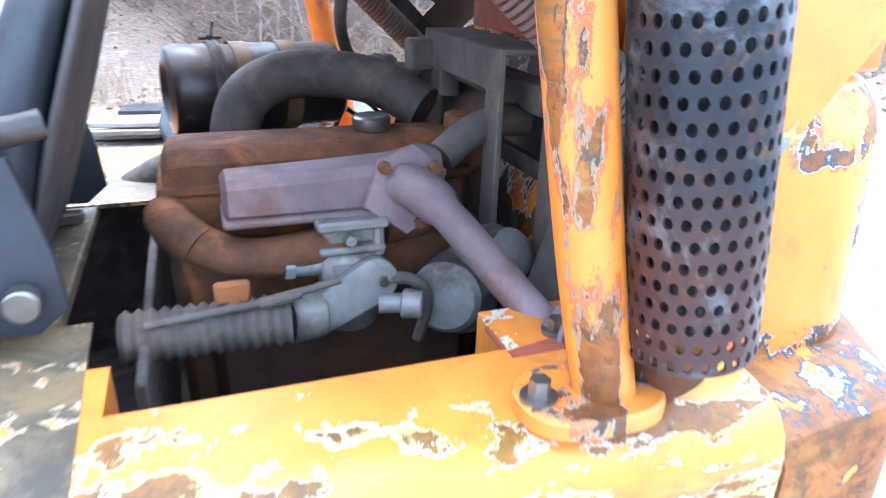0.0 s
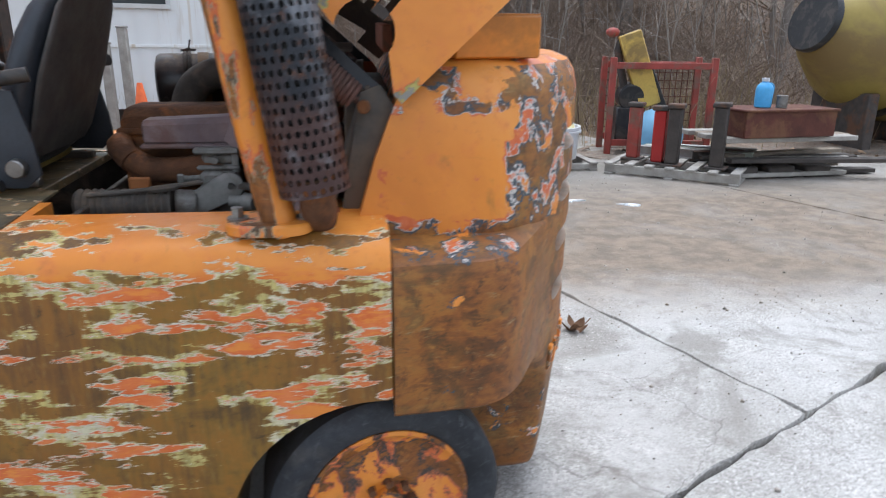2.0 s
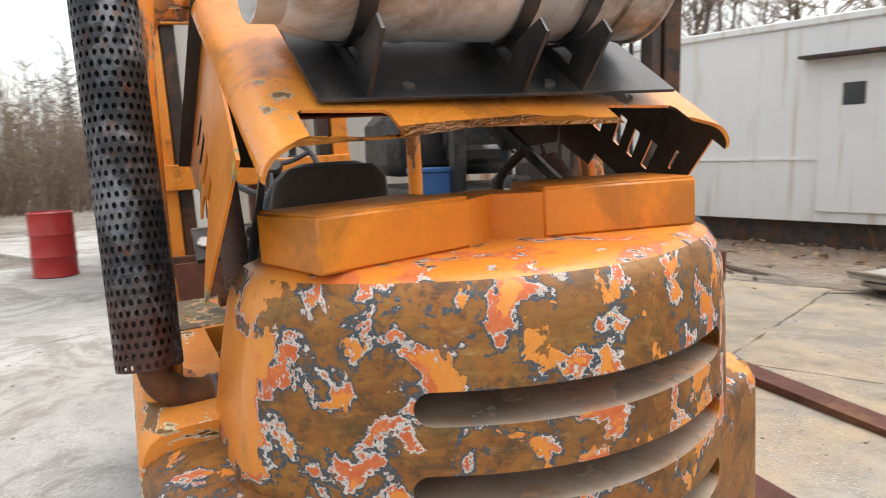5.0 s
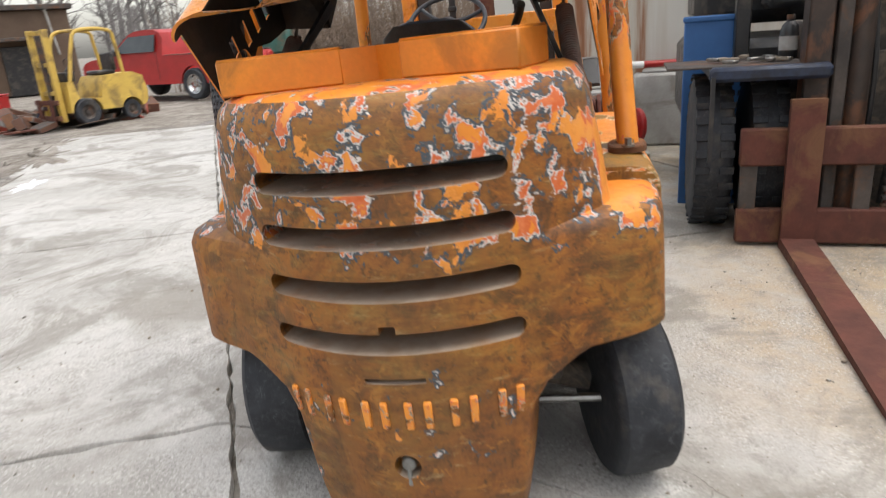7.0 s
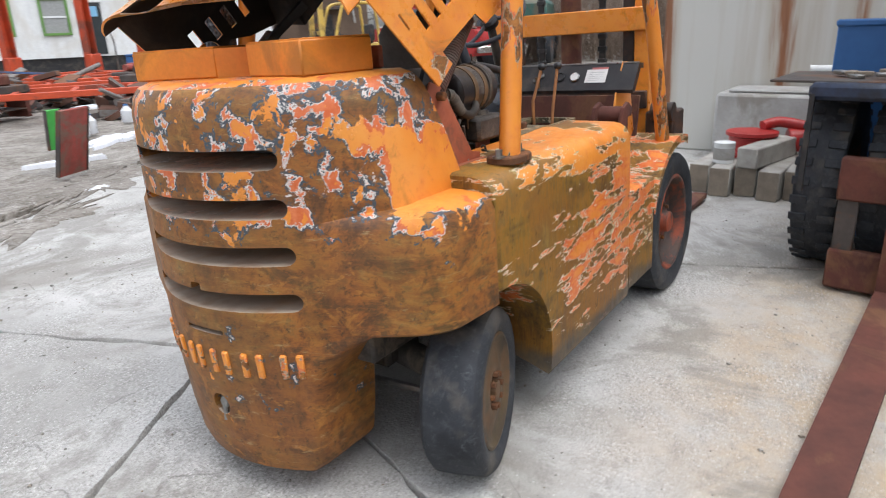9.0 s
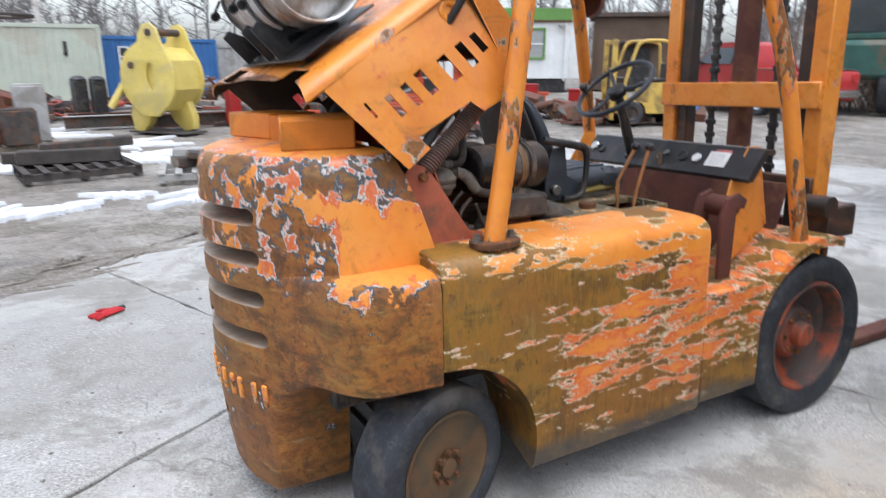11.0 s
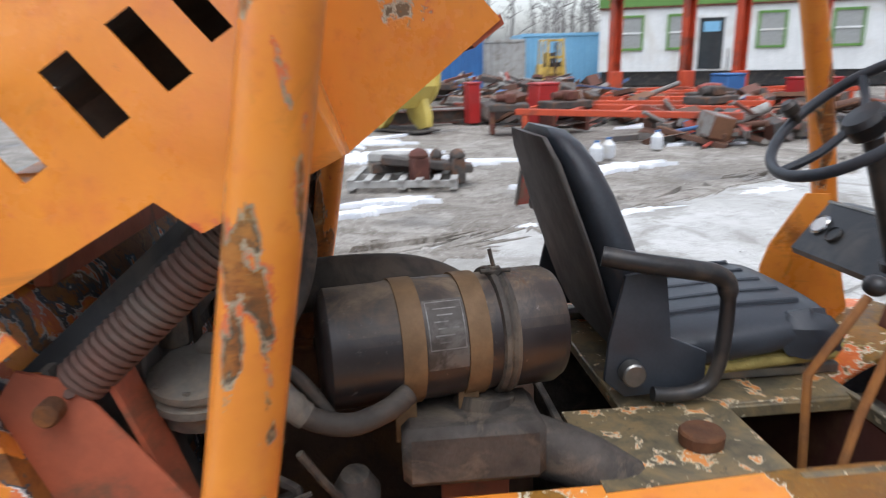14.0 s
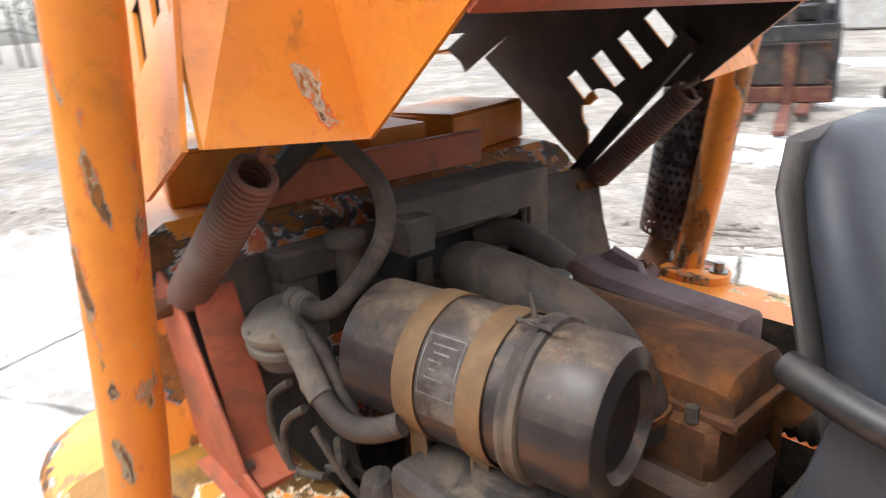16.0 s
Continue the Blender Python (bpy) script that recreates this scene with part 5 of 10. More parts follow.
part("flange", Shape().plate([(-0.045, -0.05), (0.03, -0.065), (0.06, -0.02), (0.05, 0.045), (-0.01, 0.06), (-0.05, 0.02)], (), 0.018, Matrix.Translation((0.505, -0.298, 1.135)) @ Matrix.Rotation(radians(80), 4, "X") @ Matrix.Rotation(radians(-25), 4, "Z"), 0.003), M_MAUVE, mo)
for dx, dz in ((-0.035, 0.035), (0.045, 0.03), (0.02, -0.055)):
    part("nut", Shape().cyl((0.505 + dx, -0.305, 1.135 + dz), (0.505 + dx, -0.322, 1.135 + dz), 0.010, seg=6), M_RUST, mo)
part("down_pipe", Shape().tube(spl([(0.50, -0.29, 1.14), (0.535, -0.34, 1.125), (0.585, -0.42, 1.065), (0.635, -0.50, 1.0), (0.67, -0.57, 0.96)], 6), [0.034] * 8 + [0.027] * 17, 18), M_MAUVE, eng, "heat-tinted down pipe")
part("flex_joint", spring((0.655, -0.545, 0.985), (0.683, -0.655, 1.005), 0.036, 7, 0.008), M_MAUVE, eng, "ribbed flexible exhaust joint")
part("elbow", Shape().tube(spl([(0.68, -0.645, 1.003), (0.688, -0.71, 1.018), (0.690, -0.75, 1.055), (0.685, -0.762, 1.11)], 6), 0.036, 16), M_RUST, eng, "rusty exhaust elbow to the muffler")
# exhaust runners, carburettor and the side bits
part("runner", Shape().tube(spl([(0.16, -0.19, 1.06), (0.20, -0.245, 1.05), (0.27, -0.27, 1.03), (0.38, -0.275, 1.04), (0.46, -0.26, 1.06)], 6), 0.032, 12).tube(spl([(0.155, -0.18, 1.08), (0.165, -0.22, 1.075), (0.20, -0.25, 1.05)], 5), 0.034, 10).tube(spl([(0.60, -0.18, 1.08), (0.56, -0.23, 1.06), (0.48, -0.25, 1.055)], 5), 0.032, 10), M_RUST, eng, "brown cast runner")
carb = Shape().box((0.365, -0.325, 1.078), (0.475, -0.21, 1.094), 0.004).box((0.378, -0.305, 1.045), (0.462, -0.215, 1.08), 0.010).box((0.368, -0.315, 1.036), (0.472, -0.212, 1.048), 0.004).box((0.372, -0.318, 0.965), (0.468, -0.215, 1.038), 0.014).cyl((0.42, -0.27, 0.97), (0.42, -0.27, 0.90), 0.056, 0.048, 20, 0.008).cyl((0.322, -0.29, 1.018), (0.375, -0.29, 1.014), 0.016, seg=12).cyl((0.318, -0.29, 1.018), (0.332, -0.29, 1.017), 0.020, seg=6).cyl((0.462, -0.30, 1.08), (0.462, -0.303, 1.03), 0.010, seg=8).cyl((0.415, -0.31, 1.062), (0.415, -0.325, 1.062), 0.009, seg=6)
part("carburettor", carb, M_ALLOY, eng, "grey dusty carburettor")
cv = [(0.052 + 0.030 * math.cos(a), 0.030 * math.sin(a)) for a in (radians(d) for d in range(-90, 91, 18))] + [(-0.052 + 0.024 * math.cos(a), 0.024 * math.sin(a)) for a in (radians(d) for d in range(90, 271, 18))]
ae = part("air_elbow", Shape().plate(cv, (), 0.030, Matrix.Translation((0.402, -0.335, 0.975)) @ Matrix.Rotation(radians(78), 4, "X") @ Matrix.Rotation(radians(27), 4, "Z"), 0.006).cyl((0.365, -0.335, 0.955), (0.315, -0.345, 0.958), 0.036, 0.038, 18, 0.004), M_ALLOY, eng, "grey inlet elbow with a rounded cover")
for q in (-0.06, 0.06):
    part("screw", Shape().cyl((0.402 + q * 0.9, -0.355, 0.978 + q * 0.46), (0.402 + q * 0.9, -0.364, 0.977 + q * 0.46), 0.008, seg=8), M_STEEL, ae)
rib = [(0.035 + (0.005 if i % 2 else -0.002), i * 0.0085) for i in range(28)]
part("ribbed_hose", Shape().lathe(rib, (0.085, -0.345, 0.962), (1, -0.03, 0.0), 20), M_DUSTY, eng, "ribbed grey air hose")
part("bracket", Shape().box((0.212, -0.35, 0.995), (0.262, -0.335, 1.028), 0.004).cyl((0.237, -0.345, 0.975), (0.237, -0.345, 1.0), 0.012, seg=8), plain("orange_rust", (0.36, 0.13, 0.03), (0.22, 0.085, 0.03), 0.8), eng, "small rusty bracket")
part("choke_rod", Shape().tube([(0.12, -0.375, 0.992), (0.28, -0.375, 1.005), (0.39, -0.36, 1.018)], 0.006, 8).tube([(0.27, -0.376, 1.003), (0.33, -0.371, 1.010)], 0.009, 8), M_DUSTY, eng)
part("loop_hose", Shape().tube(spl([(0.455, -0.33, 0.985), (0.485, -0.34, 1.0), (0.52, -0.34, 0.985), (0.535, -0.335, 0.945), (0.52, -0.33, 0.88)], 6), 0.010, 8), M_DUSTY, eng, "small dusty hose")
part("regulator", Shape().cyl((0.485, -0.36, 0.965), (0.515, -0.375, 0.965), 0.024, 0.022, 16, 0.003).cyl((0.45, -0.35, 0.965), (0.49, -0.36, 0.965), 0.016, seg=10), M_ALLOY, eng, "grey fuel fitting")
part("lift_pump", Shape().lathe([(0.03, -0.06), (0.05, -0.055), (0.055, -0.01), (0.06, 0.0), (0.06, 0.012), (0.05, 0.02), (0.045, 0.06), (0.02, 0.07)], (0.655, -0.30, 0.995), (0.2, -0.6, 0.3), 20), M_ALLOY, eng, "round dusty generator end")
part("generator", Shape().cyl((0.66, -0.20, 0.93), (0.56, -0.34, 0.95), 0.062, 0.062, 20, 0.01).box((0.60, -0.30, 0.85), (0.68, -0.24, 0.94), 0.01), M_ALLOY, eng, "dusty generator")
part("pushrod_cover", Shape().box((0.17, -0.228, 0.93), (0.66, -0.205, 1.03), 0.01), M_RUST, eng, "rusty side cover")
part("thermostat", Shape().box((0.63, -0.15, 1.10), (0.71, -0.03, 1.17), 0.015).cyl((0.67, -0.09, 1.15), (0.67, -0.09, 1.20), 0.03, 0.028, 14, 0.004), M_RUST, eng, "crusted thermostat housing")
part("fan", Shape().box((0.75, -0.20, 0.99), (0.756, 0.16, 1.03), 0.002).box((0.75, -0.04, 0.83), (0.756, 0.0, 1.19), 0.002).cyl((0.72, -0.02, 1.01), (0.76, -0.02, 1.01), 0.04, seg=16), M_GREASE, eng, "engine fan")
# air cleaner
M_LABEL = plain("scratched_label_plate", (0.075, 0.062, 0.052), (0.045, 0.036, 0.030), 0.45, 0.2, 30.0, 140.0, 0.2, 0.001, dirt=(0.15, 0.135, 0.12))
ac = new("air_cleaner")
ac.parent = truck
ac.location = (-0.012, 0.002, -0.008)
AX = Vector((-0.985, -0.17, 0.0)).normalized()
A0 = Vector((0.535, 0.335, 1.192))
part("canister", Shape().lathe([(0.001, 0.0), (0.060, 0.0), (0.078, 0.004), (0.086, 0.012), (0.087, 0.09), (0.0885, 0.10), (0.0885, 0.20), (0.087, 0.21), (0.087, 0.255)], A0, AX, 40), M_CANISTER, ac, "dark brown enamelled canister")
part("end_cup", Shape().lathe([(0.087, 0.262), (0.0885, 0.27), (0.0885, 0.336), (0.082, 0.348), (0.060, 0.354), (0.052, 0.342), (0.03, 0.338), (0.001, 0.338)], A0, AX, 40), M_CANISTER, ac, "removable dusty end cup")
part("clamp_ring", Shape().lathe([(0.088, 0.246), (0.094, 0.248), (0.096, 0.254), (0.092, 0.259), (0.096, 0.264), (0.094, 0.270), (0.088, 0.272)], A0, AX, 40), M_GREASE, ac, "clamp ring")
cp = A0 + AX * 0.259 + Vector((0.0, 0.02, 0.093))
part("clamp_bolt", Shape().tube([cp + Vector((-0.022, 0.0, 0.003)), cp + Vector((0.022, 0.006, 0.004))], 0.0035, 8).box(tuple(cp + Vector((-0.008, -0.004, -0.004))), tuple(cp + Vector((0.008, 0.006, 0.010))), 0.002).tube([cp, cp + Vector((0.008, 0.0, 0.035))], 0.003, 6), M_GREASE, ac)
for d in (0.120, 0.212):
    st = Shape().lathe([(0.0895, d - 0.016), (0.0915, d - 0.016), (0.0915, d + 0.016), (0.0895, d + 0.016), (0.0895, d - 0.016)], A0, AX, 40)
    b = A0 + AX * d
    st.box((b.x - 0.015, b.y + 0.055, 1.06), (b.x + 0.015, b.y + 0.059, 1.145), 0.001)
    part("strap", st, M_STRAP, ac, "tan metal strap")
lb = Shape()
rings = []
for d in (0.138, 0.195):
    c = A0 + AX * d
    u, w = Vector((AX.y, -AX.x, 0)), Vector((0, 0, 1))
    rings.append([c + 0.0898 * (math.cos(a) * -u * -1 + math.sin(a) * w) for a in (radians(q) for q in range(-10, 56, 8))])
n = len(rings[0])
lb.add([tuple(q) for r in rings for q in r], [(i, i + 1, n + i + 1, n + i) for i in range(n - 1)])
lp = part("label_plate", lb, M_LABEL, ac, "dark scratched metal label with a pale border")


def on_label(d0, d1, a0, a1):
    """A thin strip of print on the canister's label."""
    u, w = Vector((AX.y, -AX.x, 0)), Vector((0, 0, 1))
    st = Shape()
    rr = [[A0 + AX * d + 0.0904 * (math.cos(a) * u + math.sin(a) * w) for a in (radians(a0 + (a1 - a0) * q / 6) for q in range(7))] for d in (d0, d1)]
    st.add([tuple(q) for r in rr for q in r], [(q, q + 1, 8 + q, 7 + q) for q in range(6)])
    return st


M_PRINT = plain("pale_worn_print", (0.26, 0.25, 0.235), (0.10, 0.088, 0.078), 0.5, 0.3, 60.0, 200.0)
for d0, d1, a0, a1 in ((0.141, 0.1425, 8, 52), (0.1905, 0.192, 8, 52), (0.141, 0.192, 51, 52), (0.141, 0.192, 8, 9)):
    part("border", on_label(d0, d1, a0, a1), M_PRINT, lp)
for q in range(6):
    part("print_bar", on_label(0.150 + 0.005 * (q % 2), 0.184 - 0.007 * (q % 3), 44 - q * 6, 45.2 - q * 6), M_PRINT, lp)
part("outlet", Shape().tube(spl([(0.30, 0.33, 1.11), (0.30, 0.335, 1.06), (0.24, 0.34, 1.03), (0.16, 0.36, 1.0), (0.08, 0.38, 0.95)], 6), 0.045, 16), M_GREASE, ac, "black outlet duct")
part("saddle", Shape().box((0.225, 0.29, 1.01), (0.425, 0.42, 1.098), 0.012), M_GREASE, ac, "folded dark saddle bracket")
part("saddle_leg", Shape().box((0.27, 0.36, 0.80), (0.37, 0.37, 1.02), 0.003), M_DULL, ac, "red-orange support leg")
part("intake_duct", Shape().tube(spl([(0.65, 0.06, 1.18), (0.58, 0.12, 1.222), (0.48, 0.155, 1.238), (0.39, 0.16, 1.232), (0.325, 0.14, 1.195), (0.30, 0.11, 1.13), (0.297, 0.07, 1.06)], 8), 0.045, 20), M_DUSTHOSE, ac, "dusty grey-brown intake duct")
part("duct_ring", Shape().lathe([(0.045, 0), (0.050, 0.002), (0.050, 0.014), (0.045, 0.016)], (0.298, 0.085, 1.085), (0, 0.2, 1), 20), M_RUST, ac)
# pump, hoses and wires on the right side
VP = (0.672, 0.398, 1.172)
vp = part("vaporiser", Shape().lathe([(0.030, -0.046), (0.050, -0.042), (0.056, -0.020), (0.062, -0.014), (0.062, -0.003), (0.054, 0.0), (0.054, 0.006), (0.062, 0.009), (0.062, 0.018), (0.054, 0.024), (0.046, 0.034), (0.026, 0.042), (0.001, 0.044)], VP, (-0.05, 0.18, 1), 28), M_VAPOR, truck, "dusty round gas vaporiser with a bolted lid")
for k in range(8):
    a = 2 * math.pi * k / 8
    b = Vector((VP[0] + 0.055 * math.cos(a), VP[1] + 0.055 * math.sin(a), VP[2] + 0.012 - 0.010 * math.sin(a)))
    part("lid_bolt", Shape().cyl(b, b + Vector((0, 0.001, 0.013)), 0.0055, seg=6), M_VAPOR, vp)
part("union", Shape().tube([(0.668, 0.388, 1.214), (0.66, 0.388, 1.221), (0.615, 0.388, 1.221)], [0.012, 0.0165, 0.0165], 12).cyl((0.648, 0.388, 1.221), (0.640, 0.388, 1.221), 0.019, seg=14).cyl((0.626, 0.388, 1.221), (0.620, 0.388, 1.221), 0.0185, seg=14), M_VAPOR, vp, "grey hose union")
part("gas_hose", Shape().tube(spl([(0.618, 0.388, 1.221), (0.59, 0.386, 1.220), (0.56, 0.370, 1.238), (0.538, 0.335, 1.282), (0.530, 0.308, 1.33), (0.540, 0.305, 1.385), (0.575, 0.325, 1.428), (0.62, 0.34, 1.46)], 8), 0.0135, 14), M_DUSTHOSE, truck, "dusty rubber gas hose")
ch = spl([(0.625, 0.42, 1.19), (0.606, 0.426, 1.196), (0.573, 0.428, 1.174), (0.535, 0.428, 1.130), (0.481, 0.426, 1.112), (0.43, 0.418, 1.125), (0.40, 0.40, 1.14)], 8)
chose = part("coolant_hose", Shape().tube(ch, 0.0155, 12), M_DUSTHOSE, truck, "clamped grey coolant hose")
part("sleeve", Shape().tube(ch[6:25], [0.0185 + 0.002 * (k % 5 == 0) for k in range(19)], 12), M_VAPOR, chose, "dust-caked hose sleeve with clamps")
part("thin_hose", Shape().tube(spl([(0.622, 0.402, 1.200), (0.60, 0.406, 1.199), (0.554, 0.408, 1.185), (0.522, 0.406, 1.143), (0.50, 0.40, 1.10)], 6), 0.0095, 10), M_DUSTHOSE, truck, "thin dusty hose")
for q, zc in ((0.0, 1.06), (0.035, 1.035)):
    part("wire", Shape().tube(spl([(0.60 - q, 0.44, zc + 0.07), (0.645 - q, 0.45, zc + 0.03), (0.65 - q, 0.45, zc - 0.03), (0.61 - q, 0.445, zc - 0.07), (0.55 - q, 0.43, zc - 0.06)], 6), 0.006, 8), M_DUSTHOSE, truck, "looping dusty cable")
for k in range(5):
    random.seed(40 + k)
    a = Vector((random.uniform(0.45, 0.66), random.uniform(0.30, 0.42), random.uniform(1.0, 1.12)))
    pts = [a]
    for _ in range(4):
        pts.append(pts[-1] + Vector((random.uniform(-0.06, 0.05), random.uniform(-0.04, 0.04), random.uniform(-0.08, 0.02))))
    part("wire", Shape().tube(spl(pts, 6), random.choice((0.004, 0.006, 0.008)), 6), random.choice((M_HOSE, M_GREASE, M_DUSTY)), eng)
random.seed(0)
part("distributor", Shape().lathe([(0.03, 0), (0.035, 0.05), (0.032, 0.055), (0.02, 0.08), (0.001, 0.082)], (0.47, 0.30, 0.96), (0, 0.2, 1), 20), M_GREASE, eng, "distributor under its cap")
part("bay_wall", Shape().box((0.12, -0.41, 0.60), (0.135, 0.41, 0.95), 0.003), M_GREASE, truck, "dark engine bay bulkhead")

# ---- perforated muffler guard on the left rear corner ----
muf = new("muffler")
muf.parent = truck
MB, MT = Vector((0.696, -0.69, 1.068)), Vector((0.56, -0.685, 2.02))
part("muffler_body", Shape().cyl(MB + (MT - MB) * 0.02, MT, 0.05, 0.05, 20, 0.01), M_BLACK, muf, "dark muffler body")


def perforated(p0, p1, r, cols=26, rows=44):
    """A tube of sheet with a round-cornered hole in every cell."""
    p0, p1 = Vector(p0), Vector(p1)
    d = (p1 - p0).normalized()
    u = d.orthogonal().normalized()
    w = d.cross(u)
    L = (p1 - p0).length
    verts, faces = [], []

    def at(a, h, rr=r):
        t = 2 * math.pi * a / cols
        return tuple(p0 + d * (L * h / rows) + rr * (math.cos(t) * u + math.sin(t) * w))
    for i in range(rows):
        for j in range(cols):
            k = len(verts)
            o = 0.5 if i % 2 else 0.0
            box = [(0, 0), (0.5, 0), (1, 0), (1, 0.5), (1, 1), (0.5, 1), (0, 1), (0, 0.5)]
            hole = [(0.5 + 0.30 * math.cos(a), 0.5 + 0.30 * math.sin(a)) for a in (radians(225 + 45 * q) for q in range(8))]
            verts.extend(at(j + o + x, i + y) for x, y in box)
            verts.extend(at(j + o + x, i + y) for x, y in hole)
            verts.extend(at(j + o + x, i + y, r - 0.004) for x, y in hole)
            for q in range(8):
                n = (q + 1) % 8
                faces.append((k + q, k + n, k + 8 + n, k + 8 + q))
                faces.append((k + 8 + q, k + 8 + n, k + 16 + n, k + 16 + q))
    s = Shape()
    return s.add(verts, faces)


gg = Graph("scorched_dark_steel")
gz = gg.math("ADD", gg.axis(2), gg.math("MULTIPLY", gg.math("SUBTRACT", gg.noise(6.0, 5), 0.5), 0.5))
gc = gg.ramp(gg.step(gz, 0.95, 1.55), [(0.0, (0.085, 0.040, 0.032)), (0.35, (0.075, 0.045, 0.042)), (0.5, (0.030, 0.033, 0.040)), (0.8, (0.040, 0.044, 0.052)), (1.0, (0.028, 0.030, 0.034))])
M_GUARD = gg.done(gg.mix(gg.step(gg.noise(26.0, 7, 0.75), 0.55, 0.66, 0, 0.75), gg.mix(gg.step(gg.noise(9.0, 7, 0.7, 0.5), 0.50, 0.64, 0.0, 0.75), gc, (0.23, 0.24, 0.26)), (0.13, 0.05, 0.02)), gg.step(gg.noise(14.0, 5), 0.35, 0.65, 0.28, 0.6), 0.5, gg.math("ADD", gg.noise(80.0, 3), gg.math("MULTIPLY", gg.noise(11.0, 3), 3.0)), 0.35, 0.006)
part("heat_guard", perforated(MB, MT, 0.069), M_GUARD, muf, "perforated dark steel heat guard, rusty near its foot")

# ---- seat ----
seat = new("seat")
seat.parent = truck
seat.location = (-0.022, -0.003, 0.004)


def padded(rings_in, mat, name, parent, label):
    s = Shape()
    s.rings(rings_in)
    return part(name, s, mat, parent, label, 50)


def slab_ring(c, across, up, w, t, n=28, p=3.2):
    c, across, up = Vector(c), Vector(across), Vector(up)
    res = []
    for i in range(n):
        a = 2 * math.pi * i / n
        ca, sa = math.cos(a), math.sin(a)
        res.append(c + across * (w * abs(ca) ** (2 / p) * (1 if ca >= 0 else -1)) + up * (t * abs(sa) ** (2 / p) * (1 if sa >= 0 else -1)))
    return res


YC = -0.075
back = []
BK = Vector((0.985, 0, 0.17)).normalized()
for q, w, t, bx in ((0.0, 0.17, 0.035, 0), (0.06, 0.215, 0.052, 0.0), (0.2, 0.235, 0.056, 0.006), (0.4, 0.235, 0.052, 0.010), (0.58, 0.23, 0.048, 0.012), (0.75, 0.215, 0.046, 0.010), (0.87, 0.19, 0.042, 0.006), (0.95, 0.15, 0.034, 0.002), (0.99, 0.10, 0.022, 0)):
    c = Vector((-0.02, YC, 1.03)).lerp(Vector((0.125, YC, 1.455)), q)
    back.append(slab_ring(c + BK * -bx, (0, 1, 0), BK, w, t))
padded(back, M_VINYL, "backrest", seat, "cracked blue-black vinyl backrest")
shell = []
for q, w in ((0.03, 0.16), (0.1, 0.205), (0.5, 0.222), (0.85, 0.19), (0.95, 0.14)):
    c = Vector((-0.02, YC, 1.03)).lerp(Vector((0.125, YC, 1.455)), q)
    shell.append(slab_ring(c + BK * 0.042, (0, 1, 0), BK, w, 0.012))
padded(shell, plain("grey_fibre_shell", (0.11, 0.10, 0.092), (0.075, 0.07, 0.066), 0.7, 0.0, 10.0, 80.0), "back_shell", seat, "grey scuffed back shell")
cush = []
for q, w, t in ((0.0, 0.17, 0.02), (0.05, 0.215, 0.04), (0.25, 0.235, 0.05), (0.6, 0.235, 0.045), (0.85, 0.215, 0.036), (0.95, 0.18, 0.028), (1.0, 0.12, 0.014)):
    c = Vector((0.0, YC, 1.045)).lerp(Vector((-0.40, YC, 1.085)), q)
    cush.append(slab_ring(c, (0, 1, 0), (0.1, 0, 1), w, t))
padded(cush, M_VINYL, "cushion", seat, "dusty ribbed vinyl cushion")
for k in range(5):
    y = YC - 0.14 + k * 0.07
    part("welt", Shape().tube(spl([(-0.05, y, 1.098), (-0.2, y, 1.110), (-0.34, y, 1.114)], 5), 0.006, 6), M_VINYL, seat)
fo = []
for q, w, t in ((0.0, 0.19, 0.012), (0.1, 0.225, 0.024), (0.9, 0.215, 0.024), (1.0, 0.18, 0.010)):
    fo.append(slab_ring(Vector((-0.02, YC, 1.010)).lerp(Vector((-0.42, YC, 1.03)), q), (0, 1, 0), (0, 0, 1), w, t))
padded(fo, M_FOAM, "foam", seat, "torn yellow seat foam")
for sgn in (-1, 1):
    y = YC + sgn * 0.285
    arm = spl([(0.09, y - sgn * 0.02, 1.255), (0.02, y, 1.243), (-0.06, y, 1.228), (-0.10, y, 1.218), (-0.120, y, 1.195), (-0.122, y, 1.13), (-0.115, y, 1.06), (-0.095, y, 1.018), (-0.05, y, 1.006), (0.0, y, 1.010)], 6)
    part("armrest", Shape().tube(arm, [0.017] * 26 + [0.013] * 29, 12), M_BLACK, seat, "bent black tube armrest")
    part("hip_plate", Shape().plate([(-0.10, 1.005), (0.04, 1.0), (0.075, 1.03), (0.07, 1.10), (0.045, 1.215), (-0.02, 1.225), (-0.035, 1.10), (-0.10, 1.07)], (), 0.012, xz(YC + sgn * 0.258), 0.003), M_VINYL, seat, "grey plastic hip plate")
    part("pivot_bolt", Shape().cyl((0.035, y - sgn * 0.02, 1.048), (0.035, y + sgn * 0.008, 1.048), 0.022, 0.021, 20, 0.003), M_STEEL, seat)
for y in (YC - 0.185, YC + 0.185):
    part("seat_rail", Shape().box((-0.40, y - 0.015, 0.985), (0.04, y + 0.015, 1.005), 0.003), M_STEEL, seat, "sliding seat rail")
part("latch", Shape().box((-0.30, YC - 0.31, 1.045), (-0.24, YC - 0.24, 1.075), 0.004), M_STEEL, seat, "bright latch")
part("torn_cover", Shape().blob((-0.33, YC + 0.20, 1.06), (0.07, 0.035, 0.05), 10, 6, 0.25), M_VINYL, seat, "torn dark cover flap")

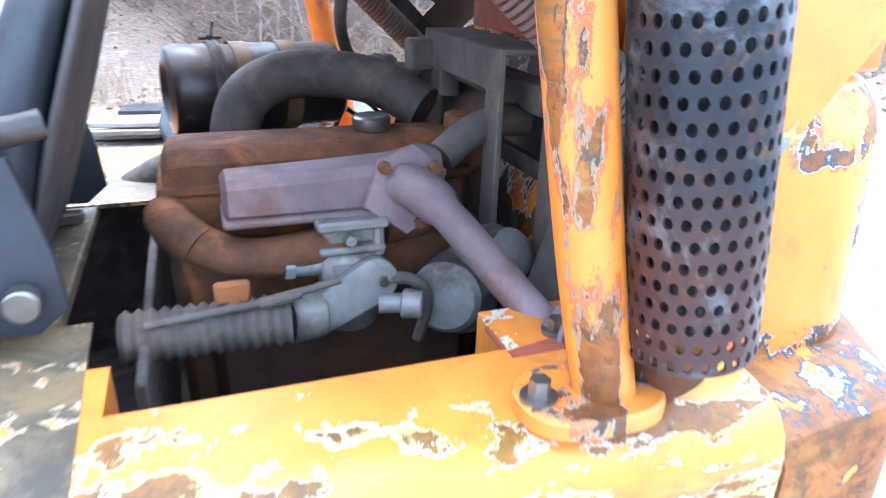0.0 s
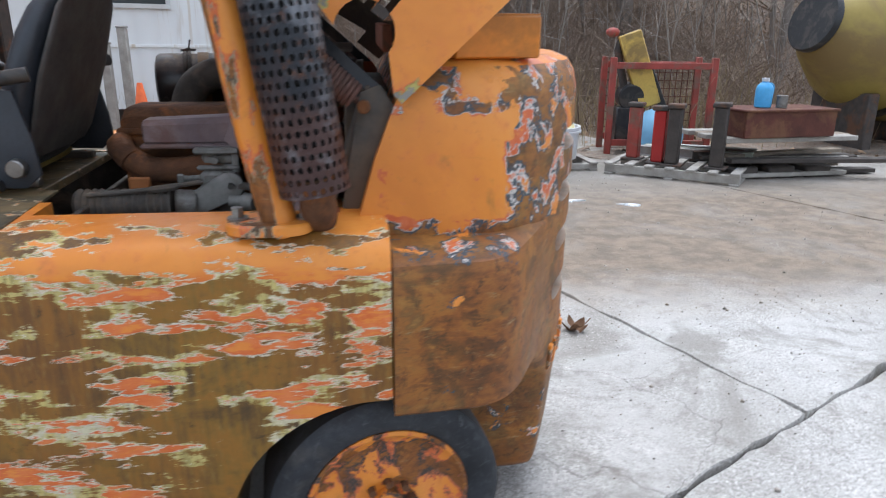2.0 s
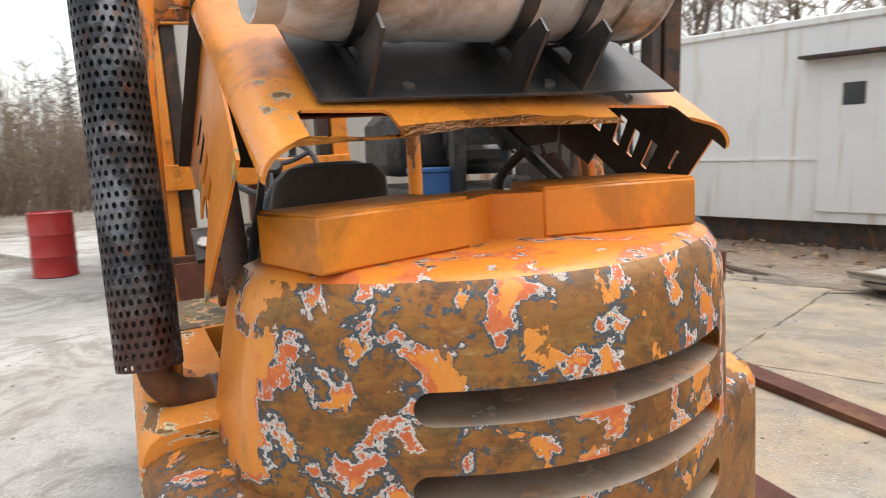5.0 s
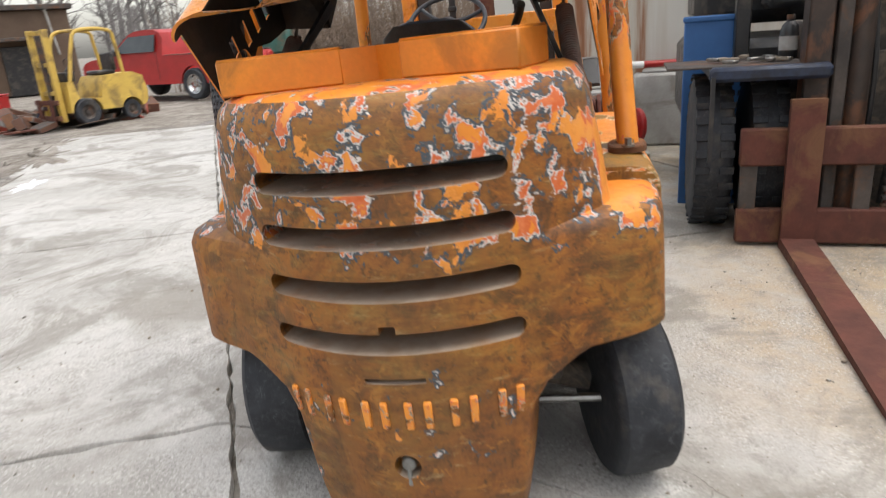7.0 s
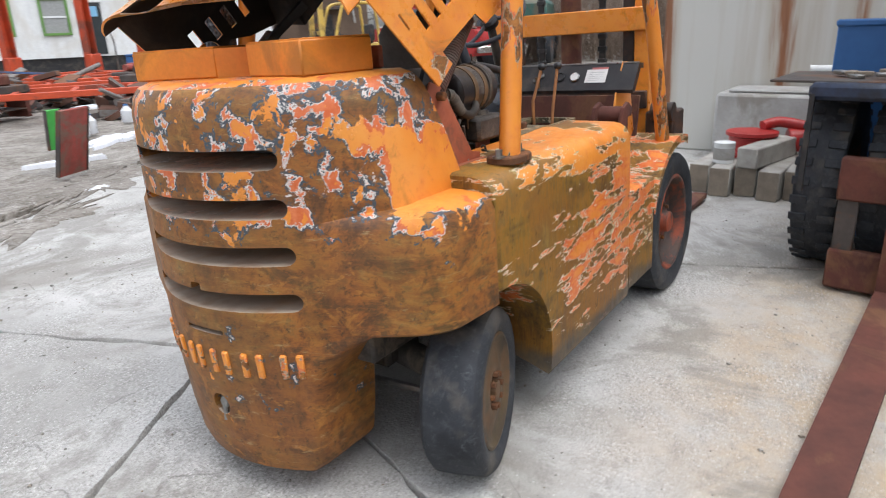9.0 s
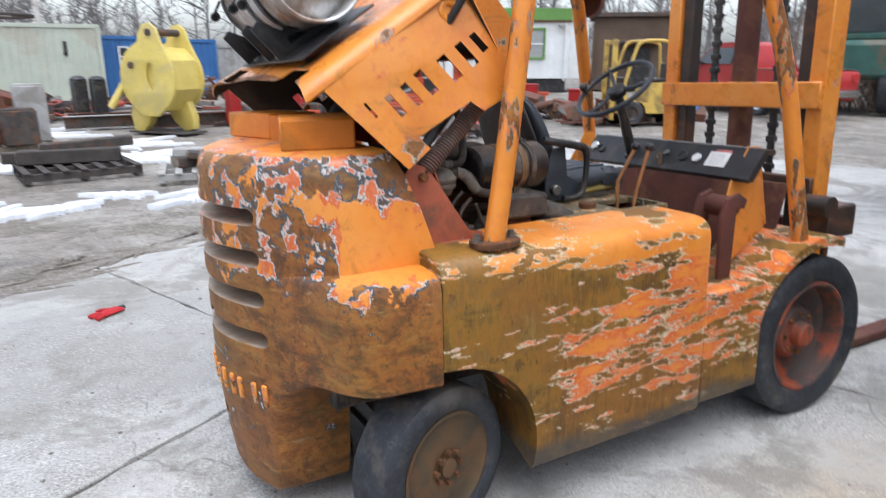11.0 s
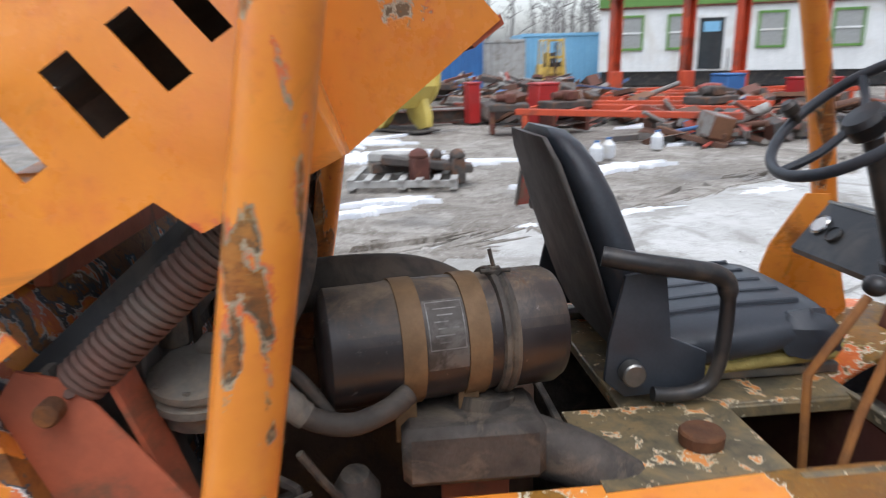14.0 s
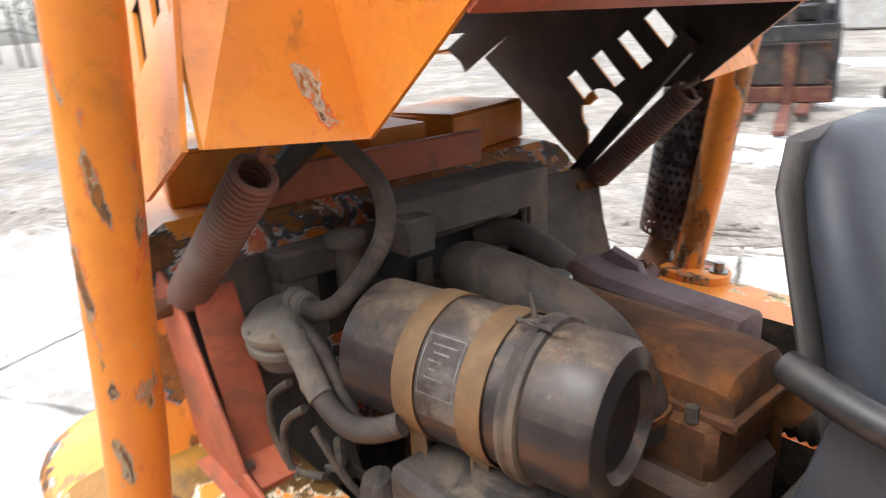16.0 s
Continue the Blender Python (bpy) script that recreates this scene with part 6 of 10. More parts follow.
# ---- floor, covers, levers ----
g = Graph("worn_olive_plate")
col = g.ramp(g.noise(8.0, 7, 0.7, 0.5), [(0.36, (0.060, 0.052, 0.034)), (0.47, (0.135, 0.108, 0.062)), (0.55, (0.21, 0.15, 0.070)), (0.66, (0.125, 0.105, 0.070))])
chip = g.noise(19.0, 7, 0.68, 0.3)
col = g.mix(g.step(chip, 0.575, 0.585), col, (0.60, 0.52, 0.36))
col = g.mix(g.step(chip, 0.605, 0.613), col, (0.62, 0.24, 0.06))
col = g.mix(g.step(g.noise(33.0, 6, 0.75), 0.60, 0.66, 0.0, 0.8), col, (0.045, 0.038, 0.028))
M_PLATE = g.done(col, g.step(g.noise(11.0, 5), 0.35, 0.65, 0.38, 0.62), 0.0, g.math("ADD", g.step(chip, 0.57, 0.61), g.math("MULTIPLY", g.noise(90.0, 3), 0.3)), 0.6, 0.0015)
part("cover_plate", Shape().plate([(0.07, -0.30), (0.085, -0.69), (-0.36, -0.69), (-0.36, -0.30)], [[(-0.10, -0.56), (-0.05, -0.56), (-0.05, -0.55), (-0.10, -0.55)]], 0.006, Matrix.Translation((0, 0, 0.985))), M_PLATE, truck, "worn olive and orange cover plate")
part("seat_deck", Shape().box((-0.40, -0.42, 0.962), (0.03, 0.22, 0.986), 0.003), M_PLATE, truck, "worn steel deck under the seat")
part("deck_plate", Shape().plate([(0.135, 0.20), (0.135, 0.44), (-0.15, 0.42), (-0.15, 0.20)], (), 0.008, Matrix.Translation((0, 0, 0.985))), M_PLATE, truck, "worn yellow-orange deck plate")
part("filler_cap", Shape().lathe([(0.03, 0), (0.034, 0.002), (0.035, 0.02), (0.032, 0.024), (0.001, 0.024)], (-0.05, 0.335, 0.989), (0, 0, 1), 20), M_RUST, truck, "rusty round filler cap")
part("lever_frame", Shape().box((-0.38, 0.20, 0.978), (-0.15, 0.215, 0.990), 0.002).box((-0.38, 0.43, 0.978), (-0.15, 0.445, 0.990), 0.002).box((-0.395, 0.20, 0.965), (-0.38, 0.445, 0.990), 0.002), M_PLATE, truck)
for i, (pts, kn) in enumerate((([(-0.22, 0.40, 0.88), (-0.26, 0.395, 1.05), (-0.32, 0.39, 1.215)], (-0.325, 0.39, 1.225)), ([(-0.24, 0.31, 0.88), (-0.23, 0.31, 1.08), (-0.315, 0.31, 1.205)], (-0.325, 0.31, 1.222)))):
    lv = part("lever", Shape().tube(pts, 0.0075, 8), plain("rusty_lever_%s" % "ab"[i], (0.34, 0.14, 0.035), (0.20, 0.085, 0.03), 0.6, 0.0, 20.0), truck, "thin rusty control lever")
    part("knob", Shape().blob(kn, (0.019, 0.021, 0.017), 14, 8), M_BLACK, lv, "black lever knob")
part("floor_pan", Shape().box((-1.05, -0.55, 0.60), (-0.38, 0.55, 0.63), 0.004), M_GREASE, truck, "dark floor pan")
part("toe_board", Shape().rings([[(-0.95, y, 0.62), (-1.06, y, 1.02), (-1.08, y, 1.02), (-0.97, y, 0.62)] for y in (-0.52, 0.52)]), M_OXIDE, truck, "rusted toe board")
part("seat_box_front", Shape().box((-0.40, -0.42, 0.60), (-0.385, 0.42, 0.962), 0.003), M_OXIDE, truck)
part("tilt_cylinder", Shape().cyl((-0.62, 0.47, 0.97), (-0.62, 0.60, 0.97), 0.045, 0.045, 18, 0.006).plate([(-0.60, 0.60), (-0.54, 0.60), (-0.53, 0.95), (-0.56, 1.01), (-0.62, 1.03), (-0.67, 1.0), (-0.66, 0.97), (-0.61, 0.97)], (), 0.02, xz(0.47), 0.004).plate([(-0.60, 0.60), (-0.54, 0.60), (-0.53, 0.95), (-0.56, 1.01), (-0.62, 1.03), (-0.67, 1.0), (-0.66, 0.97), (-0.61, 0.97)], (), 0.02, xz(0.61), 0.004), M_OXIDE, truck, "rusty bracket and pin beside the floor")
part("pedal", Shape().box((-0.80, 0.16, 0.70), (-0.78, 0.24, 0.80), 0.004, Matrix.Translation((0, 0, 0))), M_STEEL, truck, "worn pedal")

# ---- dash and steering ----
dash = new("dash")
dash.parent = truck
dash.location = (0.10, -0.01, 0.004)
rings = []
for y in (-0.44, 0.63):
    rings.append([(-0.86, y, 1.198), (-0.765, y, 1.082), (-0.772, y, 1.066), (-0.80, y, 1.070), (-0.885, y, 1.180), (-0.92, y, 1.17), (-0.92, y, 1.195)])
part("panel", Shape().rings(rings), M_BLACK, dash, "black sloping dash panel")
part("trim", Shape().tube([(-0.862, -0.44, 1.2), (-0.862, 0.63, 1.2)], 0.005, 6), M_STEEL, dash, "bare metal edge")
DN = Vector((0.116, 0, 0.095)).normalized()


def on_dash(y, q):
    return Vector((-0.86, y, 1.198)).lerp(Vector((-0.765, y, 1.082)), q) + DN * 0.002


for y, q, r, mat, nm in ((-0.40, 0.45, 0.028, M_CHROME, "gauge"), (-0.33, 0.55, 0.022, M_BLACK, "gauge"), (0.23, 0.5, 0.024, M_BLACK, "key_hole"), (0.31, 0.5, 0.026, M_CHROME, "gauge"), (0.12, 0.42, 0.016, M_STEEL, "switch"), (0.09, 0.6, 0.012, M_STEEL, "switch")):
    o = part(nm, Shape().lathe([(r, 0.0), (r * 1.05, 0.004), (r * 0.92, 0.008), (r * 0.85, 0.004), (0.001, 0.004)], on_dash(y, q), DN, 24), mat, dash)
    if mat is M_CHROME:
        part("dial", Shape().lathe([(r * 0.8, 0.005), (r * 0.8, 0.006), (0.001, 0.006)], on_dash(y, q), DN, 20), M_WHITE, o, "pale dial")
part("tag", Shape().box((-0.004, -0.012, -0.03), (0.004, 0.012, 0.03), 0.002, Matrix.Translation(on_dash(0.115, 0.75) + DN * 0.01)), M_STRAP, dash, "dangling key tag")
def sticker(y0, y1, q0, q1, mat, label):
    pts = [on_dash(y0, q0), on_dash(y1, q0), on_dash(y1, q1), on_dash(y0, q1)]
    part("sticker", Shape().rings([[p for p in pts], [p + DN * 0.001 for p in pts]]), mat, dash, label)
sticker(0.37, 0.48, 0.22, 0.72, M_WHITE, "white data sticker")
sticker(0.395, 0.48, 0.14, 0.22, plain("pink_band", (0.55, 0.17, 0.16), None, 0.5), "faded red band")
for k in range(5):
    sticker(0.385, 0.46, 0.32 + k * 0.075, 0.34 + k * 0.075, plain("grey_print", (0.3, 0.3, 0.3), None, 0.6) if k == 0 else bpy.data.materials["grey_print"], "grey line of small print")
for sgn in (-1, 1):
    part("side_plate", Shape().plate([(-0.765, 1.06), (-0.862, 1.205), (-0.93, 1.20), (-1.02, 0.86), (-0.98, 0.82), (-0.78, 0.70), (-0.74, 0.70), (-0.745, 1.0)], (), 0.008, xz(sgn * 0.545), 0.002), M_HOOD, dash, "orange dash end plate")
part("column", Shape().cyl((-0.82, -0.11, 1.10), (-0.715, -0.114, 1.40), 0.028, 0.022, 16).cyl((-0.83, -0.11, 1.07), (-0.81, -0.11, 1.13), 0.045, 0.038, 16), M_BLACK, dash, "black steering column")
WN = Vector((0.62, 0.0, 0.78)).normalized()
WC = Vector((-0.515, -0.004, 1.428))
stw = new("steering_wheel")
stw.parent = truck
stw.location = (-0.075, -0.12, 0.015)
u = Vector((0, 1, 0))
w = WN.cross(u)
part("rim", Shape().tube([WC + WN * 0.012 + 0.195 * (math.cos(a) * u + math.sin(a) * w) for a in (2 * math.pi * i / 48 for i in range(48))], 0.0125, 10, False, True), M_VINYL, stw, "thin dark steering rim")
part("hub", Shape().lathe([(0.03, -0.04), (0.045, -0.03), (0.05, 0.0), (0.04, 0.014), (0.001, 0.018)], WC, WN, 24), M_BLACK, stw)
for a in (20, 140, 260):
    d = math.cos(radians(a)) * u + math.sin(radians(a)) * w
    part("spoke", Shape().tube(spl([WC + d * 0.03, WC + d * 0.11 - WN * 0.006, WC + d * 0.19 + WN * 0.01], 5), 0.010, 8), M_VINYL, stw)
part("spinner", Shape().lathe([(0.008, -0.01), (0.010, 0.01), (0.020, 0.02), (0.021, 0.04), (0.012, 0.05)], WC + WN * 0.015 + 0.185 * (math.cos(radians(190)) * u + math.sin(radians(190)) * w), WN, 14), M_BLACK, stw, "black spinner knob")

# ---- mast ----
mast = new("mast")
mast.parent = truck
mast.location = (0.06, -0.03, -0.03)
M_MASTST = plain("greasy_mast_steel", (0.055, 0.038, 0.030), (0.030, 0.025, 0.022), 0.55, 0.2, 6.0, 50.0, dirt=(0.14, 0.06, 0.03))
for sgn in (-1, 1):
    y = sgn * 0.46
    part("outer_rail", Shape().box((-1.52, y - 0.045 if sgn > 0 else y - 0.045, 0.30), (-1.40, y + 0.045, 2.75), 0.006), M_HOOD, mast, "orange outer mast rail")
    y = sgn * 0.375
    part("inner_rail", Shape().box((-1.50, y - 0.035, 0.30), (-1.42, y + 0.035, 2.70), 0.006), M_MASTST, mast, "dark greasy inner mast rail")
    part("chain", Shape().box((-1.47, sgn * 0.20 - 0.02, 0.7), (-1.455, sgn * 0.20 + 0.02, 2.6), 0.003), M_BLACK, mast, "greasy lift chain")
    for k in range(26):
        part("link", Shape().box((-1.478, sgn * 0.20 - 0.026, 0.78 + k * 0.07), (-1.447, sgn * 0.20 + 0.026, 0.81 + k * 0.07), 0.004), M_BLACK, mast)
part("cross_beam", Shape().box((-1.40, -0.50, 1.375), (-1.37, 0.50, 1.50), 0.005), M_HOOD, mast, "orange cross beam")
part("top_beam", Shape().box((-1.42, -0.53, 2.16), (-1.38, 0.53, 2.37), 0.006), M_HOOD, mast, "wide orange upper beam")
part("ram", Shape().cyl((-1.46, 0, 0.35), (-1.46, 0, 2.35), 0.062, 0.062, 20, 0.006).cyl((-1.46, 0, 2.3), (-1.46, 0, 2.7), 0.045, seg=16), M_OXIDE, mast, "rusty lift ram")
part("ram_head", Shape().box((-1.50, -0.25, 1.96), (-1.43, 0.25, 2.0), 0.006), M_BLACK, mast, "dark chain crosshead")
part("low_beam", Shape().box((-1.42, -0.50, 0.95), (-1.38, 0.50, 1.05), 0.005), M_MASTST, mast)
part("carriage_plate", Shape().box((-1.62, -0.55, 0.70), (-1.57, 0.55, 0.80), 0.006).box((-1.62, -0.55, 0.30), (-1.57, 0.55, 0.40), 0.006), M_OXIDE, mast, "rusty fork carriage")
for sgn in (-1, 1):
    part("fork", Shape().box((-1.66, sgn * 0.40 - 0.06, 0.06), (-1.62, sgn * 0.40 + 0.06, 0.85), 0.006).box((-3.1, sgn * 0.40 - 0.06, 0.03), (-1.62, sgn * 0.40 + 0.06, 0.075), 0.006), M_OXIDE, mast, "long rusty fork")
    part("bracket", Shape().box((-1.45, sgn * 0.62 - 0.08, 0.80), (-1.25, sgn * 0.62 + 0.08, 0.95), 0.01).cyl((-1.25, sgn * 0.58, 0.95), (-1.25, sgn * 0.70, 0.95), 0.05, seg=16), M_MASTST, mast, "black mast bracket")

# ---- gas tank on the hood ----
def gas_tank():
    t = thing("gas_cylinder", "brushed aluminium gas cylinder lying in a black cradle on the hood", "gas tank", GROW @ Matrix.Translation((0.018, 0.03, 0.042)))
    c = Vector((1.03, 0.30, 1.79))
    ax = (0, -1, 0)
    R = 0.152
    prof = [(0.001, 0.055), (0.07, 0.052), (0.115, 0.06), (0.138, 0.08), (0.149, 0.11), (R, 0.14), (R, 0.28), (R + 0.003, 0.285), (R + 0.003, 0.295), (R, 0.30), (R, 0.52), (R + 0.003, 0.525), (R + 0.003, 0.535), (R, 0.54), (R, 0.68), (0.148, 0.71), (0.135, 0.745), (0.10, 0.77), (0.001, 0.775)]
    part("shell", Shape().lathe(prof, c, ax, 48), M_TANK, t)
    col = [(0.140, 0.085), (0.146, 0.082), (0.146, -0.005), (0.152, -0.010), (0.152, -0.018), (0.146, -0.022), (0.140, -0.018), (0.139, 0.0), (0.140, 0.085)]
    part("collar", Shape().lathe(col, c, ax, 48), M_TANK, t, "rolled collar round the valves")
    part("foot_ring", Shape().lathe([(0.120, 0.74), (0.126, 0.74), (0.126, 0.80), (0.120, 0.80), (0.120, 0.74)], c, ax, 40), M_TANK, t)
    for dx, dz, r, h, m, nm in ((0.0, 0.0, 0.022, 0.03, M_ALLOY, "relief_valve"), (-0.062, -0.035, 0.028, 0.012, plain("yellow_cap", (0.55, 0.45, 0.04), None, 0.5), "gauge"), (0.075, 0.06, 0.016, 0.05, M_BLACK, "filler_valve"), (-0.03, 0.06, 0.018, 0.055, M_BLACK, "service_valve"), (0.08, 0.0, 0.012, 0.018, M_BLACK, "level_valve")):
        o = c + Vector((dx, -0.052, dz))
        part(nm, Shape().cyl(o, o + Vector((0, h, 0)), r, r * 0.85, 16, 0.003), m, t)
    v = c + Vector((-0.03, 0.0, 0.06))
    part("coupling", Shape().cyl(v, v + Vector((-0.07, 0.012, -0.012)), 0.017, 0.02, 14, 0.003).cyl(v + Vector((-0.07, 0.012, -0.012)), v + Vector((-0.10, 0.017, -0.017)), 0.013, seg=12), M_STRAP, t, "brass hose coupling")
    return t


gas_tank()
cr = new("tank_cradle")
cr.parent = truck
cr.location = (0.018, 0.03, 0.042)
tagged(cr, "black steel cradle holding the gas cylinder")
TC = Vector((1.03, 0, 1.79))
PLN = Matrix.Translation((1.03, 0, 1.583)) @ Matrix.Rotation(radians(34), 4, "Y")
part("base_plate", Shape().box((-0.20, -0.42, -0.003), (0.095, 0.36, 0.004), 0.001, PLN), M_BLACK, cr, "black mounting plate")
for y in (-0.33, -0.02, 0.12):
    part("upright", Shape().plate([(-0.15, 0.0), (0.09, 0.0), (0.11, 0.13), (0.08, 0.14), (0.03, 0.075), (-0.06, 0.075), (-0.11, 0.14), (-0.15, 0.13)], [[(-0.08, 0.025), (0.03, 0.025), (0.03, 0.05), (-0.08, 0.05)]], 0.008, PLN @ xz(y), 0.001), M_BLACK, cr)
    ring = [TC + Vector((0.158 * math.cos(a), y, 0.158 * math.sin(a))) for a in (2 * math.pi * i / 40 for i in range(40))]
    part("band", Shape().rings([[p + Vector((0, -0.016, 0)), p + Vector((0, 0.016, 0)), p + (p - TC - Vector((0, y, 0))) * 0.02 + Vector((0, 0.016, 0)), p + (p - TC - Vector((0, y, 0))) * 0.02 + Vector((0, -0.016, 0))] for p in ring], False, True), M_BLACK, cr, "black clamping band")
    lt = TC + Vector((0.165, y, -0.03))
    part("toggle", Shape().tube([lt, lt + Vector((0.02, 0, -0.04))], 0.005, 8).lathe([(0.010, -0.006), (0.017, -0.006), (0.017, 0.006), (0.010, 0.006), (0.010, -0.006)], lt + Vector((0.02, 0, -0.055)), (0, 1, 0), 16), M_BLACK, cr, "ring toggle")
for x, y in ((-0.14, 0.05), (0.07, 0.05), (-0.14, -0.25), (0.07, -0.25)):
    part("bolt", Shape().cyl((x, y, 0.004), (x, y, 0.014), 0.012, seg=6, m=PLN), M_STEEL, cr)
hs = [(0.88, 0.317, 1.835), (0.83, 0.34, 1.80), (0.78, 0.40, 1.79), (0.73, 0.46, 1.83), (0.695, 0.50, 1.90), (0.665, 0.525, 1.94), (0.64, 0.55, 1.92), (0.635, 0.56, 1.84), (0.655, 0.545, 1.75), (0.678, 0.515, 1.693), (0.69, 0.49, 1.66)]
part("fuel_hose", Shape().tube(spl(hs, 8), 0.0135, 12), M_HOSE, truck, "looping black fuel hose")


# ---- loose orange blocks on the counterweight ----
def block(name, label, lo, hi, turn, c):
    t = thing(name, label, "block", GROW @ Matrix.Translation(c) @ Matrix.Rotation(radians(turn), 4, "Z"), "blocks on the counterweight")
    part("body", Shape().box(lo, hi, 0.005), M_BLOCK, t)
    part("lid_seam", Shape().box((lo[0] + 0.004, lo[1] + 0.004, hi[2] - 0.001), (hi[0] - 0.004, hi[1] - 0.004, hi[2] + 0.003), 0.001), M_BLOCK, t)
    return t


block("steel_block", "hollow orange steel block on the counterweight", (-0.21, 0.0, 0), (0.0, 0.33, 0.092), 15, (1.196, -0.430, 1.302))
block("steel_block", "hollow orange steel block on the counterweight", (-0.23, -0.33, 0), (0.0, 0.0, 0.095), -15, (1.203, 0.370, 1.302))
sp = thing("steel_block", "orange notched spacer block between the others", "block", GROW @ Matrix.Translation((0, -0.025, 1.302)), "blocks on the counterweight")
part("body", Shape().rings([[(x, y, z) for x, y in ((1.11, -0.085), (1.05, -0.005), (1.115, 0.075), (1.115, 0.08), (0.92, 0.07), (0.92, -0.075), (1.11, -0.09))] for z in (0.0, 0.088)]), M_BLOCK, sp)

t = thing("steel_bar", "dark red painted bar standing on edge before the blocks", "bar", GROW @ Matrix.Translation((0.862, 0.0, 1.302)))
part("bar", Shape().box((-0.012, -0.195, 0.0), (0.012, 0.36, 0.066), 0.003), M_DULL, t)

# ---- buildings and containers round the yard ----
def place(x, y, turn=0.0, z=0.0):
    """A pose on the ground; the bank's side and the far yard are each swung a little about the truck."""
    swing = 1.2 if y < -5.5 else -3.5 if y > 2.5 and x > 3.4 else 0.0
    return Matrix.Rotation(radians(swing), 4, "Z") @ Matrix.Translation((x, y, z)) @ Matrix.Rotation(radians(turn), 4, "Z")


def window(parent, x0, x1, z0, z1, y, frame=None, mullion=True):
    """A framed window on a wall that faces -y in the building's own axes."""
    w = part("window", Shape().box((x0, y - 0.02, z0), (x1, y + 0.02, z1), 0.004), M_GLASS, parent, "dark window")
    fm = frame or M_SIDING
    for a, b, c, d in ((x0 - 0.07, x1 + 0.07, z1, z1 + 0.07), (x0 - 0.07, x1 + 0.07, z0 - 0.07, z0), (x0 - 0.07, x0, z0, z1), (x1, x1 + 0.07, z0, z1)):
        part("frame", Shape().box((a, y - 0.05, c), (b, y + 0.02, d), 0.006), fm, w)
    if mullion:
        part("sash_bar", Shape().box((x0, y - 0.035, (z0 + z1) / 2 - 0.02), (x1, y + 0.02, (z0 + z1) / 2 + 0.02), 0.004), M_SIDING, w)
    return w


def ribbed_wall(x0, x1, z0, z1, y, pitch, depth):
    s = Shape()
    n = int((x1 - x0) / pitch)
    pts = []
    for i in range(n):
        a = x0 + (x1 - x0) * i / n
        d = (x1 - x0) / n
        pts += [(a, y), (a + d * 0.4, y), (a + d * 0.5, y - depth), (a + d * 0.9, y - depth)]
    pts += [(x1, y), (x1, y + 0.05), (x0, y + 0.05)]
    return s.rings([[(x, q, z0) for x, q in pts], [(x, q, z1) for x, q in pts]])


def storage_trailer():
    t = thing("storage_trailer", "white ribbed metal storage trailer with rust streaks", "trailer", place(-1.13, 9.92, 197))
    L, z0, z1 = 7.5, 0.34, 3.28
    st = Graph("white_trailer_steel").local()
    run = st.noise(2.2, 6, 0.6, 0.3, st.scaled((2.2, 2.2, 0.12)))
    c = st.mix(st.step(run, 0.56, 0.68, 0.0, 0.75), (0.82, 0.83, 0.82), (0.52, 0.42, 0.28))
    m = st.done(st.mix(st.step(st.noise(0.9, 5), 0.5, 0.75, 0, 0.5), c, (0.70, 0.71, 0.70)), 0.55, 0.0, st.noise(30.0, 3), 0.1, 0.002)
    part("front_wall", ribbed_wall(0.0, L, z0, z1, -0.02, 0.30, 0.012).move(Matrix.Diagonal((1, -1, 1, 1))), m, t)
    part("end_wall", Shape().box((0.0, -2.4, z0), (0.05, -0.04, z1), 0.01), m, t)
    part("back_wall", Shape().box((0.0, -2.45, z0), (L, -2.4, z1), 0.01), m, t)
    part("roof", Shape().box((-0.06, -2.5, z1), (L, 0.08, z1 + 0.12), 0.02), m, t, "thin white roof edge")
    part("belt", Shape().box((-0.01, 0.025, 1.28), (L, 0.05, 1.33), 0.004), m, t)
    # a solid dark box gives the shade below the raised trailer
    part("skirt", Shape().box((0.1, -2.3, -0.1), (L, -0.15, z0), 0.01), M_SCRAP, t, "dark box standing for the shade under the open floor")
    wo = part("window", Shape().box((1.02, 0.02, 1.93), (1.82, 0.06, 2.69), 0.004), M_GLASS, t, "grey window with a middle bar")
    for a, b, c0, d in ((0.95, 1.89, 2.69, 2.76), (0.95, 1.89, 1.86, 1.93), (0.95, 1.02, 1.93, 2.69), (1.82, 1.89, 1.93, 2.69), (1.02, 1.82, 2.30, 2.34)):
        part("frame", Shape().box((a, 0.02, c0), (b, 0.085, d), 0.004), M_SIDING, wo)
    do = part("door", Shape().box((2.55, 0.02, 0.5), (3.55, 0.07, 2.58), 0.006), m, t, "white door with a small dark pane")
    part("pane", Shape().box((2.95, 0.06, 2.08), (3.25, 0.08, 2.40), 0.004), M_GLASS, do)
    part("canopy", Shape().box((2.35, 0.0, 2.78), (3.8, 0.35, 2.82), 0.006), M_SCRAP, t, "thin door canopy")


storage_trailer()


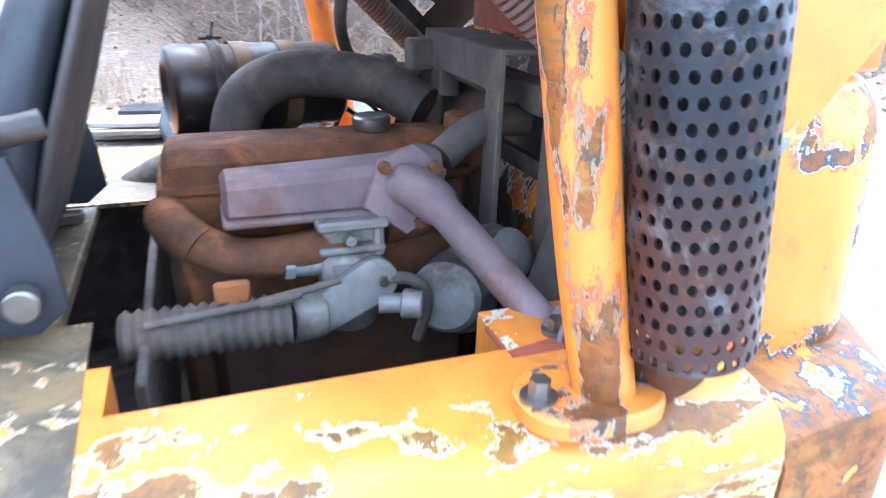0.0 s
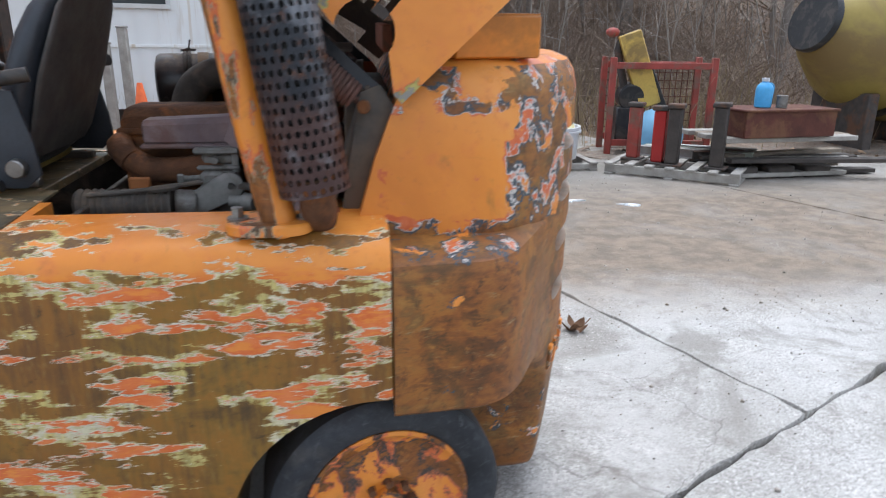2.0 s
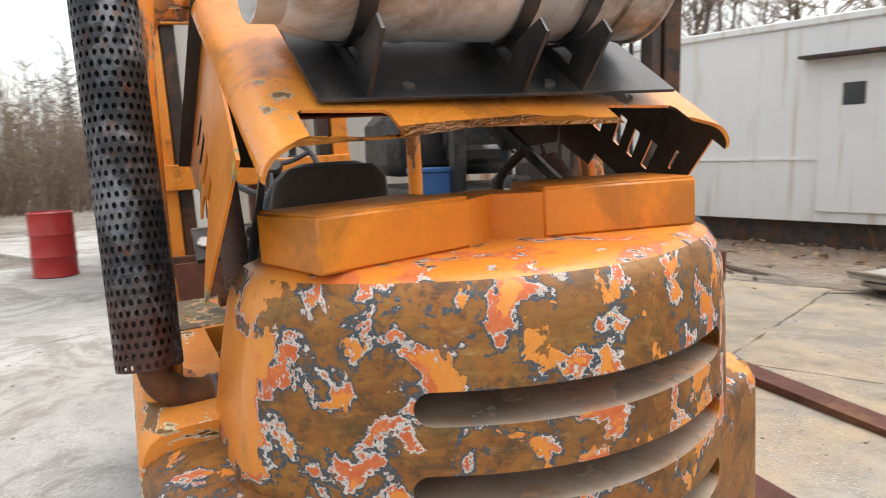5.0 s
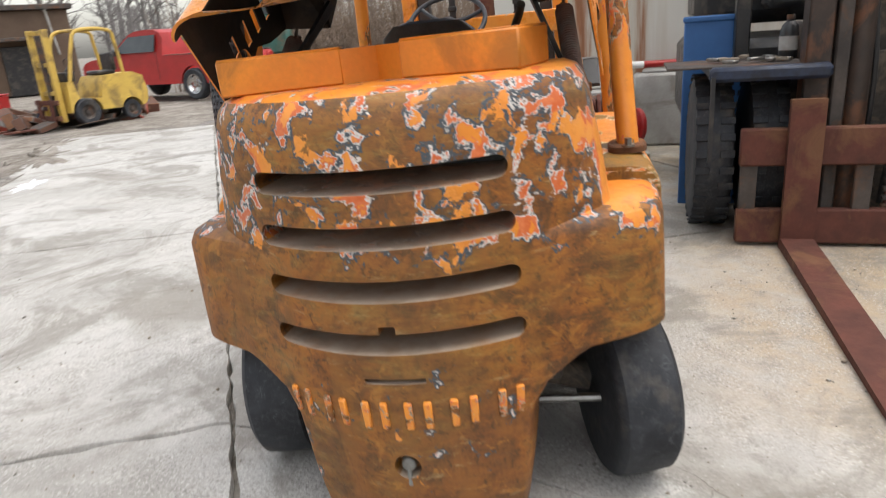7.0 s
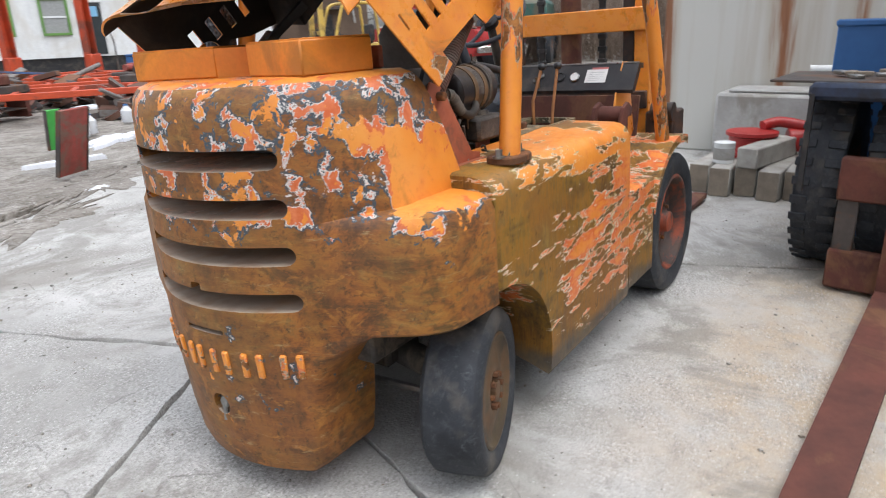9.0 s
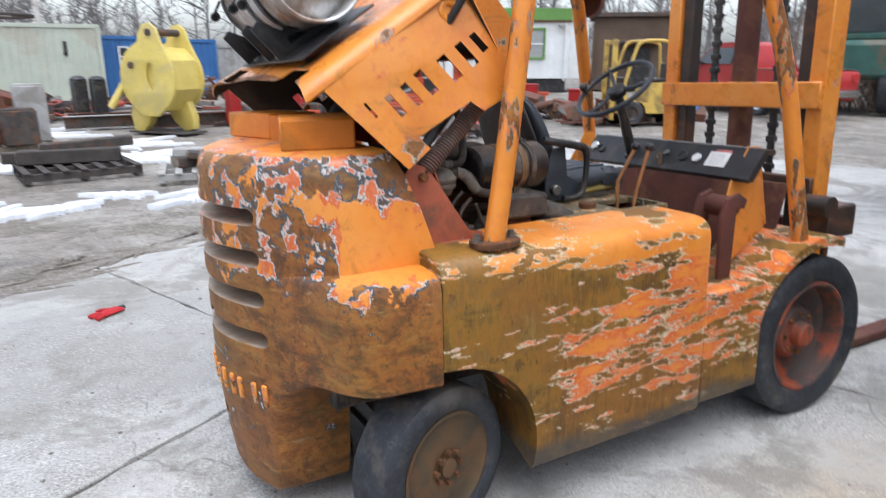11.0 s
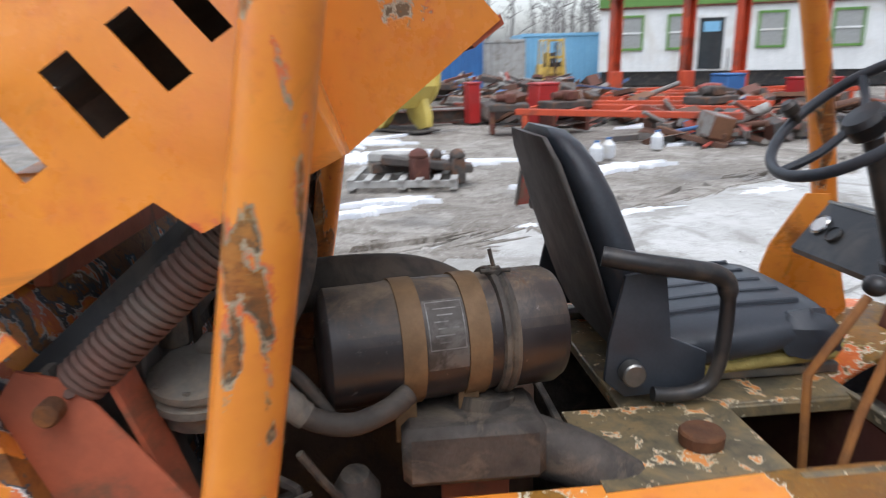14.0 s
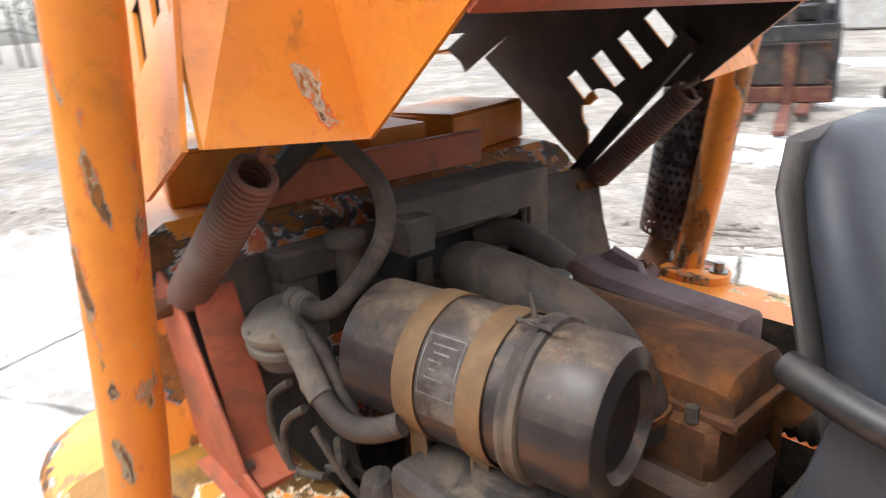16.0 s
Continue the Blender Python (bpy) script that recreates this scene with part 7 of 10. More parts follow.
def container(name, label, mat, x0, x1, y, z1, z0=0.08, turn=0.0, deep=2.4):
    t = thing(name, label, "container", place(x0, y, turn))
    L = x1 - x0
    part("side", ribbed_wall(0, L, z0, z1, deep * 0 + 2.4, 0.28, 0.03).move(Matrix.Diagonal((1, -1, 1, 1)) @ Matrix.Translation((0, -2.4, 0))), mat, t)
    part("body", Shape().box((0, -deep, z0), (L, -0.03, z1), 0.02), mat, t)
    part("top_rail", Shape().box((-0.02, -0.06, z1 - 0.10), (L + 0.02, 0.06, z1 + 0.04), 0.01), mat, t)
    part("base_rail", Shape().box((-0.02, -0.06, z0 - 0.06), (L + 0.02, 0.06, z0 + 0.08), 0.01), mat, t)
    for x in (0.0, L):
        part("corner_post", Shape().box((x - 0.06, -0.06, z0), (x + 0.06, 0.06, z1), 0.01), mat, t)
    return t


c1 = container("steel_container", "pale green steel container with a dark vent", M_MINT, -0.14, 3.5, -26.8, 2.72)
part("vent", Shape().box((1.10, 0.0, 1.65), (1.22, 0.05, 2.15), 0.004), M_BLACK, c1)
part("hatch", Shape().box((0.95, 0.02, 0.7), (1.35, 0.05, 1.35), 0.004), M_MINT, c1)
c2 = container("blue_shed", "blue ribbed steel shed with a white window", M_BLUE, -1.55, -0.22, -27.6, 2.35)
part("window", Shape().box((0.35, 0.02, 1.2), (0.75, 0.07, 2.0), 0.005), M_SIDING, c2, "white window frame")
part("pane", Shape().box((0.42, 0.06, 1.27), (0.68, 0.08, 1.58), 0.003), M_GLASS, c2)
part("pane", Shape().box((0.42, 0.06, 1.64), (0.68, 0.08, 1.94), 0.003), M_GLASS, c2)
container("steel_container", "blue steel shipping container", M_BLUE, -4.9, -2.0, -29.5, 2.3)
container("steel_container", "grey weathered steel container", M_CONC, -7.2, -5.0, -31.0, 2.1)
container("tarp_wall", "pale blue sheeted wall of a low store", M_PALEBLUE, -12.5, -7.3, -32.0, 2.35)
for i in range(3):
    blk = thing("concrete_barrier", "long weathered concrete barrier block", "barrier", place(3.2 + i * 1.6, -23.8, 3 * (i - 1)), "barrier blocks")
    part("body", Shape().box((0, -0.3, 0), (1.55, 0.3, 1.32 - 0.05 * i), 0.05), M_CONC, blk)
    part("cap", Shape().box((0.1, -0.2, 1.31 - 0.05 * i), (1.45, 0.2, 1.40 - 0.05 * i), 0.03), M_CONC, blk)


def office():
    a, b = Vector((-10.0, -28.6)), Vector((-20.2, -23.6))
    L = (b - a).length
    t = thing("office_trailer", "white office trailer with a green roof band and framed windows", "trailer", place(b.x, b.y, math.degrees(math.atan2(a.y - b.y, a.x - b.x))))
    z0, z1 = 0.62, 3.28
    part("wall", ribbed_wall(0, L, z0, z1, 2.4, 0.35, 0.008).move(Matrix.Diagonal((1, -1, 1, 1)) @ Matrix.Translation((0, -2.4, 0))), M_SIDING, t)
    part("body", Shape().box((0.02, -3.0, z0), (L, -0.03, z1), 0.02), M_SIDING, t)
    part("fascia", Shape().box((-0.05, -3.1, z1), (L + 0.05, 0.10, z1 + 0.55), 0.02), M_GREEN, t, "faded green roof band")
    part("fascia_trim", Shape().box((-0.06, -3.1, z1 - 0.07), (L + 0.06, 0.12, z1), 0.01), M_OXIDE, t)
    part("gutter_end", Shape().box((-0.9, -3.0, z1 + 0.02), (-0.06, 0.05, z1 + 0.5), 0.02), M_SIDING, t, "white end of the roof band")
    part("end_bay", Shape().box((-0.9, -3.0, z0), (0.0, -0.02, z1), 0.02), M_SIDING, t)
    # the shade under the office floor, built as a black box
    part("skirt", Shape().box((0.1, -2.9, 0.0), (L - 0.1, -0.15, z0), 0.01), M_BLACK, t, "black box standing for the shade in the gap under the floor")
    for x0, x1 in ((1.3, 2.25), (4.05, 4.95), (7.6, 8.45), (9.6, 10.4)):
        w = part("window", Shape().box((x0, 0.0, 1.60), (x1, 0.05, 2.85), 0.004), plain("curtained_glass", (0.36, 0.37, 0.36), (0.28, 0.29, 0.28), 0.15) if "curtained_glass" not in bpy.data.materials else bpy.data.materials["curtained_glass"], t, "curtained sash window")
        for q in ((x0 - 0.1, x1 + 0.1, 2.85, 2.95), (x0 - 0.1, x1 + 0.1, 1.50, 1.60), (x0 - 0.1, x0, 1.6, 2.85), (x1, x1 + 0.1, 1.6, 2.85)):
            part("frame", Shape().box((q[0], -0.01, q[2]), (q[1], 0.09, q[3]), 0.006), M_GREEN, w, "green wooden frame")
        part("sash_bar", Shape().box((x0, 0.03, 2.18), (x1, 0.08, 2.25), 0.004), M_SIDING, w)
    d = part("door", Shape().box((6.3, 0.0, 0.7), (7.25, 0.05, 2.75), 0.006), M_GLASS, t, "dark glazed door")
    part("frame", Shape().box((6.2, -0.01, 2.75), (7.35, 0.09, 2.87), 0.006), M_SIDING, d)
    part("poster", Shape().box((6.45, 0.05, 2.2), (7.1, 0.07, 2.6), 0.003), M_PALEBLUE, d, "pale notice on the door")
    part("rail", Shape().tube([(6.1, 0.9, 0.0), (6.1, 0.9, 1.2), (6.1, 0.1, 1.5)], 0.03, 8), M_SCRAP, t)
    part("downpipe", Shape().tube([(0.25, 0.08, 0.5), (0.25, 0.08, 3.2)], 0.04, 8), M_SIDING, t)
    part("lamp", Shape().box((0.3, 0.1, 3.0), (0.6, 0.25, 3.15), 0.02), M_CONC, t)


office()
bt = thing("brick_store", "low brown store building with a flat roof and a canopy", "building", place(-25.5, -21.0, -42))
part("wall", Shape().box((0, -4, 0), (4.6, -0.02, 3.5), 0.03), M_BRICK, bt)
part("roof", Shape().box((-0.2, -4.2, 3.5), (4.8, 0.25, 3.72), 0.03), M_SCRAP, bt)
part("canopy", Shape().box((1.4, 0.0, 2.25), (3.4, 0.9, 2.4), 0.02), M_SCRAP, bt)
part("door", Shape().box((1.8, -0.01, 0), (2.9, 0.06, 2.05), 0.01), M_BLACK, bt)
part("side_panel", Shape().box((3.5, -0.01, 0.6), (4.4, 0.05, 2.9), 0.01), M_BRICK, bt)
part("pipe", Shape().tube([(0.7, 0.15, 1.6), (1.0, 0.2, 4.4)], 0.05, 8), M_CONC, bt)

ws = thing("steel_shed", "pale corrugated steel shed streaked with rust", "shed", place(-9.5, 4.4, -88))
sg = Graph("rust_streaked_sheet").local()
sv = sg.noise(1.6, 6, 0.6, 0.2, sg.scaled((1.6, 1.6, 0.10)))
M_STREAK = sg.done(sg.ramp(sv, [(0.40, (0.50, 0.49, 0.45)), (0.54, (0.42, 0.38, 0.32)), (0.60, (0.24, 0.10, 0.045)), (0.7, (0.14, 0.06, 0.03))]), 0.7, 0.0, sg.noise(20.0, 3), 0.2, 0.003)
part("wall", ribbed_wall(0, 5.2, 0.0, 3.6, 0.0, 0.25, 0.03), M_STREAK, ws)
part("body", Shape().box((0, 0.06, 0), (5.2, 4.0, 3.6), 0.02), M_STREAK, ws)
part("roof", Shape().box((-0.2, -0.2, 3.6), (5.4, 4.1, 3.75), 0.02), M_SCRAP, ws)


# ---- silo on legs ----
silo = thing("silo", "tall pale silo with a cone bottom on rusty legs", "silo", place(3.9, -36.0))
M_SILO = plain("faded_silo_paint", (0.68, 0.66, 0.63), (0.58, 0.54, 0.50), 0.7, 0.0, 0.6, 8.0, dirt=(0.30, 0.19, 0.13))
part("hopper", Shape().lathe([(0.35, 6.2), (0.45, 6.6), (2.0, 8.3), (2.05, 8.4), (2.05, 12.5)], (0, 0, 0), (0, 0, 1), 28), M_SILO, silo)
for i, (x, y) in enumerate(((-2.1, 1.6), (0.45, 2.0), (2.3, 1.6), (2.1, -1.7), (-0.2, -2.1), (-2.1, -1.6))):
    part("leg", Shape().cyl((x * 1.1, y * 1.1, 0), (x * 0.95, y * 0.95, 8.8), 0.13, 0.13, 10), M_SILO, silo)
for z in (3.4, 6.7):
    for a in range(6):
        p, q = (math.radians(60 * a), math.radians(60 * a + 60))
        part("brace", Shape().tube([(2.3 * math.cos(p), 2.2 * math.sin(p), z), (2.3 * math.cos(q), 2.2 * math.sin(q), z)], 0.07, 6), M_SCRAP, silo)
for a in range(6):
    p, q = (math.radians(60 * a), math.radians(60 * a + 60))
    part("tie", Shape().tube([(2.3 * math.cos(p), 2.2 * math.sin(p), 3.4), (2.3 * math.cos(q), 2.2 * math.sin(q), 6.7)], 0.03, 5), M_SCRAP, silo)


# ---- vehicles ----
def truck_tyre(R, w, rim, parent, m, disc=None, hubcap=False):
    hub = new("wheel")
    hub.parent = parent
    prof = [(rim, -w), (R * 0.90, -w), (R - 0.02, -w * 0.96), (R, -w * 0.8), (R, -w * 0.2), (R - 0.02, -w * 0.04), (R * 0.90, 0.0), (rim, -0.02), (rim, -w)]
    part("tyre", Shape().lathe(prof, (0, 0, 0), (0, 1, 0), 40, m), M_RUBBER, hub)
    if disc:
        part("rim", Shape().lathe([(rim, -w * 0.95), (rim, -0.02), (rim * 0.9, -0.03), (rim * 0.75, -w * 0.35), (rim * 0.4, -w * 0.4), (rim * 0.35, -w * 0.25), (0.001, -w * 0.25)], (0, 0, 0), (0, 1, 0), 28, m), disc, hub)
    return hub


PICK = Matrix.Translation((-16.7, -10.2, 0.0)) @ Matrix.Rotation(radians(-106.5), 4, "Z") @ Matrix.Scale(1.13, 4)


def pickup():
    t = thing("pickup_truck", "bright red pickup truck parked in the yard", "car", PICK)
    # local x runs forward, y to the left side away from the eye
    prof = [(-1.15, 0.55), (-1.18, 0.95), (-1.12, 1.12), (0.95, 1.16), (1.0, 1.18), (1.06, 1.58), (1.14, 1.74), (1.32, 1.82), (1.6, 1.845), (2.1, 1.82), (2.38, 1.73), (3.02, 1.24), (3.2, 1.20), (3.9, 1.14), (4.18, 1.06), (4.30, 0.92), (4.32, 0.55), (4.2, 0.42), (-1.05, 0.42)]
    s = Shape()
    for y0, y1, ins in ((-0.9, 0.9, 0),):
        rings = []
        for y, k in ((-0.92, 0.0), (-0.95, 0.5), (-0.95, 1.0), (0.95, 1.0), (0.95, 0.5), (0.92, 0.0)):
            rings.append([(x, y * (0.83 if z > 1.3 else 1.0), z) for x, z in prof])
        s.rings(rings)
    c = Shape()
    for x in (0.0, 3.35):
        c.cyl((x, -1.2, 0.40), (x, 1.2, 0.40), 0.46, seg=32)
    c.box((-1.10, -0.80, 0.75), (0.92, 0.80, 1.5), 0.03)
    part("body", carve(s, c, "body"), M_RED, t)
    for sgn in (-1, 1):
        part("side_window", Shape().rings([[(1.30, sgn * 0.78, 1.70), (1.26, sgn * 0.93, 1.27), (2.86, sgn * 0.93, 1.27), (2.34, sgn * 0.78, 1.69)], [(1.30, sgn * 0.80, 1.70), (1.26, sgn * 0.965, 1.27), (2.86, sgn * 0.965, 1.27), (2.34, sgn * 0.80, 1.69)]]), M_GLASS, t)
        part("wing_mirror", Shape().box((2.62, sgn * 1.05 - 0.09, 1.22), (2.74, sgn * 1.05 + 0.09, 1.38), 0.03), M_BLACK, t)
        part("headlight", Shape().box((4.20, sgn * 0.72 - 0.16, 0.80), (4.34, sgn * 0.72 + 0.16, 0.98), 0.03), M_CHROME, t)
        part("door_gap", Shape().box((1.20, sgn * 0.952 - 0.002, 0.52), (1.212, sgn * 0.952 + 0.002, 1.25), 0.0).box((2.80, sgn * 0.952 - 0.002, 0.52), (2.812, sgn * 0.952 + 0.002, 1.25), 0.0), M_BLACK, t)
        for x in (0.0, 3.35):
            truck_tyre(0.40, 0.27, 0.25, t, Matrix.Translation((x, sgn * 0.96, 0.40)) @ Matrix.Diagonal((1, sgn, 1, 1)), M_CHROME)
        part("bed_rail", Shape().box((-1.12, sgn * 0.86 - 0.06, 1.12), (0.95, sgn * 0.86 + 0.06, 1.17), 0.02), M_SCRAP, t)
        part("tail_lamp", Shape().box((-1.20, sgn * 0.80 - 0.09, 0.85), (-1.14, sgn * 0.80 + 0.09, 1.08), 0.02), M_RED, t)
    part("windscreen", Shape().rings([[(2.56, -0.72, 1.66), (3.0, -0.88, 1.22), (3.02, -0.88, 1.24), (2.58, -0.72, 1.68)], [(2.56, 0.72, 1.66), (3.0, 0.88, 1.22), (3.02, 0.88, 1.24), (2.58, 0.72, 1.68)]]), M_GLASS, t)
    part("bumper", Shape().box((-1.30, -0.9, 0.50), (-1.14, 0.9, 0.68), 0.03), M_CHROME, t)


pickup()


def small_forklift(name, label, mat, m, dark=False):
    """A counterbalance forklift; its forks point to local +x."""
    t = thing(name, label, "forklift", m, "other forklifts")
    body = Shape()
    prof = [(-1.05, 0.35), (-1.10, 0.60), (-1.05, 0.95), (-0.80, 1.05), (-0.10, 1.02), (0.0, 0.85), (0.05, 0.55), (0.55, 0.55), (0.62, 0.95), (0.75, 0.95), (0.80, 0.30), (-0.95, 0.28)]
    rings = [[(x, y * (1 if z < 0.9 else 0.92), z) for x, z in prof] for y in (-0.50, -0.46, 0.46, 0.50)]
    body.rings(rings)
    c = Shape().cyl((-0.65, -0.8, 0.22), (-0.65, 0.8, 0.22), 0.27, seg=24).cyl((0.42, -0.8, 0.28), (0.42, 0.8, 0.28), 0.34, seg=24)
    part("body", carve(body, c, "body"), mat, t)
    for sgn in (-1, 1):
        truck_tyre(0.29, 0.2, 0.16, t, Matrix.Translation((0.42, sgn * 0.52, 0.29)) @ Matrix.Diagonal((1, sgn, 1, 1)), M_SCRAP)
        truck_tyre(0.22, 0.16, 0.12, t, Matrix.Translation((-0.65, sgn * 0.48, 0.22)) @ Matrix.Diagonal((1, sgn, 1, 1)), M_SCRAP)
        part("guard_leg", Shape().tube(spl([(-0.62, sgn * 0.42, 1.0), (-0.55, sgn * 0.42, 1.7), (-0.45, sgn * 0.42, 1.98), (0.25, sgn * 0.42, 2.0), (0.45, sgn * 0.42, 1.7), (0.66, sgn * 0.44, 0.95)], 5), 0.04, 8), mat, t)
        part("mast_rail", Shape().box((0.84, sgn * 0.30 - 0.05, 0.12), (0.96, sgn * 0.30 + 0.05, 2.05), 0.01), mat, t)
        part("fork", Shape().box((1.10, sgn * 0.25 - 0.06, 0.04), (2.15, sgn * 0.25 + 0.06, 0.08), 0.008).box((1.07, sgn * 0.25 - 0.06, 0.04), (1.11, sgn * 0.25 + 0.06, 0.62), 0.008), M_OXIDE, t)
    for i in range(6):
        part("roof_bar", Shape().box((-0.42 + i * 0.12, -0.42, 1.99), (-0.38 + i * 0.12, 0.42, 2.03), 0.006), mat, t)
    for z in (0.75, 1.35, 2.0):
        part("cross_tie", Shape().box((0.86, -0.3, z - 0.06), (0.93, 0.3, z + 0.03), 0.008), mat, t)
    part("ram", Shape().cyl((0.90, 0, 0.15), (0.90, 0, 1.9), 0.05, seg=12), M_SCRAP, t)
    for z in (0.22, 0.55):
        part("carriage_bar", Shape().box((1.0, -0.46, z - 0.05), (1.06, 0.46, z + 0.05), 0.008), M_OXIDE, t)
    part("seat", Shape().box((-0.55, -0.24, 1.03), (-0.10, 0.24, 1.13), 0.03).box((-0.60, -0.24, 1.1), (-0.50, 0.24, 1.5), 0.03), M_BLACK, t)
    part("dash", Shape().box((0.50, -0.4, 0.95), (0.70, 0.4, 1.15), 0.02), M_BLACK, t)
    part("steering_wheel", Shape().tube([(0.36 + 0.05 * math.sin(a), 0.17 * math.cos(a), 1.28 + 0.15 * math.sin(a)) for a in (2 * math.pi * i / 20 for i in range(20))], 0.012, 6, False, True).tube([(0.55, 0, 1.1), (0.36, 0, 1.28)], 0.02, 6), M_BLACK, t)
    return t


small_forklift("forklift", "faded yellow forklift with an open overhead guard", M_YELLOW, place(-11.2, -10.1, -24))
small_forklift("forklift", "distant yellow forklift with a tall narrow mast", M_YELLOW, place(-7.4, -27.0, 85))
dk = Matrix.Diagonal((1.25, 1.25, 1.12, 1))
small_forklift("forklift", "black forklift with wide rusty carriage and forks", M_BLACK, place(4.25, -10.5, 108) @ dk)
bx = thing("fork_carriage", "wide black carriage frame with a pair of brown forks", "fork carriage", place(3.75, -8.62, 20))
for z in (0.20, 0.98):
    part("bar", Shape().box((-0.75, -0.05, z - 0.10), (0.72, 0.05, z + 0.10), 0.01), M_BLACK if z > 0.5 else M_OXIDE, bx)
for x in (-0.73, -0.2, 0.3, 0.70):
    part("upright", Shape().box((x - 0.03, -0.06, 0.12), (x + 0.03, 0.06, 1.05), 0.008), M_BLACK, bx)
for x in (-0.20, 0.40):
    part("fork", Shape().box((x - 0.07, 0.05, 0.05), (x + 0.07, 0.10, 0.86), 0.008).box((x - 0.07, 0.05, 0.03), (x + 0.07, 1.95, 0.08), 0.008), M_OXIDE, bx)
part("filling", Shape().box((-0.66, -0.16, 0.30), (0.64, -0.06, 0.86), 0.03), M_SCRAP, bx, "dark clutter behind the bars")
lc = thing("lime_jacket", "lime green plastic sheet caught on the carriage", "sheet", place(3.80, -8.72, 20, 0.74))
part("sheet", Shape().blob((0, 0, 0), (0.24, 0.05, 0.07), 10, 6, 0.2), M_LIME, lc)


# ---- the big dark forklift behind, with long forks ----
BF = Matrix.Translation((-0.22, 0.105, 0.0)) @ Matrix.Rotation(radians(-5), 4, "Z") @ Matrix.Diagonal((1.0, 1.0, 1.1, 1.0))
bf = thing("forklift", "large black forklift with dual tyres and a rusty fork carriage", "forklift", BF, "other forklifts")
for y in (1.24, 1.58):
    truck_tyre(0.47, 0.24, 0.28, bf, Matrix.Translation((-1.95, y, 0.47)), M_SCRAP)
    for i in range(30):
        a = 2 * math.pi * i / 30
        m = Matrix.Translation((-1.95, y - 0.12, 0.47)) @ Matrix.Rotation(a, 4, "Y")
        for q in (-0.075, 0.075):
            part("tread_block", Shape().box((-0.022, q - 0.045, 0.466), (0.022, q + 0.045, 0.478), 0.003, m), M_RUBBER, bf)
part("fender", Shape().rings([[(-1.32, y, 0.50), (-1.33, y, 0.97), (-1.38, y, 1.0), (-2.3, y, 1.0), (-2.3, y, 0.97), (-1.40, y, 0.96), (-1.36, y, 0.92), (-1.35, y, 0.50)] for y in (1.06, 1.085)]).box((-2.3, 1.06, 0.965), (-1.34, 1.72, 1.0), 0.01), M_BLACK, bf, "black dual-wheel fender")
part("fender_lip", Shape().box((-1.42, 1.05, 0.94), (-1.33, 1.72, 1.02), 0.02), plain("blue_black_edge", (0.02, 0.035, 0.075), (0.01, 0.012, 0.02), 0.5), bf)
part("body", Shape().box((-4.2, 1.0, 0.50), (-2.44, 2.5, 1.12), 0.06).box((-4.4, 1.1, 1.2), (-3.4, 2.4, 1.75), 0.1), M_BLACK, bf)
part("axle_housing", Shape().box((-2.25, 1.78, 0.12), (-1.70, 2.75, 0.62), 0.05).box((-2.2, 1.75, 0.60), (-1.72, 2.75, 1.35), 0.04), M_GREASE, bf, "oily black axle and cowl")
part("far_tyre", Shape().lathe([(0.30, -0.14), (0.45, -0.13), (0.47, -0.10), (0.47, 0.10), (0.45, 0.13), (0.30, 0.14)], (-1.80, 2.95, 0.47), (0, 1, 0), 36), M_RUBBER, bf)
part("mast_plate", Shape().box((-1.66, 1.72, 0.15), (-1.63, 2.45, 1.05), 0.004), M_GREASE, bf, "greasy plate behind the mast")
for k, y in enumerate((1.98, 2.12, 2.32, 2.42, 2.52)):
    part("mast_hose", Shape().tube(spl([(-1.60, y, 0.2), (-1.57 + 0.02 * (k % 2), y + 0.02, 0.9), (-1.60, y - 0.015, 1.6), (-1.58, y, 3.2)], 5), 0.016, 8), M_HOSE, bf)
part("cowl", Shape().box((-2.35, 1.62, 0.98), (-1.85, 2.4, 1.22), 0.03), M_SCRAP, bf)
for y in (1.35, 2.35):
    part("cab_post", Shape().box((-2.42, y - 0.05, 1.0), (-2.30, y + 0.05, 2.65), 0.01), M_BLACK, bf)
    part("rear_post", Shape().box((-3.6, y - 0.05, 1.7), (-3.5, y + 0.05, 2.65), 0.01), M_BLACK, bf)
part("cab_roof", Shape().box((-3.65, 1.28, 2.60), (-2.2, 2.45, 2.72), 0.02), M_BLACK, bf)
part("seat", Shape().box((-3.3, 1.6, 1.3), (-2.9, 2.1, 1.45), 0.04).box((-3.4, 1.6, 1.4), (-3.28, 2.1, 1.85), 0.04), M_BLACK, bf)
part("steering_wheel", Shape().tube([(-2.55 + 0.06 * math.sin(a), 2.05 + 0.2 * math.cos(a), 1.55 + 0.18 * math.sin(a)) for a in (2 * math.pi * i / 24 for i in range(24))], 0.014, 6, False, True), M_BLACK, bf)
for y in (1.66, 2.66):
    part("mast_rail", Shape().box((-1.62, y - 0.07, 0.10), (-1.45, y + 0.07, 3.6), 0.01), M_MASTST, bf, "greasy mast rail")
    part("inner_rail", Shape().box((-1.60, y + 0.09 if y < 2 else y - 0.17, 0.10), (-1.47, y + 0.17 if y < 2 else y - 0.09, 3.5), 0.01), M_SCRAP, bf)
part("lift_ram", Shape().cyl((-1.55, 1.90, 0.1), (-1.55, 1.90, 3.2), 0.07, seg=16), M_MASTST, bf)
part("lift_chain", Shape().box((-1.47, 2.10, 0.2), (-1.45, 2.16, 1.05), 0.004), M_OXIDE, bf)
for k in range(17):
    part("chain_link", Shape().box((-1.48, 2.085, 0.2 + k * 0.05), (-1.435, 2.175, 0.23 + k * 0.05), 0.006), M_SCRAP, bf)
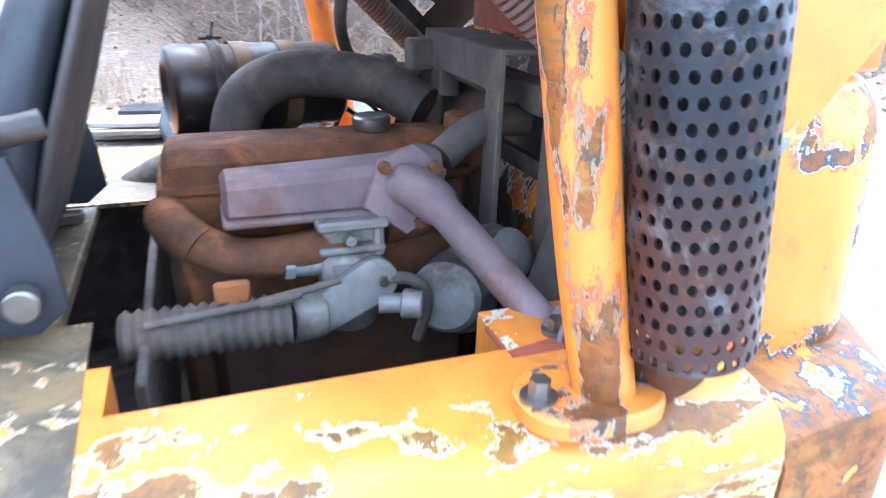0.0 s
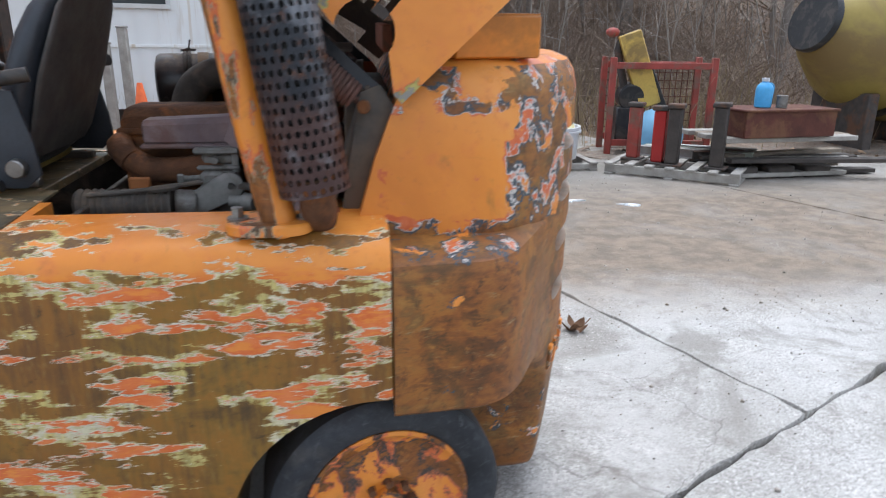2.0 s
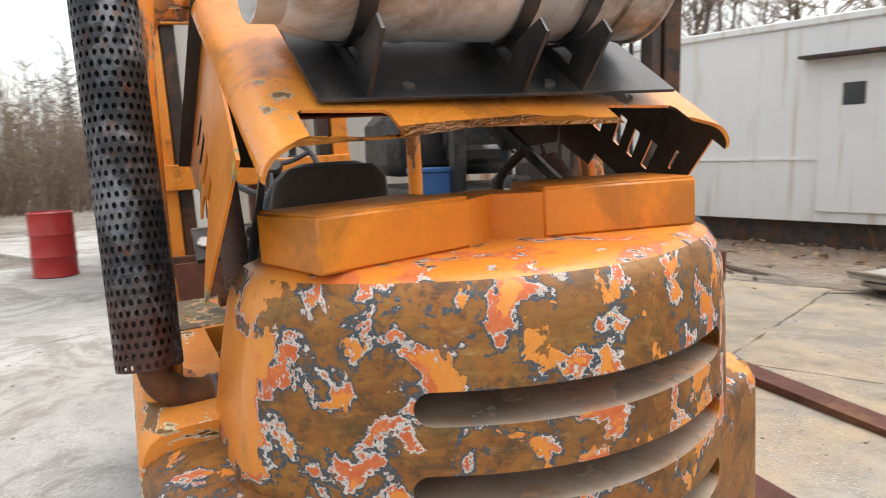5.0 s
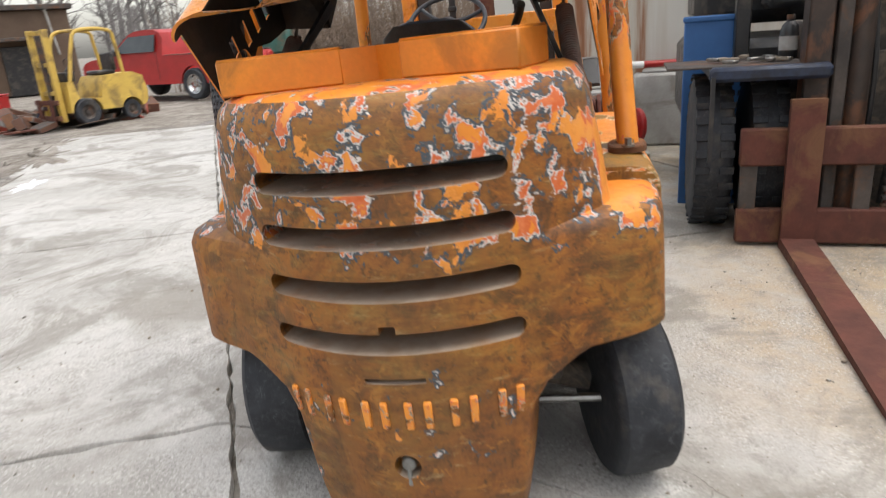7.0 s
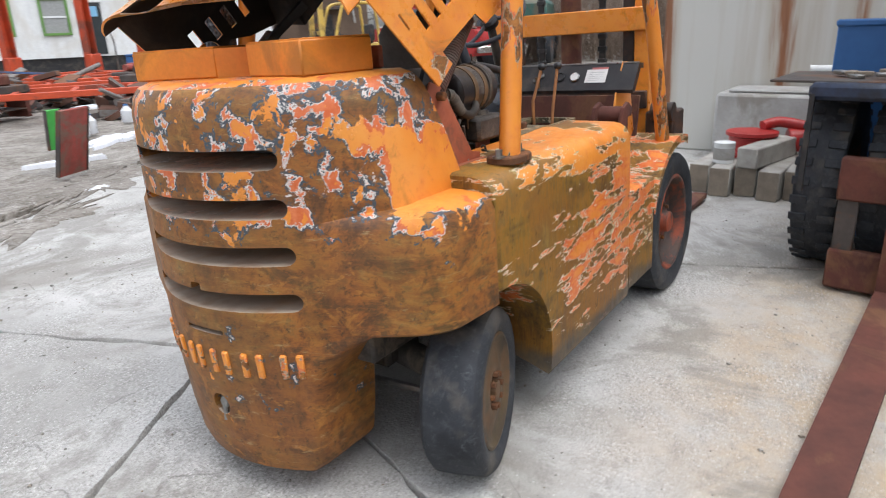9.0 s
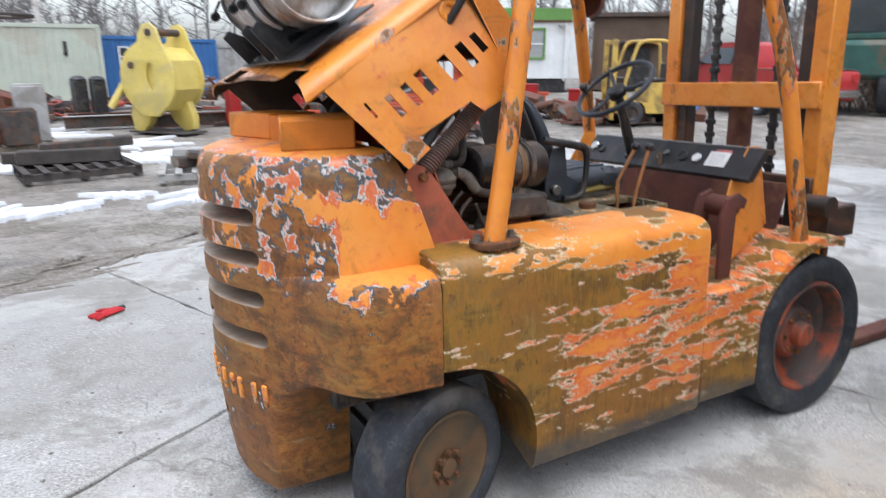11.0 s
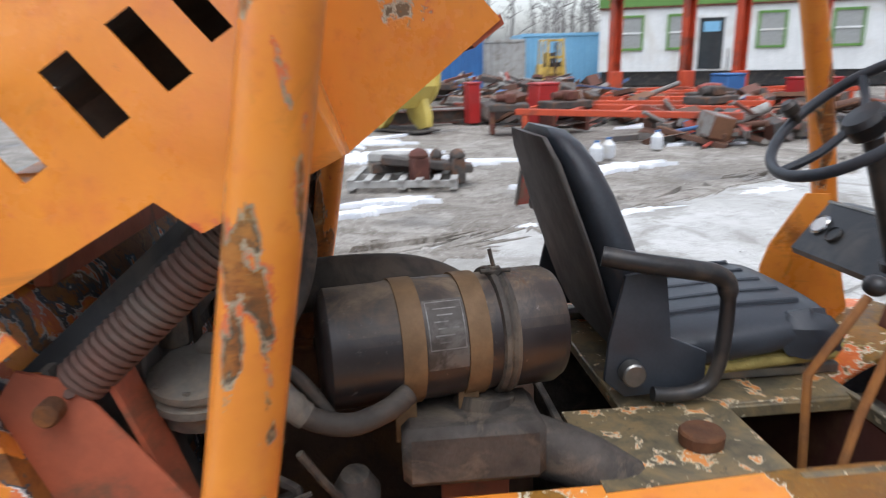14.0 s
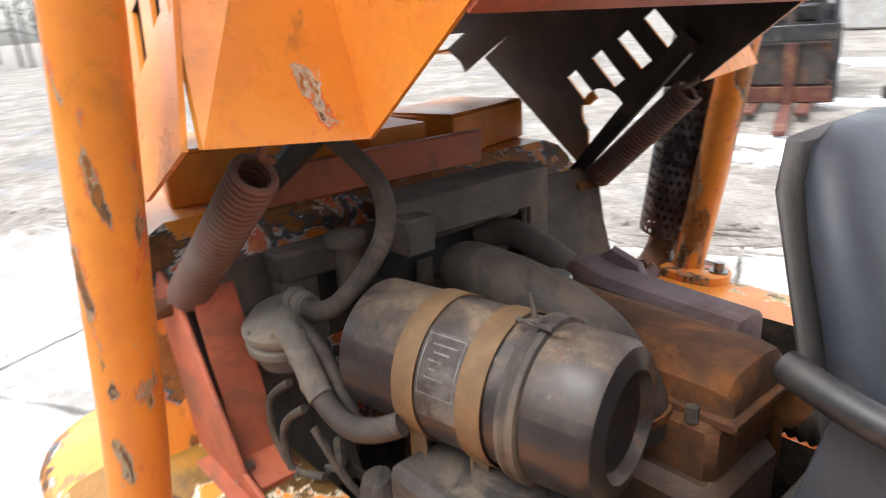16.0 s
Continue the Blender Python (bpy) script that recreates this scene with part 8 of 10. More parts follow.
for z0, z1 in ((0.47, 0.68), (0.02, 0.22)):
    part("carriage_bar", Shape().box((-1.41, 1.25, z0), (-1.34, 3.10, z1), 0.01), M_OXIDE, bf, "rusty flaking carriage bar")
for y in (1.31, 1.95, 2.95):
    part("carriage_upright", Shape().box((-1.40, y - 0.05, 0.20), (-1.36, y + 0.05, 0.50), 0.006), M_SCRAP, bf)
for y in (1.60, 2.74):
    part("fork", Shape().rings([[(x, q, z) for q, z in ((y - 0.095, 0.0), (y + 0.095, 0.0), (y + 0.095, 0.84), (y - 0.095, 0.84))] for x in (-1.335, -1.28)]).rings([[(x, y - a, 0.004), (x, y + b, 0.004), (x, y + b, h), (x, y - a, h)] for x, a, b, h in ((-1.29, 0.095, 0.095, 0.065), (0.63, 0.085, 0.085, 0.03), (0.86, 0.078, 0.078, 0.022), (0.925, 0.060, 0.060, 0.020), (0.965, 0.030, 0.030, 0.018))]), M_OXIDE, bf, "long red-brown fork lying along the ground")
tr = thing("tray", "dark flat tray with loose metal on the fender", "tray", BF @ Matrix.Translation((-1.82, 1.36, 1.004)))
part("sheet", Shape().box((-0.35, -0.55, 0.0), (0.30, 0.45, 0.012), 0.004), M_SCRAP, tr)
random.seed(5)
for i in range(14):
    part("offcut", Shape().box((-0.05, -0.025, 0), (0.05, 0.025, 0.02), 0.004, Matrix.Translation((random.uniform(-0.15, 0.15), random.uniform(-0.25, 0.2), 0.012 + 0.006 * (i % 3))) @ Matrix.Rotation(random.uniform(0, 3), 4, "Z")), M_STEEL if i % 2 else M_WOOD, tr)
bo = thing("bottle", "black plastic oil bottle on the tray", "bottle", BF @ Matrix.Translation((-1.91, 1.58, 1.016)))
part("body", Shape().lathe([(0.055, 0), (0.06, 0.01), (0.06, 0.15), (0.05, 0.19), (0.022, 0.215), (0.022, 0.225)], (0, 0, 0), (0, 0, 1), 20), M_BLACK, bo)
part("cap", Shape().lathe([(0.026, 0.225), (0.026, 0.25), (0.001, 0.251)], (0, 0, 0), (0, 0, 1), 16), M_SCRAP, bo)
part("label_band", Shape().lathe([(0.0605, 0.05), (0.0612, 0.05), (0.0612, 0.13), (0.0605, 0.13)], (0, 0, 0), (0, 0, 1), 20), M_CONC, bo)
bp = thing("panel", "blue steel panel standing behind the dual tyres", "panel", BF @ Matrix.Translation((-2.42, 1.18, 0.0)))
part("sheet", Shape().box((-0.015, -0.22, 0.0), (0.015, 0.22, 1.27), 0.006), M_BLUE, bp)
part("rail", Shape().box((-0.03, -0.23, 1.25), (0.03, 0.23, 1.29), 0.01), M_BLUE, bp)
for k in range(5):
    w = thing("timber_beam", "squared grey weathered timber beam", "timber", place(-3.30 - 0.09 * ((k + 1) % 2), 0.30 + k * 0.19, 4 * (k % 3) - 4) @ Matrix.Scale(1.12, 4), "timber beams")
    part("beam", Shape().box((-1.3, -0.075, 0.0), (0.0, 0.075, 0.22), 0.01), M_PALLET, w)
    part("end_grain", Shape().box((-0.001, -0.07, 0.005), (0.003, 0.07, 0.215), 0.001), M_WOOD, w)
w = thing("timber_beam", "short grey beam lying across the others", "timber", place(-3.35, 0.68, -14, 0.248), "timber beams")
part("beam", Shape().box((-0.8, -0.085, 0.0), (0.0, 0.085, 0.17), 0.01), M_PALLET, w)
for (x, y, sx, h) in ((-5.1, 0.60, 1.05, 0.70), (-5.4, 1.75, 1.2, 0.82), (-6.3, 0.95, 1.3, 0.88), (-7.6, 0.3, 1.2, 0.8)):
    w = thing("concrete_block", "rough grey concrete block", "block", place(x, y, random.uniform(-8, 8)), "concrete blocks")
    part("block", Shape().box((-0.3, -sx / 2, 0), (0.3, sx / 2, h), 0.03), M_CONC, w)
    part("lip", Shape().box((-0.22, -sx / 2 + 0.1, h - 0.002), (0.22, sx / 2 - 0.1, h + 0.04), 0.02), M_CONC, w)
vb = thing("valve_body", "bright red cast valve body resting on the timbers", "valve", place(-3.95, 0.60, 20, 0.248))
part("drum", Shape().lathe([(0.20, 0), (0.24, 0.01), (0.24, 0.05), (0.19, 0.06), (0.19, 0.18), (0.22, 0.19), (0.22, 0.22), (0.001, 0.225)], (0, 0, 0), (0, 0, 1), 28), M_RED, vb)
part("flange", Shape().cyl((-0.1, 0.32, 0.12), (-0.1, 0.62, 0.14), 0.11, 0.09, 20, 0.01).cyl((-0.1, 0.55, 0.14), (-0.1, 0.60, 0.14), 0.17, 0.17, 20, 0.01), M_RED, vb)
part("pipe", Shape().tube(spl([(-0.1, 0.1, 0.25), (-0.15, 0.25, 0.28), (-0.1, 0.45, 0.25)], 5), 0.05, 10), M_RED, vb)
bar = thing("pole", "red and white striped pole across the blocks", "pole", place(-5.3, 1.55, 4, 0.875))
for k in range(4):
    part("band", Shape().cyl((0, -0.7 + k * 0.4, 0.04), (0, -0.3 + k * 0.4, 0.04), 0.04, seg=12), M_RED if k % 2 else M_SIDING, bar)

tn = thing("paint_tin", "white paint tin with drips standing on the timbers", "tin", place(-3.55, 0.46, 0, 0.248))
part("body", Shape().lathe([(0.001, 0.0), (0.085, 0.0), (0.088, 0.006), (0.086, 0.012), (0.086, 0.165), (0.089, 0.172), (0.084, 0.178), (0.08, 0.170), (0.001, 0.168)], (0, 0, 0), (0, 0, 1), 28), M_SIDING, tn)
part("label_band", Shape().lathe([(0.0862, 0.03), (0.0872, 0.03), (0.0872, 0.13), (0.0862, 0.13)], (0, 0, 0), (0, 0, 1), 28), M_CONC, tn)
dr = thing("oil_drum", "bright red steel oil drum standing in the yard", "drum", place(-8.3, -1.65, 12))
part("barrel", Shape().lathe([(0.001, 0.0), (0.27, 0.0), (0.29, 0.012), (0.28, 0.03), (0.28, 0.27), (0.293, 0.29), (0.28, 0.31), (0.28, 0.57), (0.293, 0.59), (0.28, 0.61), (0.28, 0.86), (0.292, 0.875), (0.28, 0.885), (0.27, 0.865), (0.001, 0.862)], (0, 0, 0), (0, 0, 1), 36), M_RED, dr)
part("bung", Shape().cyl((0.15, 0.05, 0.86), (0.15, 0.05, 0.885), 0.03, seg=12), M_STEEL, dr)

# ---- a green machine behind the pickup ----
tc = thing("loader", "old dark green loader with a glazed cab among the scrub", "machine", place(-20.6, -10.0, 20) @ Matrix.Scale(1.25, 4))
M_TEAL = plain("dark_green_machine_paint", (0.03, 0.11, 0.085), (0.02, 0.075, 0.06), 0.55, 0.0, 3.0, 30.0, dirt=(0.10, 0.08, 0.05), here=True)
part("body", Shape().box((-1.9, -0.9, 0.8), (1.6, 0.9, 1.7), 0.12).box((-0.5, -0.8, 1.7), (0.9, 0.8, 1.9), 0.05), M_TEAL, tc)
part("cab", Shape().box((-0.55, -0.8, 3.05), (0.95, 0.8, 3.2), 0.05), M_TEAL, tc)
for px in (-0.5, 0.85):
    for py in (-0.75, 0.70):
        part("cab_post", Shape().box((px, py, 1.85), (px + 0.08, py + 0.06, 3.08), 0.01), M_TEAL, tc)
part("cab_glass", Shape().box((-0.47, -0.72, 1.9), (0.9, -0.70, 3.05), 0.0).box((0.88, -0.7, 1.9), (0.90, 0.7, 3.05), 0.0), M_GLASS, tc)
for px in (-1.2, 1.0):
    for sgn in (-1, 1):
        truck_tyre(0.62, 0.4, 0.34, tc, Matrix.Translation((px, sgn * 1.05, 0.62)) @ Matrix.Diagonal((1, sgn, 1, 1)), M_SCRAP)

# ---- loose things on the concrete and the bank ----
M_DRYLEAF = plain("dry_brown_leaf", (0.20, 0.105, 0.05), (0.12, 0.06, 0.03), 0.8, 0.0, 20.0, 60.0, here=True)
M_CONE = plain("orange_cone_plastic", (0.85, 0.16, 0.03), (0.70, 0.12, 0.03), 0.5, 0.0, 4.0, 30.0)
M_POSTRED = plain("faded_red_post_paint", (0.36, 0.055, 0.04), (0.22, 0.05, 0.035), 0.6, 0.0, 6.0, 40.0, dirt=(0.16, 0.10, 0.07), here=True)
M_DARKWOOD = plain("dark_wet_timber", (0.075, 0.062, 0.053), (0.045, 0.040, 0.036), 0.8, 0.0, 5.0, 40.0, 0.5, 0.004, here=True)
M_REED = plain("dry_reeds", (0.36, 0.28, 0.16), (0.25, 0.185, 0.10), 0.8, 0.0, 5.0, 30.0)
M_CLOTH = plain("red_cloth", (0.50, 0.018, 0.022), (0.36, 0.015, 0.02), 0.85, 0.0, 25.0, 200.0, 0.5, 0.002)

def facing(c, n):
    """A pose whose y axis looks along n."""
    return Matrix.Translation(c) @ Vector(n).to_track_quat("Y", "Z").to_matrix().to_4x4()


tp = "tyres on the bank edge"
for nm, label, m, R, w, rim, disc in (
        ("tyre", "worn black tyre on a yellow steel rim, leaning on another tyre", facing((0.33, 4.95, 0.42), (-0.20, -0.56, 0.80)), 0.43, 0.27, 0.26, M_YELLOW),
        ("tyre", "flat-lying black tyre with a rusty rim", facing((1.00, 5.80, 0.24), (0.0, -0.05, 1.0)), 0.56, 0.24, 0.28, M_RUST),
        ("tyre", "black tyre tipped on top of two others", facing((0.72, 5.58, 0.72), (0.20, -0.02, 0.97)), 0.50, 0.30, 0.28, M_SCRAP)):
    t = thing(nm, label, "tyre", None, tp)
    truck_tyre(R, w, rim, t, m, disc)

t = thing("counter_weight_ball", "rusty round crane weight with a hook and chain", "weight", place(0.60, 3.22, 20) @ Matrix.Scale(0.76, 4))
ball = Shape().lathe([(0.03, -0.11), (0.12, -0.105), (0.175, -0.07), (0.20, 0.0), (0.175, 0.07), (0.12, 0.105), (0.03, 0.11)], (0, 0, 0.20), (0.35, 0.93, 0), 32)
part("weight", ball, M_OXIDE, t)
part("shackle", Shape().tube(spl([(-0.05, -0.12, 0.24), (0.0, -0.17, 0.17), (0.03, -0.20, 0.10), (0.07, -0.22, 0.05)], 5), 0.032, 10), M_OXIDE, t, "worn steel shackle")
part("hook", Shape().tube(spl([(0.07, -0.22, 0.07), (0.14, -0.24, 0.09), (0.18, -0.22, 0.06), (0.16, -0.17, 0.035), (0.10, -0.16, 0.03)], 5), 0.028, 10), M_OXIDE, t, "rusty hook")
for i in range(7):
    c = Vector((0.20 + i * 0.045, -0.18 - 0.012 * i, 0.016))
    m = Matrix.Translation(c) @ Matrix.Rotation(radians(90 * (i % 2)), 4, "X")
    part("chain_link", Shape().tube([(0.028 * math.cos(a), 0.014 * math.sin(a), 0) for a in (2 * math.pi * k / 12 for k in range(12))], 0.0055, 6, False, True, m), M_SCRAP, t)


t = thing("tool_case", "small black case on the concrete", "box", place(-0.2, 4.75, -8) @ Matrix.Scale(0.76, 4))
part("body", Shape().box((-0.30, -0.17, 0.0), (0.30, 0.17, 0.19), 0.03), M_BLACK, t)
part("lid", Shape().box((-0.305, -0.175, 0.15), (0.305, 0.175, 0.21), 0.02), M_BLACK, t)

t = thing("traffic_cone", "faded orange traffic cone", "cone", place(-2.0, 7.45, 10, 0.12))
part("cone", Shape().lathe([(0.16, 0.02), (0.15, 0.06), (0.035, 0.72), (0.028, 0.73), (0.02, 0.72)], (0, 0, 0), (0, 0, 1), 24), M_CONE, t)
part("base", Shape().box((-0.20, -0.20, 0.0), (0.20, 0.20, 0.03), 0.01), M_CONE, t)
# boards and panels stacked by the trailer
t = thing("board_stack", "loose stack of weathered grey boards and panels", "boards", place(-1.0, 6.3, -3))
for i, (x, y, z, L, w, a, mat) in enumerate(((-0.9, 0.1, 0.02, 1.9, 0.16, 2, M_PALLET), (-0.9, -0.15, 0.02, 1.8, 0.16, -4, M_PALLET), (-0.95, 0.35, 0.02, 1.9, 0.18, 3, M_WOOD), (-1.0, -0.05, 0.16, 1.1, 0.9, 3, M_PALLET), (0.35, 0.0, 0.16, 1.15, 0.85, -8, M_CONC), (-0.85, -0.42, 0.10, 2.4, 0.12, -3, M_WOOD), (0.5, 0.25, 0.20, 1.2, 0.5, -4, M_BLACK))):
    part("board", Shape().box((0, -w / 2, 0), (L, w / 2, 0.045), 0.006, Matrix.Translation((x, y, z)) @ Matrix.Rotation(radians(a), 4, "Z")), mat, t)
part("frame", Shape().box((-1.0, -0.50, 0.205), (0.1, -0.42, 0.24), 0.006).box((-1.0, 0.34, 0.205), (0.1, 0.42, 0.24), 0.006), M_WOOD, t)
for x in (-2.5, -2.72):
    t = thing("trailer_post", "grey upright post by the trailer door", "post", place(x + 0.1, 8.3 + (x + 2.5) * 0.5), "grey posts")
    part("post", Shape().box((-0.06, -0.06, 0), (0.06, 0.06, 1.55 + (x + 2.5)), 0.01), M_PALLET, t)
    part("cap", Shape().box((-0.07, -0.07, 1.55 + (x + 2.5)), (0.07, 0.07, 1.58 + (x + 2.5)), 0.01), M_CONC, t)

# white tubs with spools
for x, y, spool in ((2.12, 5.7, "flat"), (2.95, 5.6, "tipped")):
    t = thing("tub", "round white plastic tub on a low pallet", "tub", place(x, y, 8, 0.10), "white tubs")
    part("wall", Shape().lathe([(0.40, 0.0), (0.42, 0.01), (0.435, 0.33), (0.45, 0.34), (0.45, 0.37), (0.42, 0.37), (0.41, 0.05), (0.001, 0.04)], (0, 0, 0), (0, 0, 1), 40), M_PURE_WHITE, t)
    part("rim", Shape().lathe([(0.445, 0.30), (0.46, 0.305), (0.46, 0.325), (0.445, 0.33)], (0, 0, 0), (0, 0, 1), 40), M_PURE_WHITE, t)
    s = thing("spool", "white plastic spool with a yellow centre, %s in a tub" % spool, "spool", place(x, y, 0, 0.17) if spool == "flat" else place(x - 0.02, y - 0.05, 0, 0.34) @ Matrix.Rotation(radians(50), 4, "X") @ Matrix.Rotation(radians(22), 4, "Y"), "spools")
    top = 0.40 if spool == "flat" else 0.30
    part("drum", Shape().lathe([(0.28, 0.0), (0.29, 0.01), (0.29, top - 0.02), (0.28, top), (0.001, top)], (0, 0, 0), (0, 0, 1), 36), M_PURE_WHITE, s)
    part("face", Shape().lathe([(0.265, top - 0.01), (0.265, top + 0.006), (0.001, top + 0.007)], (0, 0, 0), (0, 0, 1), 32), plain("cream_face_%s" % spool, (0.72, 0.66, 0.38), (0.62, 0.55, 0.28), 0.6), s, "cream spool face")
    part("star", Shape().lathe([(0.085, top), (0.085, top + 0.012), (0.05, top + 0.014), (0.001, top + 0.004)], (0, 0, 0), (0, 0, 1), 7), M_YELLOW, s, "yellow centre with an opening")


def pallet(x, y, turn, L, W, mat, label, h=0.13, n=7, z=0.0):
    t = thing("pallet", label, "pallet", place(x, y, turn, z), "pallets")
    for k in range(3):
        yy = -W / 2 + 0.05 + k * (W - 0.10) / 2
        part("stringer", Shape().box((-L / 2, yy - 0.022, 0.02), (L / 2, yy + 0.022, h - 0.022), 0.004), mat, t)
    for k in range(n):
        xx = -L / 2 + 0.05 + k * (L - 0.10) / (n - 1)
        q = 0.012 * math.sin(k * 2.7 + x)
        part("slat", Shape().box((xx - 0.046, -W / 2 + q, h - 0.022), (xx + 0.046, W / 2 + q, h), 0.003), mat, t)
        if k % 3 == 0:
            part("slat", Shape().box((xx - 0.046, -W / 2, 0.0), (xx + 0.046, W / 2, 0.02), 0.003), mat, t)
    return t


pallet(2.55, 5.65, 2, 1.9, 1.0, M_PALLET, "weathered pallet under white tubs", 0.10)
pallet(4.15, 5.35, -35, 1.40, 1.30, M_PALLET, "pale grey pallet holding stubby steel posts")
# stubby posts
PT = place(4.15, 5.35, -35, 0.13)
for (x, y, h, mat, label) in ((-0.50, -0.25, 0.58, M_POSTRED, "stubby post with worn red paint"), (-0.18, -0.42, 0.57, M_RED, "stubby bright red steel post"), (-0.02, -0.46, 0.60, M_DARKWOOD, "stubby dark olive steel post"), (0.42, -0.40, 0.63, M_DARKWOOD, "stubby dark grey steel post")):
    t = thing("bollard", label, "bollard", PT @ Matrix.Translation((x, y, 0)), "stubby posts on the pallet")
    part("column", Shape().box((-0.065, -0.065, 0.02), (0.065, 0.065, h), 0.012), mat, t)
    part("foot", Shape().box((-0.11, -0.11, 0), (0.11, 0.11, 0.02), 0.004), M_SCRAP, t)
    part("cap", Shape().box((-0.085, -0.085, h), (0.085, 0.085, h + 0.05), 0.012), M_SCRAP, t, "worn dark cap")
for i, (x, y, L, a, mat) in enumerate(((-0.55, 0.10, 1.15, 4, M_CONC), (-0.5, 0.25, 1.2, -3, M_MINT), (-0.4, 0.42, 1.1, 6, M_CONC), (0.1, 0.0, 0.6, 40, M_SCRAP))):
    t = thing("steel_rail", "grey steel rail lying on a pallet", "rail", PT @ Matrix.Translation((x, y, 0)) @ Matrix.Rotation(radians(a), 4, "Z"), "rails on the pallet")
    part("web", Shape().box((0, -0.008, 0.008), (L, 0.008, 0.10), 0.002), mat, t)
    part("flange", Shape().box((0, -0.05, 0.0), (L, 0.05, 0.010), 0.002), mat, t)
    part("flange", Shape().box((0, -0.05, 0.098), (L, 0.05, 0.108), 0.002), mat, t)
# red wire basket rack
t = thing("steel_rack", "red rusted steel basket rack with a mesh back", "rack", place(4.30, 6.75, -8))
for x in (-0.62, 0.62):
    for y in (-0.3, 0.4):
        part("post", Shape().box((x - 0.04, y - 0.04, 0), (x + 0.04, y + 0.04, 1.22), 0.008), M_POSTRED, t)
for y in (-0.3, 0.4):
    part("rail", Shape().box((-0.66, y - 0.03, 1.08), (0.66, y + 0.03, 1.16), 0.006), M_POSTRED, t)
    part("rail", Shape().box((-0.66, y - 0.03, 0.12), (0.66, y + 0.03, 0.20), 0.006), M_POSTRED, t)
for i in range(16):
    x = -0.58 + i * 0.0773
    part("wire", Shape().cyl((x, 0.40, 0.2), (x, 0.40, 1.10), 0.006, seg=6), M_OXIDE, t)
for i in range(8):
    z = 0.28 + i * 0.105
    part("wire", Shape().cyl((-0.60, 0.405, z), (0.60, 0.405, z), 0.006, seg=6), M_OXIDE, t)
t = thing("machine_guard", "yellow sheet chute with a pale blue dome and dark motor", "machine", place(4.15, 6.55, -8))
part("dome", Shape().lathe([(0.30, 0.10), (0.31, 0.30), (0.28, 0.46), (0.18, 0.57), (0.05, 0.62), (0.001, 0.62)], (0.10, -0.2, 0), (0, 0, 1), 28), M_PALEBLUE, t, "pale blue dome")
part("motor", Shape().cyl((-0.22, 0.0, 0.72), (-0.22, 0.30, 0.74), 0.17, 0.17, 24, 0.02).box((-0.40, 0.0, 0.15), (-0.05, 0.28, 0.60), 0.02), M_BLACK, t, "dark motor")
part("chute", Shape().box((-0.14, -0.05, 0.0), (0.14, 0.13, 0.95), 0.015, Matrix.Translation((0.02, 0.05, 0.62)) @ Matrix.Rotation(radians(-20), 4, "Y")), M_YELLOW, t, "bright yellow chute")
part("chain_guard", Shape().box((-0.045, 0.0, 0.0), (0.045, 0.05, 0.8), 0.01, Matrix.Translation((0.32, 0.1, 0.35)) @ Matrix.Rotation(radians(-24), 4, "Y")), M_BLACK, t)
part("arm", Shape().tube([(-0.30, 0.1, 0.8), (-0.42, 0.15, 1.30), (-0.36, 0.15, 1.50)], 0.05, 10), M_SCRAP, t, "grey control arm")
part("knob", Shape().blob((-0.50, 0.15, 1.52), (0.09, 0.08, 0.06), 10, 6), M_POSTRED, t)
# board pile with the dark red box and the jug
t = thing("board_pile", "pile of old grey boards on the dirt", "boards", place(5.1, 5.3, 8))
for i in range(9):
    part("board", Shape().box((0, -0.07, 0), (1.5 + 0.15 * (i % 3), 0.07, 0.045), 0.005, Matrix.Translation((-0.8 + 0.07 * (i % 4), -0.36 + 0.145 * (i % 5), 0.02 + 0.13 * (i // 5) + 0.03 * (i % 2))) @ Matrix.Rotation(radians(9 * math.sin(i * 2.1)), 4, "Z")), (M_PALLET, M_WOOD, M_DARKWOOD)[i % 3], t)
for x in (-0.55, -0.1, 0.35):
    part("sleeper", Shape().box((x - 0.16, -0.42, 0.0), (x + 0.16, 0.42, 0.13), 0.02), M_DARKWOOD, t)
for k in range(5):
    part("board", Shape().box((-0.85, -0.09, 0), (0.75, 0.09, 0.05), 0.006, Matrix.Translation((0.05 * (k % 2), -0.36 + 0.17 * k, 0.395)) @ Matrix.Rotation(radians(4 * math.sin(k * 3)), 4, "Z")), (M_PALLET, M_WOOD)[k % 2], t)
t = thing("steel_box", "dark red rusted steel box resting on old boards", "box", place(4.98, 5.05, 10, 0.45))
bx = Shape().box((-0.55, -0.27, 0), (0.55, -0.25, 0.28), 0.005).box((-0.55, 0.25, 0), (0.55, 0.27, 0.28), 0.005).box((-0.55, -0.25, 0), (-0.53, 0.25, 0.28), 0.005).box((0.53, -0.25, 0), (0.55, 0.25, 0.28), 0.005).box((-0.54, -0.26, 0), (0.54, 0.26, 0.02), 0.003)
part("tray", bx, M_OXIDE, t)
part("lid", Shape().box((-0.57, -0.29, 0.265), (0.57, 0.29, 0.29), 0.006), M_OXIDE, t)
t = thing("jug", "light blue plastic jug with a white cap", "jug", place(4.80, 5.0, 15, 0.74))
part("body", Shape().lathe([(0.07, 0), (0.085, 0.01), (0.088, 0.19), (0.07, 0.235), (0.035, 0.26), (0.032, 0.275)], (0, 0, 0), (0, 0, 1), 24), M_BOTTLE, t)
part("cap", Shape().lathe([(0.038, 0.27), (0.038, 0.305), (0.001, 0.306)], (0, 0, 0), (0, 0, 1), 20), M_PURE_WHITE, t)
